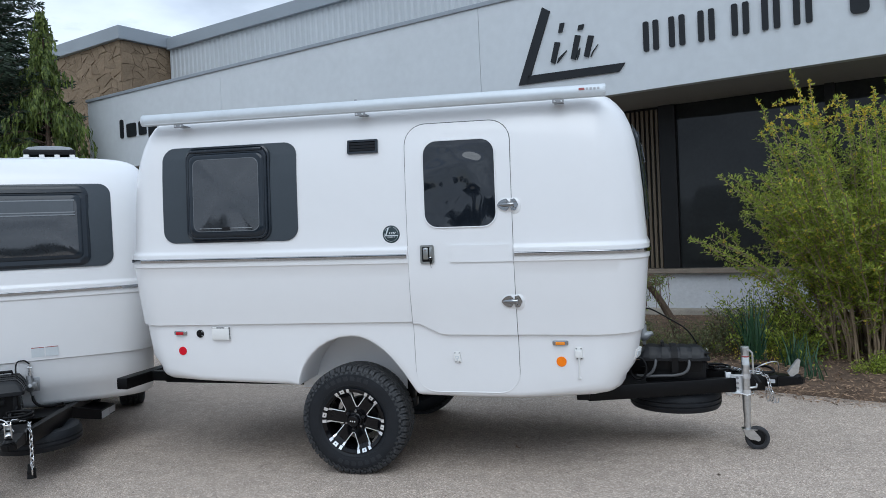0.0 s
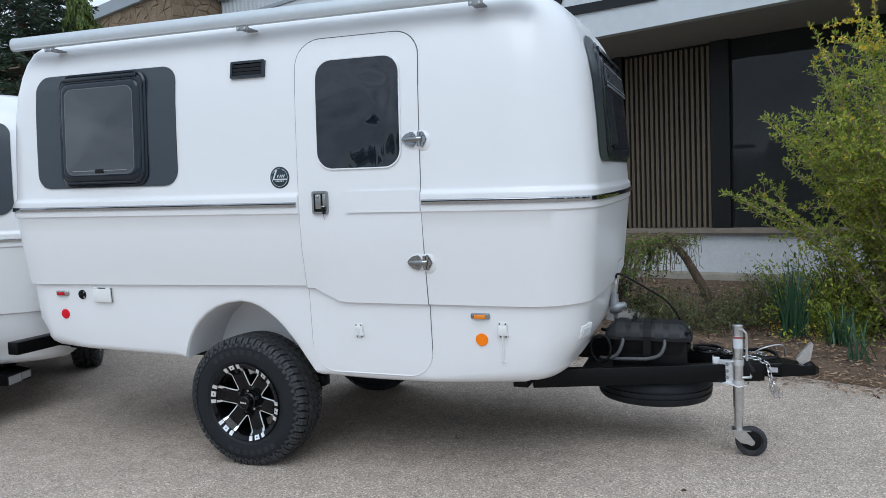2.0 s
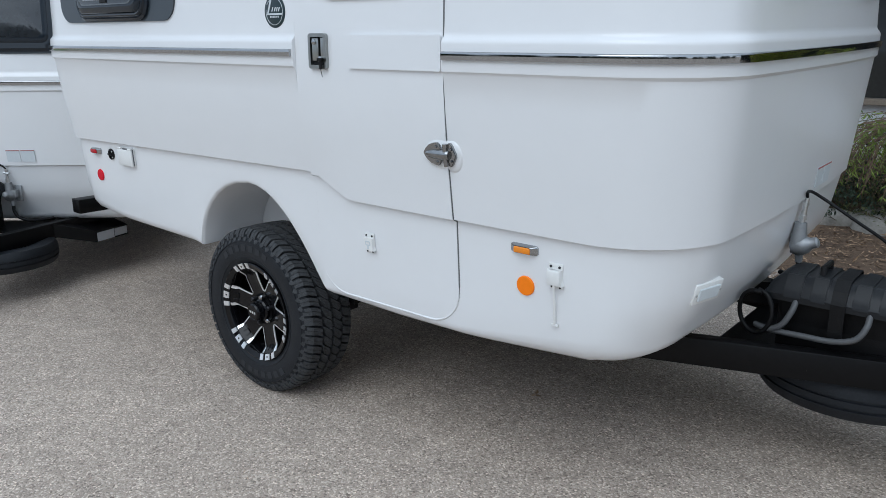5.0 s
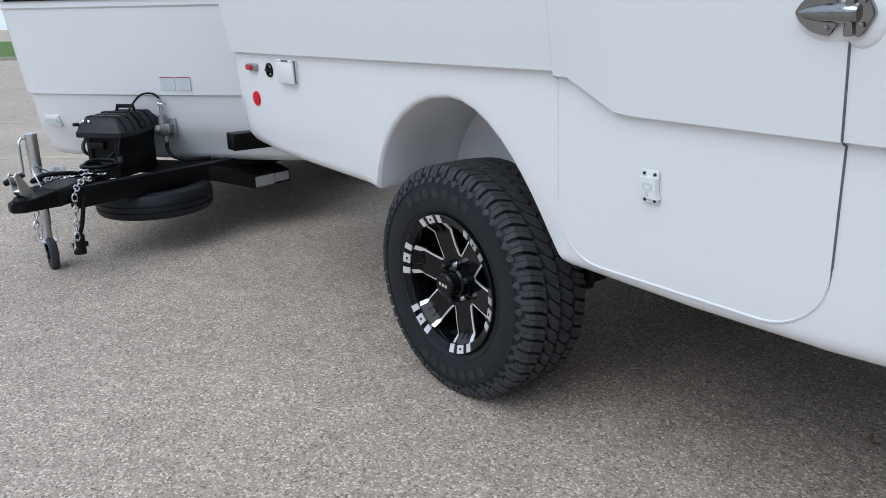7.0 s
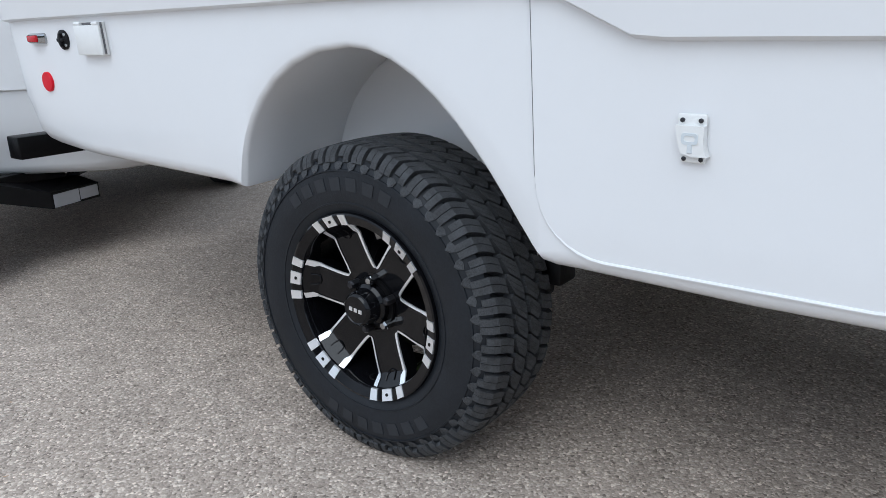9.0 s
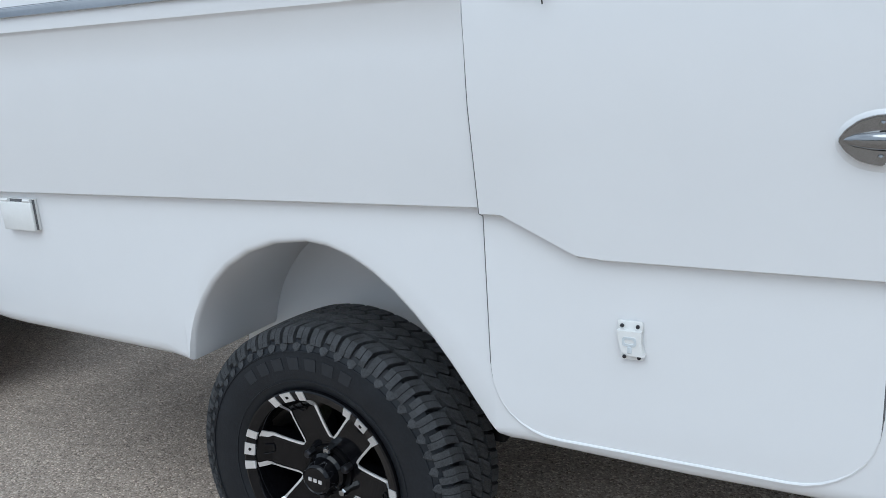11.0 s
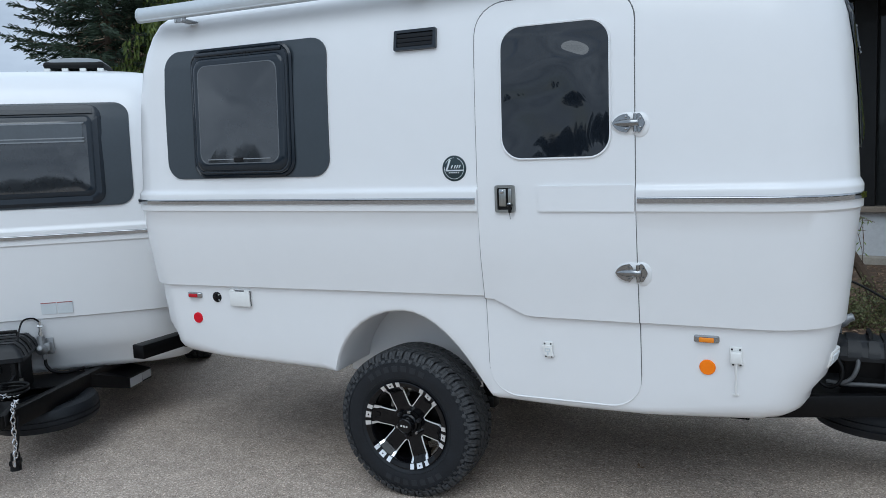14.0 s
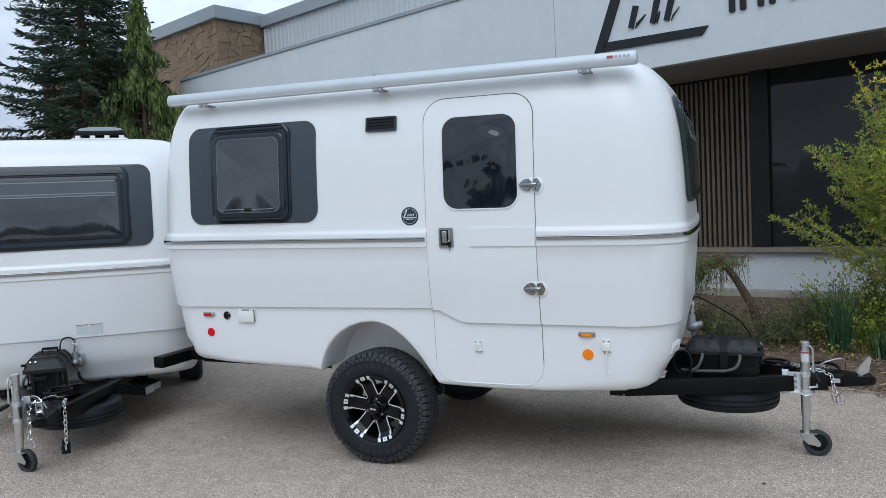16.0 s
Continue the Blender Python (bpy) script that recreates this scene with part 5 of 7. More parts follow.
def build_small_fittings(parent):
    # fridge vent in the side
    m = on_side(-1.250, 2.142, 0.0)
    bm = bmesh.new()
    f = lambda u, v, d: m @ Vector((u, v, 0.016 - d))
    ring_slab(bm, rounded(-0.102, 0.102, -0.045, 0.045, 0.006, 3), rounded(-0.088, 0.088, -0.032, 0.032, 0.004, 3), f, 0.018)
    vent = camper_part("side_vent", bm, WINDOW_FRAME, parent, "small black plastic louvre vent", smooth=30)
    bm = bmesh.new()
    box(bm, (-0.088, -0.032, 0.0), (0.088, 0.032, 0.004), m=m)
    camper_part("backing", bm, BLACK_PLASTIC, vent)
    for k in range(3):
        bm = bmesh.new()
        box(bm, (-0.087, -0.008, 0), (0.087, 0.008, 0.004), 0.001, m @ Matrix.Translation((0, -0.020 + 0.020 * k, 0.009)) @ Matrix.Rotation(radians(28), 4, "X"))
        camper_part("slat", bm, WINDOW_FRAME, vent)
    # round badge
    m = on_side(-1.078, 1.577, 0.0)
    bm = bmesh.new()
    lathe(bm, [(0.056, 0.0), (0.056, 0.002), (0.054, 0.003), (0.0, 0.003)], m, 40)
    badge = camper_part("badge", bm, BADGE_TEAL, parent, "round dark teal badge with pale strokes", smooth=30)
    bm = bmesh.new()
    f = lambda u, v, d: m @ Vector((u, v, 0.0042 - d))
    for a0, a1 in ((-20, 70), (88, 150), (172, 352)):
        pts = [radians(a0 + (a1 - a0) * k / 12) for k in range(13)]
        slab(bm, [(0.0465 * math.cos(a), 0.0465 * math.sin(a)) for a in pts] + [(0.0448 * math.cos(a), 0.0448 * math.sin(a)) for a in reversed(pts)], f, 0.001)
    slab(bm, [(-0.041, -0.011), (-0.034, -0.012), (-0.014, 0.037), (-0.022, 0.041)], f, 0.001)
    slab(bm, [(-0.037, -0.006), (0.046, -0.006), (0.042, -0.012), (-0.038, -0.012)], f, 0.001)
    for u in (-0.010, 0.004, 0.015, 0.026):
        slab(bm, [(u - 0.006, 0.0), (u - 0.001, 0.0), (u + 0.006, 0.014), (u + 0.001, 0.015)], f, 0.001)
    for u in (-0.024, -0.016, -0.008, 0.0, 0.008, 0.018):
        slab(bm, [(u, -0.021), (u + 0.005, -0.021), (u + 0.005, -0.015), (u, -0.015)], f, 0.001)
    camper_part("badge_mark", bm, PALE_PRINT_SHADE, badge)

    def marker(x, z, lens, label):
        mm = on_side(x, z, 0.0) @ Matrix.Scale(0.84, 4)
        bm = bmesh.new()
        low = [bm.verts.new(mm @ Vector((u, v, 0.0))) for u, v in rounded(-0.058, 0.058, -0.018, 0.018, 0.010, 4)]
        ridge = [bm.verts.new(mm @ Vector((u, v, 0.006))) for u, v in rounded(-0.057, 0.057, -0.017, 0.017, 0.009, 4)]
        top = [bm.verts.new(mm @ Vector((u, v, 0.020))) for u, v in rounded(-0.033, 0.033, -0.013, 0.013, 0.004, 4)]
        for a, b in ((low, ridge), (ridge, top)):
            for i in range(len(a)):
                bm.faces.new((a[i], a[(i + 1) % len(a)], b[(i + 1) % len(a)], b[i]))
        bm.faces.new(top)
        base = camper_part("marker_lamp", bm, CHROME, parent, label, smooth=25)
        bm = bmesh.new()
        box(bm, (-0.032, -0.0125, 0.018), (0.032, 0.0125, 0.0215), 0.001, mm)
        camper_part("lens_seal", bm, BLACK_PLASTIC, base)
        bm = bmesh.new()
        box(bm, (-0.034, -0.0115, 0.016), (0.034, 0.0115, 0.027), 0.004, mm)
        camper_part("lens", bm, lens, base, smooth=35)

    def reflector(x, z, r, mat, label):
        mm = on_side(x, z, 0.0)
        bm = bmesh.new()
        lathe(bm, [(r, 0.0), (r, 0.004), (r * 0.93, 0.007), (0.0, 0.008)], mm, 32)
        camper_part("reflector", bm, mat, parent, label, smooth=35)
    marker(-2.640, 0.936, RED_LENS, "red marker lamp in a chrome housing")
    marker(-0.047, 0.880, AMBER_LENS, "amber marker lamp in a chrome housing")
    reflector(-2.635, 0.812, 0.029, RED_REFLECTOR, "round red reflector")
    reflector(-0.045, 0.764, 0.031, AMBER_REFLECTOR, "round orange reflector")
    # water inlet
    m = on_side(-2.492, 0.932, 0.0)
    bm = bmesh.new()
    lathe(bm, [(0.027, 0.0), (0.027, 0.006), (0.020, 0.010), (0.0, 0.008)], m, 24)
    inlet = camper_part("inlet", bm, BLACK_PLASTIC, parent, "round black inlet cap", smooth=35)
    bm = bmesh.new()
    box(bm, (-0.005, -0.019, 0.006), (0.005, 0.019, 0.016), 0.003, m)
    box(bm, (-0.019, -0.005, 0.006), (0.019, 0.005, 0.015), 0.003, m)
    camper_part("grip", bm, BLACK_PLASTIC, inlet, smooth=35)
    for u, v in ((0.017, 0.014), (0.017, -0.014)):
        bm = bmesh.new()
        lathe(bm, [(0.0042, 0.006), (0.0042, 0.010), (0.0, 0.011)], m @ Matrix.Translation((u, v, 0)), 8)
        camper_part("screw", bm, STEEL, inlet)
    # service hatch
    m = on_side(-2.330, 0.936, 0.0)
    bm = bmesh.new()
    box(bm, (-0.064, -0.044, 0.0), (0.064, 0.042, 0.010), 0.003, m)
    hatch = camper_part("service_hatch", bm, WHITE_PLASTIC, parent, "white plastic service hatch with a hinged lid", smooth=35)
    # dark strip paints the shadow gap round the lid
    bm = bmesh.new()
    box(bm, (-0.066, -0.040, 0.010), (0.066, 0.041, 0.0122), m=m)
    camper_part("lid_seal", bm, GAP_SHADE, hatch, "dark strip painted as the shadow gap under the lid")
    bm = bmesh.new()
    box(bm, (-0.064, -0.043, 0.012), (0.062, 0.034, 0.021), 0.003, m)
    camper_part("lid", bm, WHITE_PLASTIC, hatch, smooth=35)
    for u in (-0.045, 0.045):
        bm = bmesh.new()
        tube(bm, [m @ Vector((u - 0.014, 0.038, 0.016)), m @ Vector((u + 0.014, 0.038, 0.016))], 0.005, 8)
        camper_part("lid_hinge", bm, WHITE_PLASTIC, hatch, smooth=40)
    bolt_catch("wall_catch", 0.062, 0.815, parent, hook=True)
    # corner lamps and sticker on the nose
    for sgn in (-1,):
        a = radians(74)
        p = Vector((0.15 + (lerp_table(NOSE, 0.775) - 0.15) * math.sin(a), MID_Y + sgn * (0.605 + 0.31 * math.cos(a)), 0.775))
        out = Vector((math.sin(a), sgn * math.cos(a), -0.25)).normalized()
        xx = Vector((0, 0, 1)).cross(out).normalized()
        up = out.cross(xx)
        mm = Matrix(((xx.x, up.x, out.x, p.x), (xx.y, up.y, out.y, p.y), (xx.z, up.z, out.z, p.z), (0, 0, 0, 1)))
        bm = bmesh.new()
        box(bm, (-0.062, -0.034, -0.02), (0.062, 0.034, 0.010), 0.006, mm)
        lamp = camper_part("corner_lamp", bm, WHITE_PLASTIC, parent, "white rectangular corner lamp", smooth=35)
        bm = bmesh.new()
        box(bm, (-0.046, -0.020, 0.009), (0.046, 0.020, 0.015), 0.003, mm)
        camper_part("lens", bm, PALE_PRINT_SHADE, lamp)
        for u in (-0.054, 0.054):
            bm = bmesh.new()
            lathe(bm, [(0.004, 0.008), (0.004, 0.012), (0.0, 0.0125)], mm @ Matrix.Translation((u, 0, 0)), 8)
            camper_part("screw", bm, STEEL, lamp)
    nose_at = lambda u, v, d: Vector((lerp_table(NOSE, v) + 0.024 - d, u, v))
    bm = bmesh.new()
    slab(bm, rounded(5.603, 5.688, 0.958, 1.030, 0.002, 1), nose_at, 0.002)
    slab(bm, rounded(5.696, 5.781, 0.958, 1.030, 0.002, 1), nose_at, 0.002)
    st = camper_part("notice_sticker", bm, PALE_PRINT_SHADE, parent, "pair of pale printed notice stickers")
    bm = bmesh.new()
    for y in (5.603, 5.696):
        slab(bm, rounded(y, y + 0.085, 1.0245, 1.030, 0.001, 1), lambda u, v, d: nose_at(u, v, d - 0.001), 0.0015)
    camper_part("sticker_heading", bm, RED_PRINT, st)


def chain(bm, pts, link=0.028, wire=0.0035, wide=0.011):
    """Links threaded along a path, every other one turned."""
    pts = [Vector(p) for p in pts]
    total = sum((b - a).length for a, b in zip(pts, pts[1:]))
    count = max(2, int(total / (link * 0.72)))

    def at(d):
        for a, b in zip(pts, pts[1:]):
            if d <= (b - a).length:
                return a + (b - a).normalized() * d, (b - a).normalized()
            d -= (b - a).length
        return pts[-1], (pts[-1] - pts[-2]).normalized()
    for i in range(count):
        p, d = at(total * (i + 0.5) / count)
        side = d.orthogonal().normalized()
        if i % 2:
            side = d.cross(side)
        tube(bm, [p + d * (math.cos(a) * link / 2) + side * (math.sin(a) * wide) for a in (0, 0.7, 1.3, 1.85, 2.45, math.pi, 3.84, 4.44, 4.99, 5.59)], wire, 5, closed=True)


def build_chassis(parent):
    # rails and rear bumper
    for sgn in (-1, 1):
        bm = bmesh.new()
        box(bm, (-3.05, MID_Y + sgn * 0.50 - 0.03, 0.505), (0.10, MID_Y + sgn * 0.50 + 0.03, 0.598), 0.004)
        camper_part("frame_rail", bm, FRAME_BLACK, parent)
        bm = bmesh.new()
        a, b = Vector((0.08, MID_Y + sgn * 0.431, 0.487)), Vector((1.26, MID_Y + sgn * 0.075, 0.487))
        d = (b - a).normalized()
        ang = math.atan2(d.y, d.x)
        box(bm, (0, -0.028, -0.054), ((b - a).length, 0.028, 0.044), 0.005, Matrix.Translation(a) @ Matrix.Rotation(ang, 4, "Z"))
        camper_part("tongue_rail", bm, FRAME_BLACK, parent, "black steel A-frame tongue rail", smooth=30)
    bm = bmesh.new()
    box(bm, (-3.25, MID_Y - 0.835, 0.510), (-3.165, MID_Y + 0.835, 0.592), 0.006)
    bumper = camper_part("rear_bumper", bm, FRAME_BLACK, parent, "black square-tube rear bumper", smooth=30)
    for sgn in (-1, 1):
        bm = bmesh.new()
        box(bm, (-3.168, MID_Y + sgn * 0.5 - 0.03, 0.515), (-2.8, MID_Y + sgn * 0.5 + 0.03, 0.588), 0.004)
        camper_part("bumper_arm", bm, FRAME_BLACK, bumper)
    bm = bmesh.new()
    tube(bm, [(AXLE_X, MID_Y - 0.8, HUB_Z), (AXLE_X, MID_Y + 0.8, HUB_Z)], 0.035, 12)
    camper_part("axle", bm, FRAME_BLACK, parent)
    for sgn in (-1, 1):
        bm = bmesh.new()
        box(bm, (-1.58, MID_Y + sgn * 0.66 - 0.03, 0.365), (-1.10, MID_Y + sgn * 0.66 + 0.03, 0.435), 0.01)
        camper_part("suspension_arm", bm, FRAME_BLACK, parent)
    bm = bmesh.new()
    box(bm, (-1.115, MID_Y - 0.71, 0.412), (-1.045, MID_Y - 0.64, 0.468), 0.006)
    box(bm, (-1.105, MID_Y - 0.70, 0.46), (-1.055, MID_Y - 0.65, 0.60), 0.004)
    camper_part("spring_hanger", bm, FRAME_BLACK, parent, "black spring hanger behind the wheel", smooth=30)
    # cross member with step plate
    bm = bmesh.new()
    box(bm, (0.02, MID_Y - 0.62, 0.455), (0.10, MID_Y + 0.62, 0.535), 0.004)
    camper_part("cross_member", bm, FRAME_BLACK, parent)
    bm = bmesh.new()
    box(bm, (0.30, MID_Y - 0.30, 0.455), (0.62, MID_Y + 0.26, 0.462), 0.001)
    camper_part("deck_plate", bm, FRAME_BLACK, parent, "black mesh deck plate on the tongue")
    # coupler
    bm = bmesh.new()
    box(bm, (1.10, MID_Y - 0.085, 0.455), (1.36, MID_Y + 0.085, 0.535), 0.008)
    plan = [(1.34, -0.085), (1.44, -0.055), (1.52, -0.042), (1.545, 0.0), (1.52, 0.042), (1.44, 0.055), (1.34, 0.085)]
    fall = lambda u: (u - 1.34) / 0.205
    up = [bm.verts.new((u, MID_Y + v, 0.533 - 0.026 * fall(u))) for u, v in plan]
    dn = [bm.verts.new((u, MID_Y + v, 0.456 + 0.012 * fall(u))) for u, v in plan]
    bm.faces.new(up)
    bm.faces.new(dn[::-1])
    for i in range(len(plan)):
        j = (i + 1) % len(plan)
        bm.faces.new((up[i], dn[i], dn[j], up[j]))
    bmesh.ops.bevel(bm, geom=[e for e in bm.edges if e.calc_length() > 0.03], offset=0.006, segments=2, affect="EDGES")
    coupler = camper_part("coupler", bm, FRAME_BLACK, parent, "black ball coupler with a grey latch lever", smooth=35)
    bm = bmesh.new()
    lathe(bm, [(0.030, 0.500), (0.034, 0.515), (0.022, 0.530), (0.0, 0.534)], Matrix.Translation((1.49, MID_Y, 0)), 20)
    camper_part("coupler_nose", bm, FRAME_BLACK, coupler, smooth=True)
    bm = bmesh.new()
    tilt = Matrix.Translation((1.44, MID_Y, 0.535)) @ Matrix.Rotation(radians(-48), 4, "Y")
    for v in (-0.020, 0.014):      # two cheeks, a bridge and a thumb tab
        slab(bm, [(-0.010, -0.026), (0.045, -0.040), (0.080, -0.018), (0.118, 0.004), (0.122, 0.018), (0.100, 0.022), (0.0, 0.012)], lambda u, w, d: tilt @ Vector((u, v + d, w)), 0.006)
    box(bm, (0.0, -0.016, 0.004), (0.112, 0.016, 0.012), 0.003, tilt)
    box(bm, (0.050, -0.016, -0.036), (0.060, 0.016, -0.004), 0.002, tilt)
    camper_part("latch_lever", bm, STEEL, coupler, "bright latch lever", smooth=35)
    bm = bmesh.new()
    slab(bm, rounded(1.285, 1.335, 0.482, 0.508, 0.003, 2), lambda u, v, d: Vector((u, MID_Y - 0.0885 + d, v)), 0.002)
    camper_part("plate_sticker", bm, GREY_PRINT, coupler)
    # jockey wheel jack, clamped to the door-side rail
    jx, jy = 1.135, 5.355
    bm = bmesh.new()
    tube(bm, [(jx, jy, 0.30), (jx, jy, 0.736)], 0.027, 16)
    jack = camper_part("jack", bm, STEEL, parent, "galvanised tongue jack with a castor wheel", smooth=35)
    bm = bmesh.new()
    tube(bm, [(jx, jy, 0.175), (jx, jy, 0.31)], 0.0225, 16)
    tube(bm, [(jx, jy, 0.165), (jx, jy, 0.185)], 0.034, 16)
    camper_part("inner_tube", bm, STEEL, jack, smooth=35)
    bm = bmesh.new()
    wrap = [(jx + 0.0276 * math.sin(radians(a)), jy - 0.0276 * math.cos(radians(a))) for a in range(-60, 61, 15)]
    for (xa, ya), (xb, yb) in zip(wrap, wrap[1:]):
        bm.faces.new([bm.verts.new(p) for p in ((xa, ya, 0.622), (xb, yb, 0.622), (xb, yb, 0.688), (xa, ya, 0.688))])
    label = camper_part("jack_sticker", bm, PALE_PRINT_SHADE, jack, "pale printed sticker with a red heading")
    bm = bmesh.new()
    for (xa, ya), (xb, yb) in zip(wrap, wrap[1:]):
        for z0, z1 in ((0.674, 0.685),):
            bm.faces.new([bm.verts.new((jx + (x - jx) * 1.012, jy + (y - jy) * 1.012, z)) for x, y, z in ((xa, ya, z0), (xb, yb, z0), (xb, yb, z1), (xa, ya, z1))])
    camper_part("sticker_heading", bm, RED_PRINT, label)
    bm = bmesh.new()
    lathe(bm, [(0.0285, 0.730), (0.0285, 0.743), (0.024, 0.747), (0.0, 0.748)], Matrix.Translation((jx, jy, 0)), 20)
    camper_part("top_cap", bm, STEEL, jack, smooth=35)
    bm = bmesh.new()
    tube(bm, [(jx + 0.004, jy - 0.022, 0.722), (jx + 0.026, jy - 0.034, 0.724), (jx + 0.040, jy - 0.036, 0.708), (jx + 0.042, jy - 0.036, 0.690), (jx + 0.042, jy - 0.038, 0.575), (jx + 0.046, jy - 0.042, 0.552)], 0.0065, 8)
    camper_part("crank", bm, STEEL, jack, "bright bent crank rod", smooth=35)
    bm = bmesh.new()
    tube(bm, [(jx + 0.044, jy - 0.036, 0.556), (jx + 0.058, jy - 0.085, 0.535), (jx + 0.070, jy - 0.125, 0.515)], [0.012, 0.016, 0.014], 12)
    camper_part("crank_grip", bm, BLACK_PLASTIC, jack, "black crank grip", smooth=35)
    bm = bmesh.new()
    # flange with bolt holes, arm to the tube, collar round it
    box(bm, (jx - 0.128, jy + 0.012, 0.405), (jx - 0.092, jy + 0.018, 0.565), 0.002)
    box(bm, (jx - 0.128, jy + 0.012, 0.405), (jx - 0.122, jy + 0.055, 0.565), 0.002)
    box(bm, (jx - 0.094, jy - 0.022, 0.425), (jx - 0.020, jy + 0.018, 0.430), 0.002)
    box(bm, (jx - 0.094, jy - 0.022, 0.548), (jx - 0.020, jy + 0.018, 0.553), 0.002)
    box(bm, (jx - 0.094, jy + 0.004, 0.425), (jx - 0.024, jy + 0.010, 0.553), 0.002)
    tube(bm, [(jx, jy, 0.418), (jx, jy, 0.450)], 0.0305, 18)
    tube(bm, [(jx, jy, 0.530), (jx, jy, 0.560)], 0.0305, 18)
    camper_part("jack_bracket", bm, BRACKET_ZINC, jack, "bright bolted clamp bracket", smooth=30)
    # dark discs stand in for the shade inside the bolt holes
    for z in (0.44, 0.48, 0.52):
        bm = bmesh.new()
        lathe(bm, [(0.007, 0.0), (0.007, 0.0015), (0.0, 0.0016)], Matrix.Translation((jx - 0.110, jy + 0.012, z)) @ Matrix.Rotation(radians(90), 4, "X"), 10)
        camper_part("bolt_hole", bm, DARK_VOID, jack)
    for z in (0.46, 0.495, 0.53):
        bm = bmesh.new()
        tube(bm, [(jx - 0.055, jy - 0.012, z), (jx - 0.055, jy + 0.006, z)], 0.009, 6)
        camper_part("bolt", bm, GREY_CAST, jack)
    bm = bmesh.new()
    tube(bm, [(jx - 0.035, jy - 0.02, 0.425), (jx, jy - 0.035, 0.415), (jx + 0.045, jy - 0.02, 0.43), (jx + 0.05, jy + 0.02, 0.435)], 0.004, 6)
    tube(bm, [(jx + 0.02, jy - 0.03, 0.47), (jx + 0.06, jy - 0.035, 0.475), (jx + 0.066, jy - 0.03, 0.50)], 0.007, 8)
    camper_part("locking_pin", bm, STEEL, jack, smooth=35)
    wx, wz = jx + 0.060, 0.123
    turned = Matrix.Translation((wx, jy, wz)) @ Matrix.Rotation(radians(90), 4, "X")
    bm = bmesh.new()
    lathe(bm, [(0.074, -0.017), (0.079, -0.012), (0.0805, 0.0), (0.079, 0.012), (0.074, 0.017), (0.060, 0.019), (0.056, 0.012), (0.050, 0.008), (0.050, -0.008), (0.056, -0.012), (0.060, -0.019)], turned, 40, closed=True)
    castor = camper_part("castor_wheel", bm, CASTOR_GREY, jack, "worn dark castor wheel", smooth=35)
    bm = bmesh.new()
    lathe(bm, [(0.051, -0.006), (0.022, -0.010), (0.020, -0.021), (0.0, -0.021)], turned, 24)
    lathe(bm, [(0.051, 0.006), (0.022, 0.010), (0.020, 0.021), (0.0, 0.021)], turned, 24)
    camper_part("castor_hub", bm, BLACK_PLASTIC, castor, smooth=35)
    bm = bmesh.new()
    blade = [(jx - 0.032, 0.184), (jx + 0.030, 0.184), (jx + 0.052, 0.160), (wx + 0.018, wz + 0.004), (wx + 0.014, wz - 0.012), (wx + 0.002, wz - 0.019), (wx - 0.016, wz - 0.012), (jx + 0.008, 0.116), (jx - 0.018, 0.140)]
    for s in (-1, 1):
        slab(bm, blade, lambda u, v, d: Vector((u, jy + s * (0.024 + d), v)), 0.004)
    slab(bm, [(jx - 0.036, -0.034), (jx + 0.056, -0.034), (jx + 0.072, 0.0), (jx + 0.056, 0.034), (jx - 0.036, 0.034)], lambda u, v, d: Vector((u, jy + v, 0.180 + d)), 0.006)
    tube(bm, [(wx, jy - 0.034, wz), (wx, jy + 0.034, wz)], 0.008, 8)
    camper_part("fork", bm, STEEL, jack, "pale zinc castor fork", smooth=30)
    # spare wheel lying under the tongue
    bm = bmesh.new()
    prof = [(r * 0.955, h * 1.06) for r, h in ((0.20, -0.055), (0.24, -0.068), (0.29, -0.072), (0.318, -0.066), (0.330, -0.052), (0.336, -0.030), (0.328, -0.028), (0.328, -0.022), (0.337, -0.02), (0.337, 0.0), (0.329, 0.002), (0.329, 0.008), (0.336, 0.010), (0.333, 0.035), (0.318, 0.058), (0.28, 0.068), (0.22, 0.060), (0.20, 0.05))]
    lathe(bm, prof, Matrix.Translation((0.685, MID_Y + 0.10, 0.352)), 72, closed=True)
    spare = camper_part("spare_tyre", bm, RUBBER, parent, "spare tyre slung flat under the tongue", smooth=30)
    bm = bmesh.new()
    lathe(bm, [(0.188, -0.03), (0.15, -0.045), (0.06, -0.03), (0.0, -0.03)], Matrix.Translation((0.685, MID_Y + 0.10, 0.352)), 40)
    camper_part("spare_rim", bm, STEEL, spare, smooth=35)
    # battery box: tapering tub, stepped lid with cut corners, handle and clasps
    bx0, bx1, by0, by1 = 0.445, 0.900, MID_Y - 0.215, MID_Y + 0.030

    def stack(bm, layers):
        rings = [[bm.verts.new((u, v, z)) for u, v in rounded(bx0 + d, bx1 - d, by0 + d, by1 - d, 0.022, 3)] for d, z in layers]
        for a, b in zip(rings, rings[1:]):
            for i in range(len(a)):
                bm.faces.new((a[i], a[(i + 1) % len(a)], b[(i + 1) % len(a)], b[i]))
        bm.faces.new(rings[-1])
        bm.faces.new(rings[0][::-1])
    bm = bmesh.new()
    stack(bm, [(0.052, 0.464), (0.026, 0.657)])
    for y in (by0 + 0.05, by1 - 0.05):
        box(bm, (bx0 + 0.036, y - 0.012, 0.47), (bx1 - 0.022, y + 0.012, 0.654), 0.004)
    bbox = camper_part("battery_box", bm, BLACK_PLASTIC, parent, "black plastic battery box with a strapped lid", smooth=30)
    bm = bmesh.new()
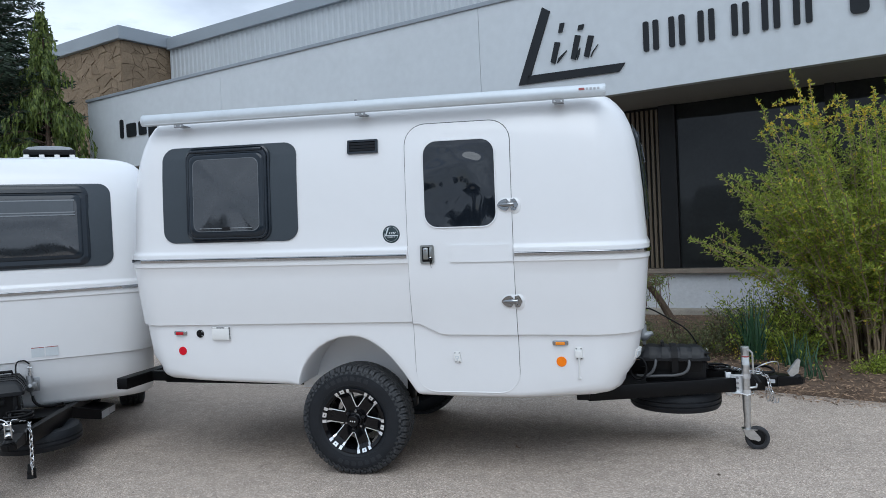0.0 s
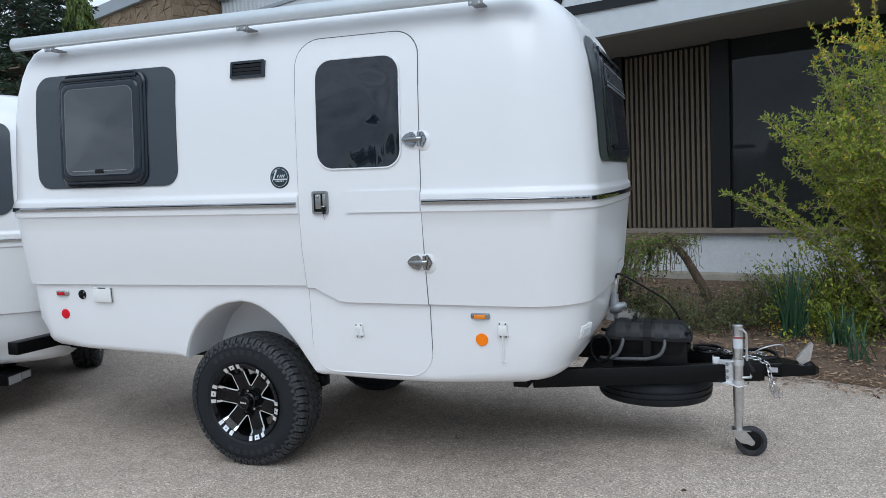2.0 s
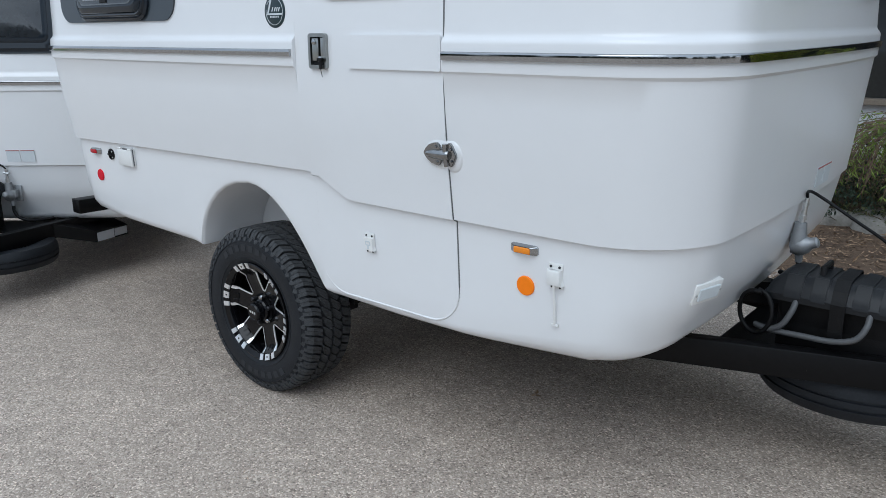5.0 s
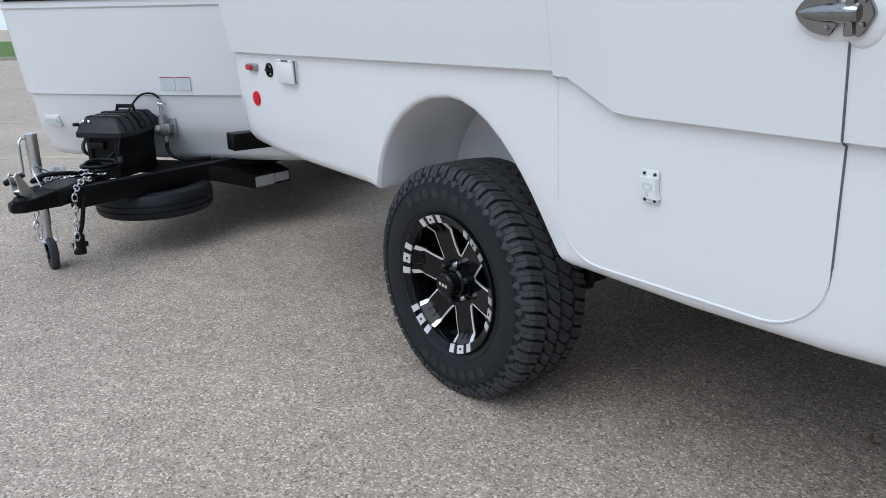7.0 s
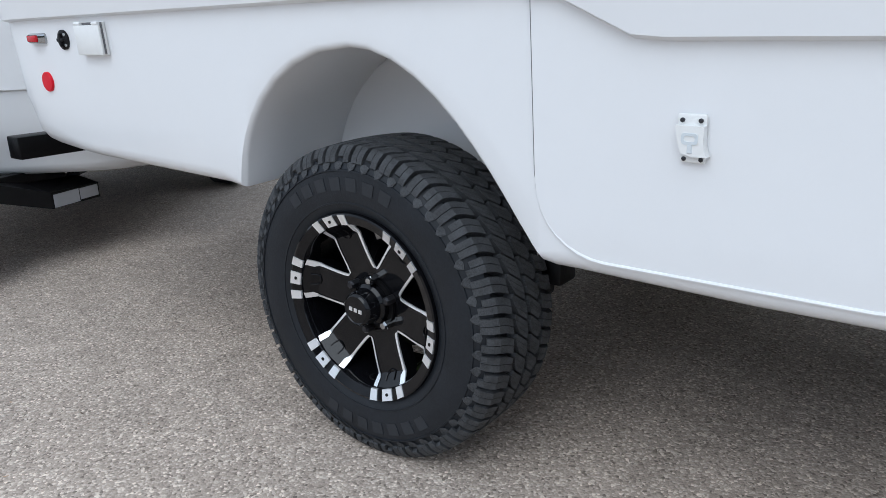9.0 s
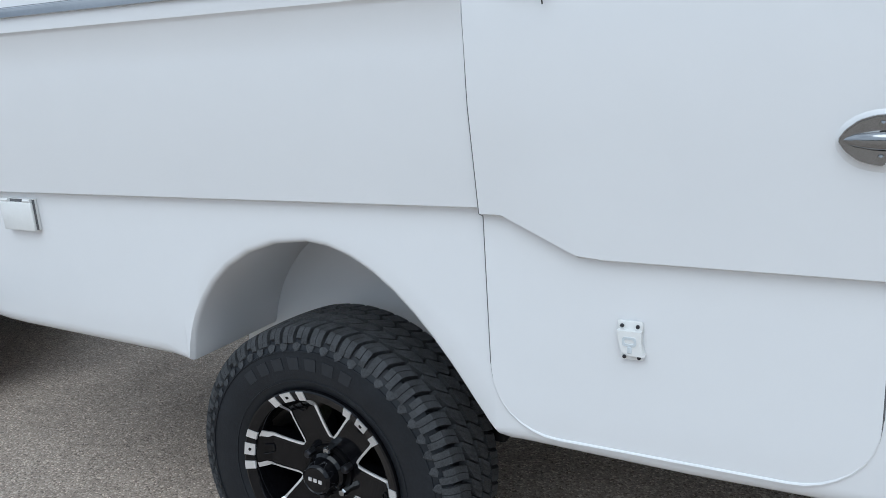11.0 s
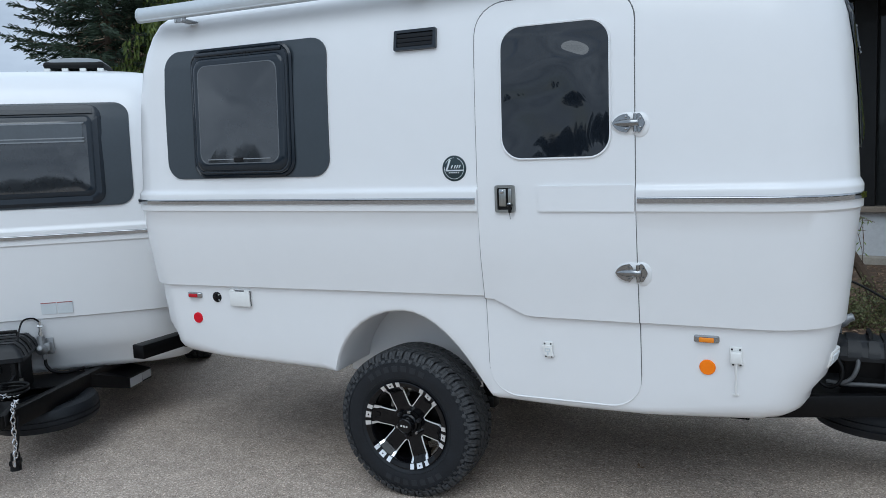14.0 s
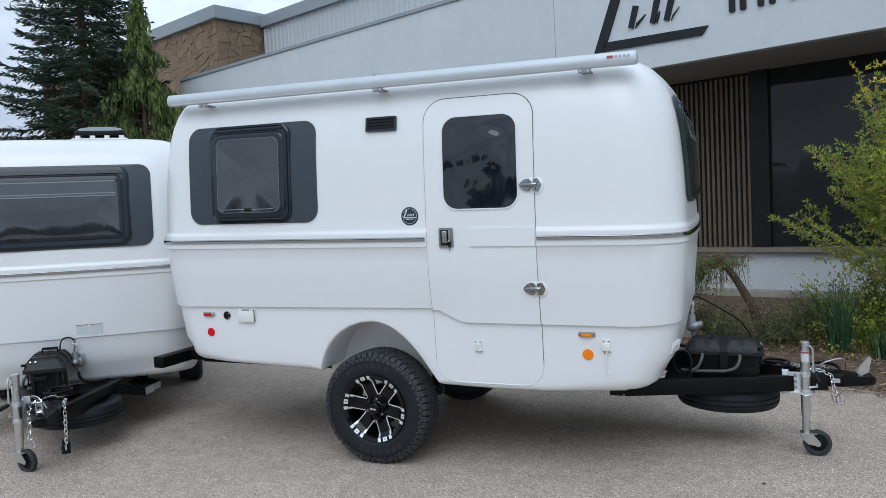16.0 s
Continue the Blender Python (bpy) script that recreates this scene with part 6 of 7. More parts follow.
    stack(bm, [(0.006, 0.648), (-0.006, 0.651), (-0.006, 0.672), (0.0, 0.678), (0.010, 0.704), (0.040, 0.732), (0.052, 0.735)])
    camper_part("lid", bm, LID_SHEEN_PLASTIC, bbox, smooth=30)
    for x, half in ((bx0 + 0.085, 0.030), (bx0 + 0.165, 0.026), (bx1 - 0.165, 0.026), (bx1 - 0.085, 0.030)):
        bm = bmesh.new()
        rib = [(by0 - 0.008, 0.662), (by0 - 0.005, 0.680), (by0 + 0.008, 0.708), (by0 + 0.038, 0.740), (by1 - 0.038, 0.740), (by1 - 0.008, 0.708), (by1 + 0.005, 0.680), (by1 + 0.008, 0.662)]
        slab(bm, rib, lambda u, v, d: Vector((x - half + d, u, v)), 2 * half)
        bmesh.ops.bevel(bm, geom=bm.edges[:], offset=0.004, segments=2, affect="EDGES")
        camper_part("lid_rib", bm, LID_SHEEN_PLASTIC, bbox, smooth=30)
    bm = bmesh.new()
    xm = (bx0 + bx1) / 2
    band = [(by0 - 0.010, 0.55), (by0 - 0.013, 0.672), (by0 - 0.008, 0.684), (by0 + 0.007, 0.713), (by0 + 0.040, 0.745), (by1 - 0.040, 0.745), (by1 - 0.007, 0.713), (by1 + 0.010, 0.675)]
    slab(bm, band + [(y + (0.004 if y < MID_Y - 0.1 else -0.004), z - 0.004) for y, z in reversed(band)], lambda u, v, d: Vector((xm - 0.022 + d, u, v)), 0.044)
    camper_part("strap", bm, BLACK_PLASTIC, bbox, "black webbing strap over the lid")
    bm = bmesh.new()
    tube(bm, [(0.60, by0 + 0.075, 0.732), (0.60, by0 + 0.08, 0.763), (0.60, by0 + 0.17, 0.763), (0.60, by0 + 0.175, 0.732)], 0.010, 8)
    camper_part("lid_handle", bm, BLACK_PLASTIC, bbox, smooth=40)
    bm = bmesh.new()
    box(bm, (bx1 - 0.030, by0 + 0.05, 0.600), (bx1 - 0.004, by0 + 0.14, 0.630), 0.004)
    camper_part("grip_ledge", bm, BLACK_PLASTIC, bbox, smooth=30)
    for y in (by0 + 0.045, by0 + 0.075):
        bm = bmesh.new()
        lathe(bm, [(0.006, 0.0), (0.006, 0.004), (0.0, 0.005)], Matrix.Translation((bx1 - 0.010, y, 0.720)) @ Matrix.Rotation(radians(60), 4, "Y"), 10)
        camper_part("terminal_stud", bm, STEEL, bbox)
    bm = bmesh.new()
    box(bm, (bx1 - 0.03, by0 - 0.012, 0.698), (bx1 + 0.0, by0 + 0.012, 0.712), 0.003)
    camper_part("side_clasp", bm, BLACK_PLASTIC, bbox)
    # cables and hose
    def cable(name, pts, r, mat, label=""):
        bm = bmesh.new()
        smooth_pts = []
        P = [Vector(p) for p in pts]
        for i in range(len(P) - 1):
            p0, p1, p2, p3 = P[max(0, i - 1)], P[i], P[i + 1], P[min(len(P) - 1, i + 2)]
            for k in range(6):
                t = k / 6
                smooth_pts.append(0.5 * ((2 * p1) + (p2 - p0) * t + (2 * p0 - 5 * p1 + 4 * p2 - p3) * t * t + (3 * p1 - p0 - 3 * p2 + p3) * t ** 3))
        smooth_pts.append(P[-1])
        tube(bm, smooth_pts, r, 8)
        return camper_part(name, bm, mat, parent, label, smooth=60)
    y0 = MID_Y + 0.065
    hose = cable("gas_hose", [(0.495, y0, 0.835), (0.505, y0 - 0.03, 0.862), (0.55, y0 - 0.075, 0.858), (0.66, y0 - 0.075, 0.795), (0.77, y0 - 0.050, 0.72), (0.835, y0 - 0.035, 0.63), (0.842, y0 - 0.03, 0.585)], 0.0055, BLACK_PLASTIC, "black gas hose looping over the battery box")
    bm = bmesh.new()
    tube(bm, [(0.842, y0 - 0.03, 0.585), (0.843, y0 - 0.03, 0.555)], 0.011, 8)
    camper_part("brass_fitting", bm, SATIN, hose, smooth=30)
    bm = bmesh.new()
    tube(bm, [(0.843, y0 - 0.03, 0.556), (0.844, y0 - 0.03, 0.53)], 0.019, 10)
    camper_part("connector", bm, BLACK_PLASTIC, hose, smooth=30)
    cable("gas_hose", [(0.487, y0 + 0.012, 0.60), (0.495, y0 + 0.016, 0.565), (0.50, y0 + 0.05, 0.525), (0.47, y0 + 0.12, 0.502), (0.38, y0 + 0.20, 0.498)], 0.010, BLACK_PLASTIC, "black gas hose")
    cable("wiring_cable", [(0.545, by0 + 0.005, 0.660), (0.540, by0 - 0.022, 0.625), (0.515, by0 - 0.030, 0.575), (0.470, by0 - 0.022, 0.548), (0.42, by0 + 0.01, 0.545)], 0.010, CONDUIT, "grey corrugated cable conduit beside the battery box")
    cable("wiring_cable", [(0.765, by0 + 0.005, 0.660), (0.762, by0 - 0.022, 0.620), (0.735, by0 - 0.034, 0.578), (0.67, by0 - 0.034, 0.557), (0.58, by0 - 0.030, 0.552), (0.49, by0 - 0.020, 0.546), (0.44, by0, 0.545)], 0.010, CONDUIT, "grey corrugated cable conduit beside the battery box")
    cable("wiring_cable", [(0.84, MID_Y, 0.60), (0.92, MID_Y - 0.02, 0.56), (1.0, MID_Y - 0.03, 0.585), (1.08, MID_Y - 0.02, 0.55), (1.2, MID_Y + 0.03, 0.575), (1.30, MID_Y - 0.02, 0.585), (1.33, MID_Y - 0.07, 0.56), (1.25, MID_Y - 0.09, 0.55)], 0.010, FRAME_BLACK, "black cable coiled on the tongue")
    loop_pts = [(0.425 + 0.055 * math.sin(a * 0.6), by0 - 0.02 + 0.01 * math.cos(a * 0.9), 0.60 + 0.075 * math.cos(a * 0.6)) for a in range(12)]
    cable("cable_loop", loop_pts, 0.008, BLACK_PLASTIC, "black cable looped beside the battery box")
    turns = [(0.985 + 0.075 * math.cos(a * 0.7), MID_Y + 0.02 + 0.085 * math.sin(a * 0.7), 0.552 + 0.0022 * a) for a in range(16)]
    cable("coiled_cable", turns, 0.009, FRAME_BLACK, "black cable coiled on the tongue")
    cable("breakaway_wire", [(1.18, MID_Y - 0.05, 0.55), (1.26, MID_Y - 0.09, 0.61), (1.36, MID_Y - 0.03, 0.62), (1.38, MID_Y + 0.02, 0.55)], 0.004, STEEL)
    plug_cable = cable("plug_cable", [(1.20, MID_Y + 0.09, 0.52), (1.24, MID_Y + 0.11, 0.46), (1.27, MID_Y + 0.11, 0.36), (1.29, MID_Y + 0.10, 0.30)], 0.010, BLACK_PLASTIC, "black cable with a hanging plug")
    bm = bmesh.new()
    tube(bm, [(1.29, MID_Y + 0.10, 0.31), (1.30, MID_Y + 0.10, 0.22)], [0.022, 0.028], 12)
    box(bm, (1.265, MID_Y + 0.075, 0.25), (1.325, MID_Y + 0.125, 0.275), 0.005)
    camper_part("plug", bm, BLACK_PLASTIC, plug_cable, smooth=35)
    # gas regulator on the nose: back plate, cast body with a domed bonnet, fittings
    bm = bmesh.new()
    box(bm, (0.452, y0 + 0.018, 0.625), (0.460, y0 + 0.060, 0.725), 0.002)
    lathe(bm, [(0.0, -0.030), (0.026, -0.028), (0.034, -0.012), (0.035, 0.006), (0.031, 0.022), (0.024, 0.034), (0.020, 0.040), (0.019, 0.058), (0.013, 0.064), (0.0, 0.065)], Matrix.Translation((0.488, y0, 0.662)) @ Matrix.Rotation(radians(70), 4, "Y"), 24)
    tube(bm, [(0.482, y0 - 0.004, 0.66), (0.484, y0 - 0.004, 0.745)], [0.030, 0.021], 14)
    tube(bm, [(0.486, y0 + 0.006, 0.655), (0.487, y0 + 0.010, 0.60)], [0.016, 0.012], 10)
    box(bm, (0.455, y0 - 0.012, 0.652), (0.50, y0 + 0.045, 0.700), 0.006)
    reg = camper_part("gas_regulator", bm, GREY_CAST, parent, "grey cast gas regulator", smooth=35)
    bm = bmesh.new()
    tube(bm, [(0.486, y0, 0.742), (0.490, y0, 0.785)], 0.010, 8)
    tube(bm, [(0.488, y0, 0.757), (0.489, y0, 0.772)], 0.014, 6)
    tube(bm, [(0.491, y0, 0.785), (0.495, y0 + 0.002, 0.835)], 0.008, 8)
    tube(bm, [(0.493, y0 - 0.014, 0.812), (0.493, y0 + 0.016, 0.806)], 0.009, 6)
    camper_part("inlet_fitting", bm, STEEL, reg, "bright pipe fitting", smooth=30)
    # outrigger under the nose with a paper label on its end
    bm = bmesh.new()
    o = [(0.53, 5.83, 0.575, 0.49), (0.385, 6.045, 0.487, 0.415), (0.150, 6.150, 0.480, 0.412), (0.02, 5.98, 0.50, 0.42), (0.25, 5.75, 0.56, 0.47)]
    top = [bm.verts.new((x, y, z1)) for x, y, z1, z0 in o]
    low = [bm.verts.new((x, y, z0)) for x, y, z1, z0 in o]
    bm.faces.new(top)
    bm.faces.new(low[::-1])
    for i in range(len(o)):
        j = (i + 1) % len(o)
        bm.faces.new((top[i], low[i], low[j], top[j]))
    rig = camper_part("outrigger", bm, FRAME_BLACK, parent, "black steel outrigger with a pale paper label")
    bm = bmesh.new()
    e0, e1 = Vector((0.378, 6.050, 0)), Vector((0.160, 6.1475, 0))
    nrm = Vector((-(e1 - e0).y, (e1 - e0).x, 0)).normalized() * -0.0015
    if nrm.y < 0:
        nrm = -nrm
    for a0, a1, z0, z1 in ((0.0, 0.56, 0.418, 0.476), (0.58, 1.0, 0.424, 0.474)):
        lo, hi = e0.lerp(e1, a0), e0.lerp(e1, a1)
        slab(bm, [(0, z0), (1, z0), (1, z1), (0, z1)], lambda u, v, d: lo.lerp(hi, u) + nrm * (1.6 - d / 0.0015) + Vector((0, 0, v)), 0.0015)
    camper_part("paper_label", bm, GREY_PRINT, rig, "pale printed paper label")
    # safety chains
    for sgn in (-1, 1):
        y = MID_Y + sgn * 0.095
        bm = bmesh.new()
        chain(bm, ([(1.00, MID_Y + 0.06, 0.552), (1.06, MID_Y + 0.03, 0.566), (1.12, MID_Y - 0.04, 0.562)] if sgn < 0 else []) + [(1.15, y, 0.552), (1.19, y, 0.562), (1.24, y, 0.552), (1.285, y + sgn * 0.01, 0.53), (1.30, y + sgn * 0.012, 0.44), (1.315, y + sgn * 0.012, 0.38 if sgn > 0 else 0.41)])
        camper_part("safety_chain", bm, CHAIN_ZINC, parent, "zinc safety chain hanging from the coupler", smooth=60)
        bm = bmesh.new()
        z = 0.38 if sgn > 0 else 0.41
        for k in (0, 1):
            q = 1.305 + 0.022 * k
            tube(bm, [(q, y + 0.012, z), (q + 0.006, y + 0.012, z - 0.05), (q + 0.014, y + 0.012, z - 0.068), (q + 0.026, y + 0.012, z - 0.06), (q + 0.03, y + 0.012, z - 0.03)], 0.004, 6)
        camper_part("chain_hook", bm, CHAIN_ZINC, parent, "open S-hook", smooth=60)


def build_roof_vent(parent):
    x, y, z = -0.44, MID_Y + 0.245, 2.452
    bm = bmesh.new()
    box(bm, (x - 0.225, y - 0.225, z), (x + 0.225, y + 0.225, z + 0.045), 0.02)
    vent = camper_part("roof_vent", bm, WHITE_PLASTIC, parent, "white roof vent with a smoked lid", smooth=35)
    bm = bmesh.new()
    box(bm, (x - 0.195, y - 0.195, z + 0.065), (x + 0.195, y + 0.195, z + 0.115), 0.022)
    camper_part("lid", bm, BLACK_PLASTIC, vent, "smoked dark lid", smooth=35)
    for k in range(4):
        for j in range(4):
            if k in (0, 3) or j in (0, 3):
                px, py = x - 0.17 + 0.113 * k, y - 0.17 + 0.113 * j
                bm = bmesh.new()
                box(bm, (px - 0.02, py - 0.02, z + 0.045), (px + 0.02, py + 0.02, z + 0.068), 0.003)
                camper_part("clip", bm, WHITE_PLASTIC, vent, "white lid clip")
    bm = bmesh.new()
    rings = [[bm.verts.new((x + u, y + v, z + h)) for u, v in rounded(-s, s, -s, s, 0.05, 4)] for s, h in ((0.19, 0.108), (0.16, 0.134), (0.10, 0.148), (0.04, 0.152))]
    for a, b in zip(rings, rings[1:]):
        for i in range(len(a)):
            bm.faces.new((a[i], a[(i + 1) % len(a)], b[(i + 1) % len(a)], b[i]))
    bm.faces.new(rings[-1])
    camper_part("dome", bm, GREY_CAST, vent, smooth=True)


def build_awning(parent):
    """Rolled awning in its case along the roof edge."""
    x0, x1, y, z = -2.80, 0.272, MID_Y - 0.985, 2.394
    sect = [(-0.040, -0.030), (-0.050, -0.008), (-0.048, 0.018), (-0.034, 0.038), (-0.010, 0.044), (0.020, 0.040), (0.045, 0.026), (0.048, -0.004), (0.030, -0.016), (-0.004, -0.022), (-0.022, -0.036)]
    bm = bmesh.new()
    a = [bm.verts.new((x0, y + u, z + v)) for u, v in sect]
    b = [bm.verts.new((x1, y + u, z + v)) for u, v in sect]
    n = len(sect)
    for i in range(n):
        bm.faces.new((a[i], a[(i + 1) % n], b[(i + 1) % n], b[i]))
    bm.faces.new(a)
    bm.faces.new(b[::-1])
    case = camper_part("awning_case", bm, ALUMINIUM, parent, "long silver awning case along the roof edge", smooth=35)
    bm = bmesh.new()
    tube(bm, [(x0 + 0.01, y - 0.034, z - 0.026), (x1 - 0.01, y - 0.030, z - 0.026)], 0.010, 10)
    camper_part("lead_rail", bm, ALUMINIUM, case, smooth=60)
    for x in (x0, x1):
        bm = bmesh.new()
        s = 1 if x == x1 else -1
        slab(bm, [(u * 1.03, v * 1.03) for u, v in sect], lambda u, v, d: Vector((x + s * (0.014 - d), y + u, z + v)), 0.018)
        bmesh.ops.bevel(bm, geom=bm.edges[:], offset=0.004, segments=2, affect="EDGES")
        camper_part("end_cap", bm, ALUMINIUM, case)
    for x in (-2.535, -1.247, 0.005):
        bm = bmesh.new()
        box(bm, (x - 0.030, y - 0.030, z - 0.050), (x + 0.030, y + 0.07, z - 0.041), 0.003)
        box(bm, (x - 0.034, y - 0.036, z - 0.058), (x + 0.034, y - 0.024, z - 0.034), 0.003)
        br = camper_part("bracket", bm, GREY_CAST, case, "grey metal awning bracket")
        for u in (-0.02, 0.02):
            bm = bmesh.new()
            tube(bm, [(x + u, y - 0.042, z - 0.047), (x + u, y - 0.024, z - 0.047)], 0.006, 8)
            camper_part("bolt", bm, STEEL, br)
    bm = bmesh.new()
    slab(bm, rounded(0.13, 0.165, z + 0.006, z + 0.02, 0.002, 1), lambda u, v, d: Vector((u, y - 0.0515 + d, v)), 0.003)
    camper_part("case_mark", bm, RED_PRINT, case)
    bm = bmesh.new()
    for k in range(4):
        slab(bm, rounded(0.172 + 0.022 * k, 0.186 + 0.022 * k, z + 0.006, z + 0.02, 0.002, 1), lambda u, v, d: Vector((u, y - 0.0515 + d, v)), 0.003)
    camper_part("case_mark", bm, GREY_PRINT, case)
    bm = bmesh.new()
    lathe(bm, [(0.012, 0.0), (0.010, 0.010), (0.0, 0.012)], Matrix.Translation((-1.28, y, z + 0.043)), 10)
    camper_part("case_screw", bm, GREY_CAST, case)


def build_camper():
    root = new("camper_trailer")
    build_shell(root)
    build_door(root)
    build_window(root)
    build_nose_window(root)
    build_belt(root)
    build_wheel(root, -1, True)
    build_wheel(root, 1, False)
    build_small_fittings(root)
    build_chassis(root)
    return root


camper = build_camper()
camper.matrix_basis = pose(BASE.x, BASE.y, 0)
tagged(camper, "white fibreglass camper trailer with chrome belt and slate window panels", "camper trailer", "camper trailers")
COUPLER = Vector((1.519, 5.52, 0)) - BASE
DROP = 0.135     # the second trailer stands lower, on smaller wheels
second = copy_thing(camper, pose(-3.33, 3.755, -DROP, 0, 0, -52) @ Matrix.Translation(-COUPLER))
for ob in second.children_recursive:
    kind = ob.name.split(".")[0]
    if kind == "wheel":
        y = sum((v.co.y for v in ob.data.vertices), 0.0) / len(ob.data.vertices)
        ob.matrix_basis = Matrix.Translation((0, y, DROP + 0.90 * TYRE_R)) @ Matrix.Scale(0.90, 4) @ Matrix.Translation((0, -y, -HUB_Z))
    elif kind == "inner_tube":
        ob.matrix_basis = Matrix.Translation((0, 0, 0.045))
    elif kind in ("castor_wheel", "castor_hub", "fork"):
        pin = Vector((1.135, 5.355, 0)) - BASE      # its castor has swung round
        ob.matrix_basis = Matrix.Translation(pin + Vector((0, 0, 0.045))) @ Matrix.Rotation(radians(50), 4, "Z") @ Matrix.Translation(-pin)
    elif kind == "jack":
        ob.matrix_basis = Matrix.Translation((0.013, -0.037, 0.08))
    elif kind == "spare_tyre":
        mid = Vector((0.685, 5.62, 0.352)) - BASE
        ob.matrix_basis = Matrix.Translation(mid + Vector((0, 0, 0.075))) @ Matrix.Scale(0.92, 4) @ Matrix.Translation(-mid)
    elif kind == "battery_box":
        foot = Vector((0.49, 5.43, 0.464)) - BASE      # a shorter, taller box
        ob.matrix_basis = Matrix.Translation(foot + Vector((0, 0, 0.08))) @ Matrix.Diagonal((0.80, 1.08, 1.16, 1)) @ Matrix.Translation(-foot)
    elif kind == "safety_chain":
        ob.matrix_basis = Matrix.Translation((0, 0, 0.63)) @ Matrix.Diagonal((1, 1, 1.4, 1)) @ Matrix.Translation((0, 0, -0.55))
    elif kind == "chain_hook":
        ob.matrix_basis = Matrix.Translation((0, 0, 0.02))
    elif kind in ("tongue_rail", "cross_member", "deck_plate", "coupler", "gas_hose", "gas_regulator", "wiring_cable", "breakaway_wire", "coiled_cable", "cable_loop", "plug_cable"):
        ob.matrix_basis = Matrix.Translation((0, 0, 0.08))      # its tongue rides a little higher
        if kind == "tongue_rail":
            hitch = Vector((2.9, 0, 0.45))
            ob.matrix_basis = Matrix.Translation((0, 0, 0.08)) @ Matrix.Translation(hitch) @ Matrix.Rotation(radians(-2.2), 4, "Y") @ Matrix.Translation(-hitch)
# only the second trailer's plug hangs down
for ob in [o for o in camper.children_recursive if o.name.split(".")[0] in ("plug", "plug_cable")]:
    bpy.data.objects.remove(ob)
LEAN = 0.027
for ob in camper.children:
    kind = ob.name.split(".")[0]
    if kind in ("shell", "floor_pan", "window_surround", "belt_strip", "corner_lamp", "notice_sticker"):
        for piece in (ob, *ob.children_recursive):
            piece.data = piece.data.copy()
            for v in piece.data.vertices:
                v.co.z += LEAN * max(0.0, v.co.y + 0.98)
    elif kind == "tongue_rail":
        hitch = Vector((1.13, 0, 0.487)) - BASE      # the tongue rises a little towards the jack
        hitch.y = 0
        ob.matrix_basis = Matrix.Translation(hitch) @ Matrix.Rotation(radians(-1.2), 4, "Y") @ Matrix.Translation(-hitch)
    elif kind in ("gas_regulator", "gas_hose"):
        ob.matrix_basis = Matrix.Translation((-0.005, -0.06, 0.13))
tagged(second, "white fibreglass camper trailer parked at an angle behind the other", "camper trailer", "camper trailers")
build_awning(camper)
build_roof_vent(second)


# ---------------------------------------------------------------- planting
class Leaves:
    """Collects many small leaves and makes one mesh of them."""

    def __init__(self):
        self.v, self.f = [], []

    def add(self, p, along, side, length, width):
        n = along.cross(side) * (width * 0.22)
        i = len(self.v)
        mid = p + along * (length * 0.45)
        self.v += [p, mid + side * (width * 0.5) + n, p + along * length, mid - side * (width * 0.5) + n]
        self.f += [(i, i + 1, i + 2), (i, i + 2, i + 3)]

    def done(self, name, mat, parent, label=""):
        me = bpy.data.meshes.new(name)
        me.from_pydata([tuple(p) for p in self.v], [], self.f)
        me.materials.append(mat)
        ob = new(name, me)
        ob.parent = parent
        if label:
            ob["label"] = label
        return ob


def any_way(rng, up=0.0):
    d = Vector((rng.gauss(0, 1), rng.gauss(0, 1), rng.gauss(0, 1)))
    d.normalize()
    d.z += up
    return d.normalized()


def plant_root(name, at, label, category, group=""):
    ob = new(name)
    ob.matrix_basis = at
    return tagged(ob, label, category, group)


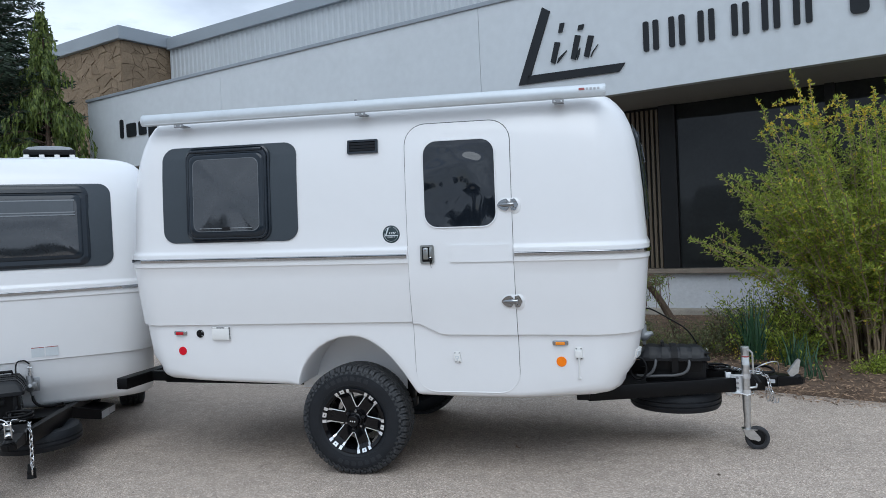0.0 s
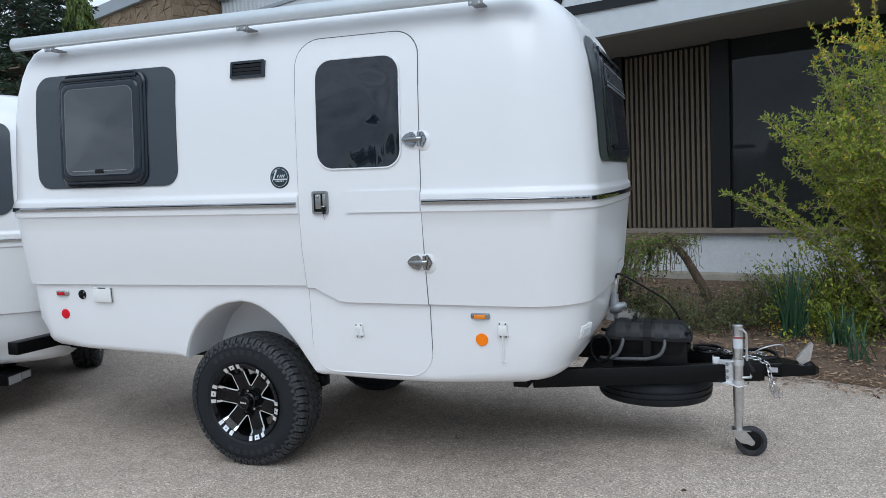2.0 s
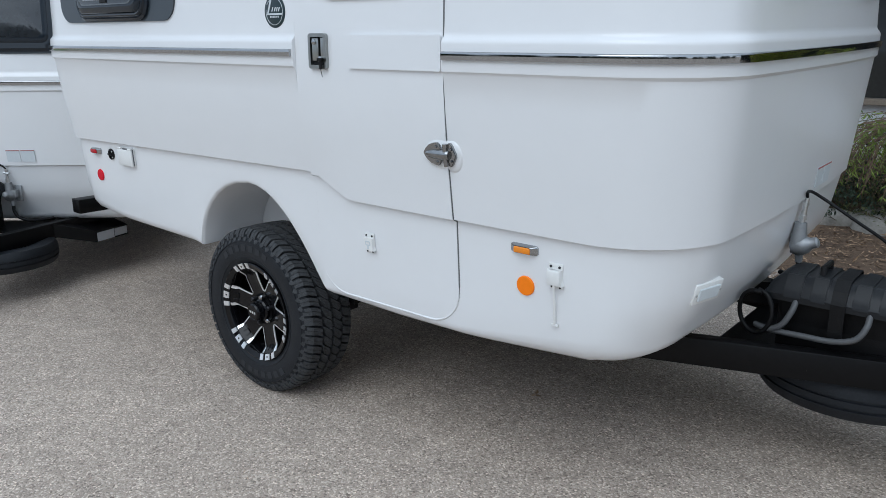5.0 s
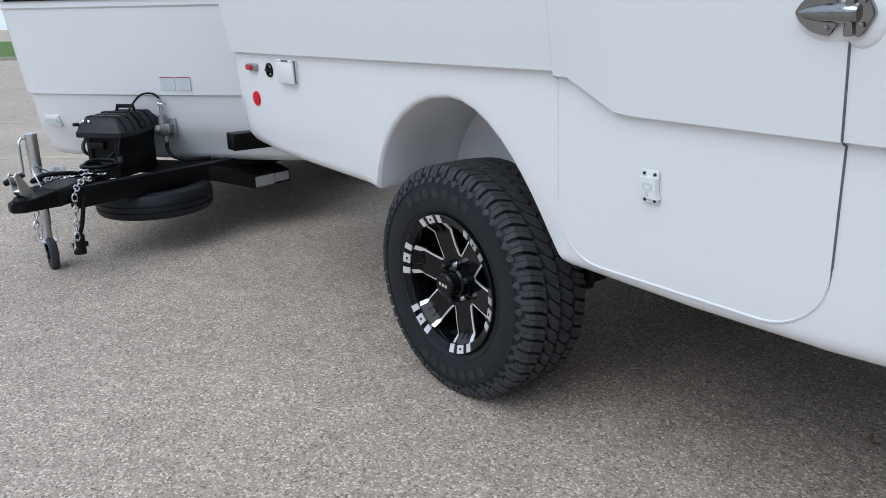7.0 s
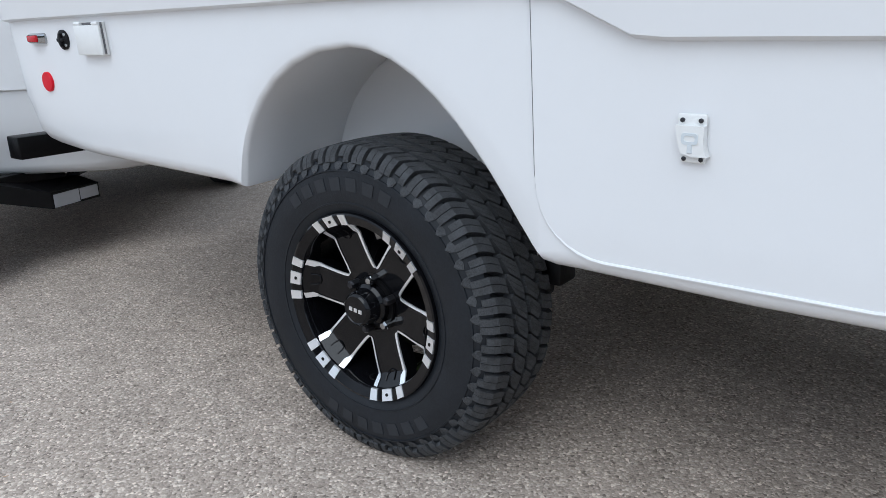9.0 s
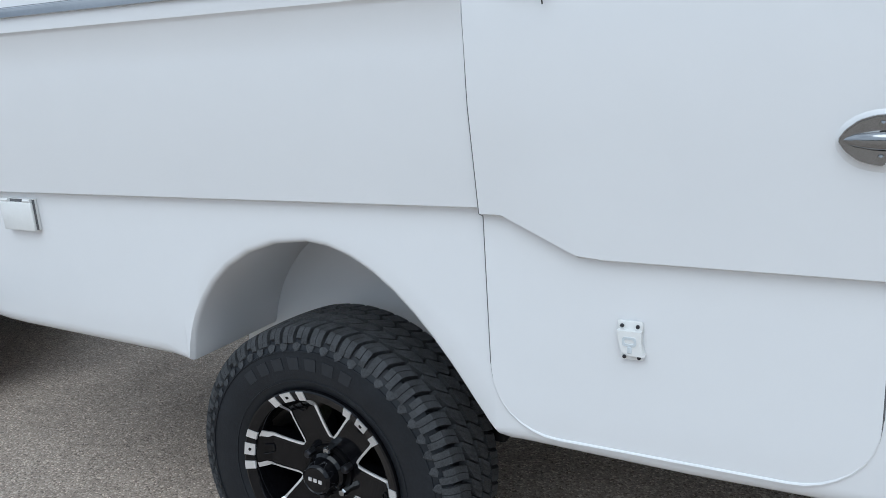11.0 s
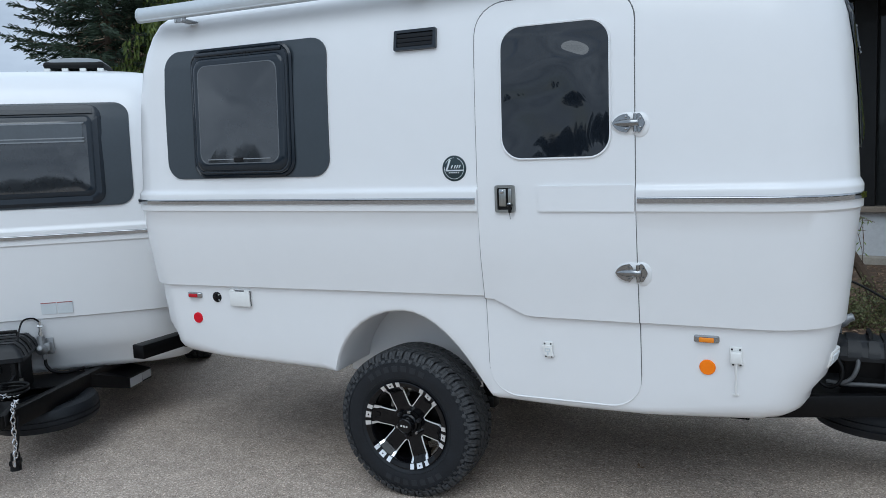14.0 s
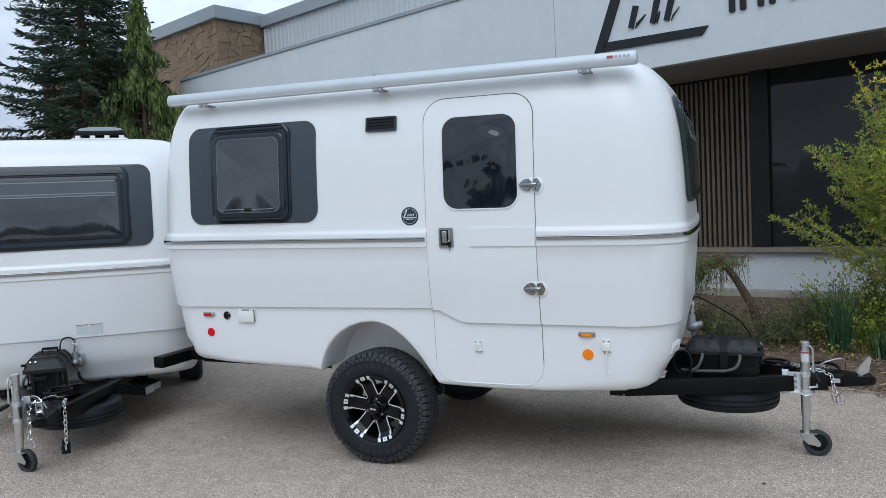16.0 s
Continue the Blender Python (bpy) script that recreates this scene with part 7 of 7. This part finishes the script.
def build_spruce(at, height, spread, seed):
    rng = random.Random(seed)
    root = plant_root("spruce_tree", at, "tall dark green spruce with layered spreading branches", "tree")
    bm = bmesh.new()
    tube(bm, [(0, 0, -0.1), (0.03, 0, height * 0.5), (0, 0.02, height)], [0.17, 0.09, 0.012], 10)
    part("trunk", bm, BARK, root)
    sprays = Leaves()
    bm = bmesh.new()
    z = 0.5
    while z < height - 0.15:
        t = 1 - z / height
        n = 7 if t > 0.3 else 5
        a0 = rng.uniform(0, 6.28)
        for k in range(n):
            a = a0 + k * 6.283 / n + rng.uniform(-0.25, 0.25)
            length = spread * (t ** 0.85) * rng.uniform(0.72, 1.08) + 0.12
            out = Vector((math.cos(a), math.sin(a), 0))
            pts = []
            rise = rng.uniform(-0.10, 0.10) + 0.35 * (1 - t) ** 2
            for j in range(6):
                u = j / 5
                pts.append(Vector((0, 0, z)) + out * length * u + Vector((0, 0, length * (rise * u - 0.26 * u * (1 - u) * 1.2 - 0.10 * u))))
            tube(bm, pts, [0.022 * (1 - 0.8 * j / 5) * (0.5 + t) for j in range(6)], 4, cap=False)
            side = Vector((-out.y, out.x, 0))
            steps = max(4, int(length / 0.075))
            for j in range(steps):
                u = 0.18 + 0.82 * (j + rng.random()) / steps
                i = min(4, int(u * 5))
                p = pts[i].lerp(pts[i + 1], u * 5 - i)
                d = (pts[i + 1] - pts[i]).normalized()
                for s in (-1, 1):
                    twig = (d * rng.uniform(0.5, 0.9) + side * s * rng.uniform(0.5, 1.0) + Vector((0, 0, rng.uniform(-0.35, 0.05)))).normalized()
                    tw = length * 0.26 * (1.15 - u) + 0.10
                    for q in range(5):
                        b = p + twig * tw * q / 5
                        e = (twig + any_way(rng) * 0.45).normalized()
                        sprays.add(b, e, e.cross(any_way(rng)).normalized(), tw * 0.32 + 0.07, 0.028 + 0.014 * rng.random())
        z += 0.17 + 0.10 * t
    part("branchwork", bm, BARK, root)
    sprays.done("crown", SPRUCE, root, "dark green needle sprays")
    return root


def build_cypress(at, height, seed):
    rng = random.Random(seed)
    root = plant_root("weeping_cypress", at, "narrow weeping cypress with hanging olive green sprays", "tree")
    bm = bmesh.new()
    tube(bm, [(0, 0, -0.1), (0.05, 0.0, height * 0.45), (-0.03, 0.02, height * 0.8), (0.06, 0, height)], [0.12, 0.07, 0.03, 0.01], 8)
    part("trunk", bm, BARK, root)
    sprays = Leaves()
    bm = bmesh.new()
    z = 0.4
    while z < height - 0.1:
        t = 1 - z / height
        for k in range(4):
            a = rng.uniform(0, 6.283)
            length = (0.10 + 2.9 * t ** 1.15) * rng.uniform(0.35, 1.1)
            out = Vector((math.cos(a), math.sin(a), 0))
            pts = [Vector((0, 0, z)) + out * length * u + Vector((0, 0, length * (0.42 * u - 0.62 * u * u))) for u in (0, 0.2, 0.4, 0.6, 0.8, 1.0)]
            tube(bm, pts, [0.014 * (1.1 - u) for u in (0, 0.2, 0.4, 0.6, 0.8, 1.0)], 4, cap=False)
            for j in range(int(8 + length * 20)):
                u = rng.uniform(0.2, 1.0) ** 0.8
                i = min(4, int(u * 5))
                p = pts[i].lerp(pts[i + 1], u * 5 - i) + any_way(rng) * 0.05
                hang = rng.uniform(0.10, 0.42) * (0.6 + t)
                m = 3
                for q in range(m):
                    d = (Vector((0, 0, -1)) + out * 0.18 + any_way(rng) * 0.30).normalized()
                    sprays.add(p + Vector((0, 0, -hang * q / m)), d, d.cross(any_way(rng)).normalized(), hang / m * 1.6, 0.055)
        z += 0.085
    part("branchwork", bm, BARK, root)
    sprays.done("crown", CYPRESS, root, "hanging olive green sprays")
    return root


def build_forsythia(at, seed):
    rng = random.Random(seed)
    root = plant_root("forsythia_bush", at, "large forsythia bush with fresh green leaves and late yellow blossom", "bush")
    leaves, bloom = Leaves(), Leaves()
    bm = bmesh.new()
    for k in range(150):
        a = rng.uniform(0, 6.283)
        r0 = 0.46 * math.sqrt(rng.random())
        base = Vector((math.cos(a) * r0, math.sin(a) * r0, 0.0))
        lean = rng.uniform(0.05, 1.0)
        reach = 1.32 * lean ** 0.8
        tall = rng.uniform(1.6, 2.75) * (1.12 - 0.28 * lean)
        if k < 9:
            tall, reach = rng.uniform(2.7, 3.3), rng.uniform(0.1, 0.7)
        b = a + rng.uniform(-0.5, 0.5)
        out = Vector((math.cos(b), math.sin(b), 0))
        n = 10
        pts = []
        for j in range(n + 1):
            u = j / n
            pts.append(base + out * reach * u ** 1.5 + Vector((rng.uniform(-0.02, 0.02), rng.uniform(-0.02, 0.02), tall * (u - 0.16 * lean * u ** 3))))
        tube(bm, pts, [0.010 * (1 - 0.75 * j / n) + 0.002 for j in range(n + 1)], 4, cap=False)
        twigs = [(pts, 0.30, 1.0)]
        for q in range(11):
            u = rng.uniform(0.18, 0.95)
            i = min(n - 1, int(u * n))
            p = pts[i]
            d = (out * rng.uniform(-0.2, 0.9) + any_way(rng) * 0.8 + Vector((0, 0, 0.8))).normalized()
            length = rng.uniform(0.2, 0.55)
            tp = [p, p + d * length * 0.5 + Vector((0, 0, 0.02)), p + d * length + Vector((0, 0, -0.03))]
            tube(bm, tp, [0.004, 0.003, 0.0015], 3, cap=False)
            twigs.append((tp, 0.0, 1.0))
        for path, u0, u1 in twigs:
            seg = len(path) - 1
            total = sum((q - p).length for p, q in zip(path, path[1:]))
            for j in range(int(total * 120)):
                u = u0 + (u1 - u0) * rng.random()
                i = min(seg - 1, int(u * seg))
                p = path[i].lerp(path[i + 1], u * seg - i)
                if p.z < 0.55 and rng.random() < 0.7:
                    continue
                d = any_way(rng, 0.55)
                size = rng.uniform(0.028, 0.056)
                high = p.z > 2.4 and rng.random() < 0.24
                if high or rng.random() < 0.02:
                    for _ in range(3):
                        e = any_way(rng)
                        bloom.add(p, e, e.cross(any_way(rng)).normalized(), 0.032, 0.016)
                else:
                    leaves.add(p + d * 0.01, d, d.cross(any_way(rng)).normalized(), size, size * 0.36)
    part("branchwork", bm, TWIG, root, "bare grey-brown stem tangle")
    leaves.done("foliage", FORSYTHIA, root, "fresh yellow-green leaves")
    bloom.done("blossom", BLOSSOM, root, "late yellow flowers")
    return root


def build_weeping_dwarf(at, seed):
    rng = random.Random(seed)
    root = plant_root("weeping_shrub", at, "small weeping shrub with trailing straw-green strands", "shrub")
    bm = bmesh.new()
    tube(bm, [(0.05, 0, -0.05), (-0.03, 0, 0.28), (-0.16, 0, 0.56), (-0.26, 0.0, 0.72), (-0.38, 0.02, 0.74)], [0.042, 0.036, 0.03, 0.026, 0.014], 8)
    part("trunk", bm, BARK, root)
    strands = Leaves()
    bm = bmesh.new()
    for k in range(170):
        a = rng.uniform(0, 6.283) if k % 5 == 0 else rng.gauss(math.pi, 0.75)
        start = Vector((-0.28 + rng.gauss(0, 0.10), rng.gauss(0, 0.10), 0.70 + rng.uniform(-0.03, 0.06)))
        reach = rng.uniform(0.08, 0.50) * (1.60 if math.cos(a) < 0 else 0.30)
        fall = rng.uniform(0.10, 0.30) + 0.28 * min(reach, 0.6)
        out = Vector((math.cos(a), math.sin(a), 0))
        pts = [start + out * reach * math.sin(u * 1.5) + Vector((0, 0, 0.07 * math.sin(u * 3) - fall * u * u)) for u in (0, 0.25, 0.5, 0.75, 1.0)]
        tube(bm, pts, 0.0025, 3, cap=False)
        for j in range(30 if math.cos(a) < 0.1 else 5):
            u = rng.uniform(0.1, 1)
            i = min(3, int(u * 4))
            p = pts[i].lerp(pts[i + 1], u * 4 - i)
            d = (Vector((0, 0, -0.8)) + any_way(rng)).normalized()
            strands.add(p, d, d.cross(any_way(rng)).normalized(), rng.uniform(0.03, 0.075), 0.008)
    part("branchwork", bm, DARK_TWIG, root)
    strands.done("foliage", DRY_STRAND, root)
    return root


def build_low_shrub(at, size, seed, mat=None, label="low twiggy shrub with small dull green leaves", stems=70, each=34):
    rng = random.Random(seed)
    root = plant_root("low_shrub", at, label, "shrub", "low shrubs in the bed")
    leaves = Leaves()
    bm = bmesh.new()
    for k in range(stems):
        d = any_way(rng, 0.9)
        d.z = abs(d.z)
        length = size * rng.uniform(0.6, 1.1)
        p = Vector((rng.gauss(0, 0.07), rng.gauss(0, 0.07), -0.03))
        pts = [p, p + d * length * 0.5 + any_way(rng) * 0.03, p + d * length + any_way(rng) * 0.05]
        tube(bm, pts, [0.005, 0.0035, 0.0015], 3, cap=False)
        for j in range(each):
            u = rng.uniform(0.3, 1.05)
            q = pts[0].lerp(pts[2], u) + any_way(rng) * 0.045
            e = any_way(rng, 0.4)
            leaves.add(q, e, e.cross(any_way(rng)).normalized(), rng.uniform(0.020, 0.042) * (1.3 if size > 0.6 else 1.0), 0.014 if size < 0.6 else 0.019)
    part("branchwork", bm, DARK_TWIG, root)
    leaves.done("foliage", mat or SHRUB_DARK, root)
    return root


def build_strap_clump(at, seed, count=70, tall=0.55):
    rng = random.Random(seed)
    root = plant_root("daffodil_clump", at, "clump of long dark green strap leaves", "plant", "strap-leaved clumps")
    v, f = [], []
    for k in range(count):
        a = rng.uniform(0, 6.283)
        out = Vector((math.cos(a), math.sin(a), 0))
        side = Vector((-out.y, out.x, 0))
        lean = rng.uniform(0.1, 0.65)
        h = tall * rng.uniform(0.65, 1.1)
        p0 = Vector((rng.gauss(0, 0.06), rng.gauss(0, 0.06), -0.03))
        i = len(v)
        for j in range(6):
            u = j / 5
            p = p0 + out * h * lean * u ** 1.6 + Vector((0, 0, h * (u - 0.25 * lean * u ** 3)))
            w = 0.008 * (1 - u ** 2) + 0.001
            v += [tuple(p - side * w), tuple(p + side * w)]
        for j in range(5):
            b = i + 2 * j
            f.append((b, b + 1, b + 3, b + 2))
    me = bpy.data.meshes.new("leaves")
    me.from_pydata(v, [], f)
    me.materials.append(STRAP_GREEN)
    ob = new("leaves", me)
    ob.parent = root
    return root


def build_bed():
    """Mulched bed between the lot and the building, in the building's axes."""
    m = SHOP.matrix_basis
    rng = random.Random(11)
    bm = bmesh.new()
    nx, ny = 90, 30
    grid = []
    for i in range(nx + 1):
        row = []
        for j in range(ny + 1):
            s = -8.0 + 17.0 * i / nx
            v = j / ny
            off = -2.92 + 0.10 * math.sin(s * 1.3) * (1 - v) + v * 4.42
            h = -0.02 if j == 0 else 0.035 + 0.13 * v + 0.03 * noise.noise(Vector((s * 1.7, off * 1.7, 0)))
            row.append(bm.verts.new(m @ Vector((s, off, h))))
        grid.append(row)
    for i in range(nx):
        for j in range(ny):
            bm.faces.new((grid[i][j], grid[i + 1][j], grid[i + 1][j + 1], grid[i][j + 1]))
    tagged(part("mulch_bed", bm, MULCH, smooth=True), "raised planting bed of dark brown bark mulch", "planting bed", kind="structure")
    chips = Leaves()
    for k in range(20000):
        s, v = rng.uniform(-3.0, 5.5), rng.random() ** 1.4
        off = -3.0 + v * 4.3
        h = 0.04 + 0.13 * max(0, v - 0.02)
        if k % 14 == 0:
            off, h = -2.95 - abs(rng.gauss(0, 0.16)), 0.004
        p = m @ Vector((s, off, h + rng.uniform(0.0, 0.02)))
        d = any_way(rng)
        d.z *= 0.25
        d.normalize()
        chips.add(p, d, d.cross(Vector((rng.gauss(0, 0.3), rng.gauss(0, 0.3), 1))).normalized(), rng.uniform(0.02, 0.075), rng.uniform(0.008, 0.02))
    ob = chips.done("bark_chips", CHIPS, None)
    tagged(ob, "loose brown bark chips scattered over the bed", "mulch", kind="stuff")


build_bed()
near_spruce = build_spruce(pose(-13.5, 14.3, 0), 11.5, 2.9, 3)
# the row across the lot that the panes and the chrome reflect
for k in range(56):
    row_tree = copy_thing(near_spruce, pose(-48 + 1.6 * k + 0.7 * math.sin(k * 2.3), -38 - 3.5 * (k % 2) - 2.0 * math.sin(k * 1.7), -0.5, 0, 0, 67 * k))
    row_tree.scale = (0.95, 0.95, 0.42 + 0.05 * math.sin(k * 3.1))
    tagged(row_tree, "dark green spruce in the row across the parking lot", "tree", "trees across the lot")
for k in range(12):
    row_tree = copy_thing(near_spruce, pose(34 + 2.5 * math.sin(k * 1.3), -34 + 4.4 * k + 0.8 * math.sin(k * 2.9), -0.5, 0, 0, 50 * k))
    row_tree.scale = (0.85, 0.85, 0.60 + 0.07 * math.sin(k * 2.1))
    tagged(row_tree, "dark green spruce in the row across the parking lot", "tree", "trees across the lot")
build_cypress(pose(-11.85, 14.35, 0), 7.0, 4)
build_forsythia(pose(2.93, 8.55, 0.06), 8)
build_weeping_dwarf(pose(0.98, 9.25, 0.08) @ Matrix.Diagonal((1.35, 1.2, 1.14, 1)), 9)
for k, (x, y, size) in enumerate(((0.72, 8.75, 0.42), (1.15, 8.85, 0.46), (1.42, 9.05, 0.52), (0.35, 9.25, 0.40), (1.75, 9.25, 0.55), (2.2, 9.5, 0.6), (-0.2, 9.6, 0.5))):
    build_low_shrub(pose(x, y, 0.08, 0, 0, 40 * k), size, 20 + k)
build_strap_clump(pose(1.69, 8.42, 0.05), 31, 70, 0.74)
build_strap_clump(pose(2.02, 8.15, 0.05), 32, 46, 0.42)
build_strap_clump(pose(2.05, 7.55, 0.03), 33, 16, 0.46)
for k, (x, y, size) in enumerate(((1.92, 9.05, 0.80), (2.25, 9.1, 1.0), (2.15, 8.62, 0.7))):
    build_low_shrub(pose(x, y, 0.06, 0, 0, 50 * k), size, 70 + k, FORSYTHIA, "leafy green shrub at the foot of the bush")
for k, (x, y) in enumerate(((2.08, 8.45), (2.75, 7.8))):
    build_low_shrub(pose(x, y, 0.05, 0, 0, 70 * k), 0.20, 50 + k, FORSYTHIA, "low clump of yellow-green ground cover")


def build_litter():
    """Specks of bark and dry leaf blown over the lot."""
    rng = random.Random(77)
    bits = Leaves()
    for k in range(420):
        p = Vector((rng.uniform(-5.5, 4.0), rng.uniform(0.8, 4.6), 0.004))
        a = rng.uniform(0, 6.283)
        d = Vector((math.cos(a), math.sin(a), rng.uniform(0.0, 0.2))).normalized()
        bits.add(p, d, d.cross(Vector((0, 0, 1))).normalized(), rng.uniform(0.005, 0.018), rng.uniform(0.003, 0.007))
    for x, y in ((0.87, 4.79), (-0.44, 5.28)):
        for k in range(3):
            a = rng.uniform(0, 6.283)
            d = Vector((math.cos(a), math.sin(a), 0.15)).normalized()
            bits.add(Vector((x, y, 0.004)), d, d.cross(Vector((0, 0, 1))).normalized(), rng.uniform(0.025, 0.045), rng.uniform(0.012, 0.02))
    tagged(bits.done("leaf_litter", CHIPS, None), "tiny dry bits of bark and leaf on asphalt", "litter", kind="stuff")


build_litter()


for k, (x, y) in enumerate(((1.62, 8.52), (1.86, 8.30), (1.52, 8.86))):
    build_low_shrub(pose(x, y, 0.07, 0, 0, 33 * k), 0.20, 120 + k, BLOSSOM, "few small yellow flowers in the bed", 14, 4)


def build_rock(at, size, seed):
    """A flat weathered landscape stone."""
    bm = bmesh.new()
    bmesh.ops.create_icosphere(bm, subdivisions=3, radius=1.0)
    for v in bm.verts:
        k = 1 + 0.22 * noise.noise(v.co * 1.6 + Vector((seed, 0, 0))) + 0.06 * noise.noise(v.co * 5)
        v.co = Vector((v.co.x * size[0] * k, v.co.y * size[1] * k, max(-0.3, min(0.75, v.co.z * k)) * size[2]))
    tagged(part("landscape_rock", bm, ROCK, smooth=35, at=at), "flat pale grey landscape stone half sunk in mulch", "rock", "stones in the bed")


for k, (x, y, w) in enumerate(((0.16, 9.22, 0.26), (-0.22, 9.30, 0.20), (0.02, 9.52, 0.17), (0.60, 8.20, 0.09))):
    build_rock(pose(x, y, 0.10, 0, 0, 25 * k - 15), (w, w * 0.6, 0.11 if w > 0.1 else 0.05), 3 + k)
build_low_shrub(pose(-0.10, 9.62, 0.10, 0, 0, 20), 0.85, 91, SPRUCE, "small dark green pine beside the wall")
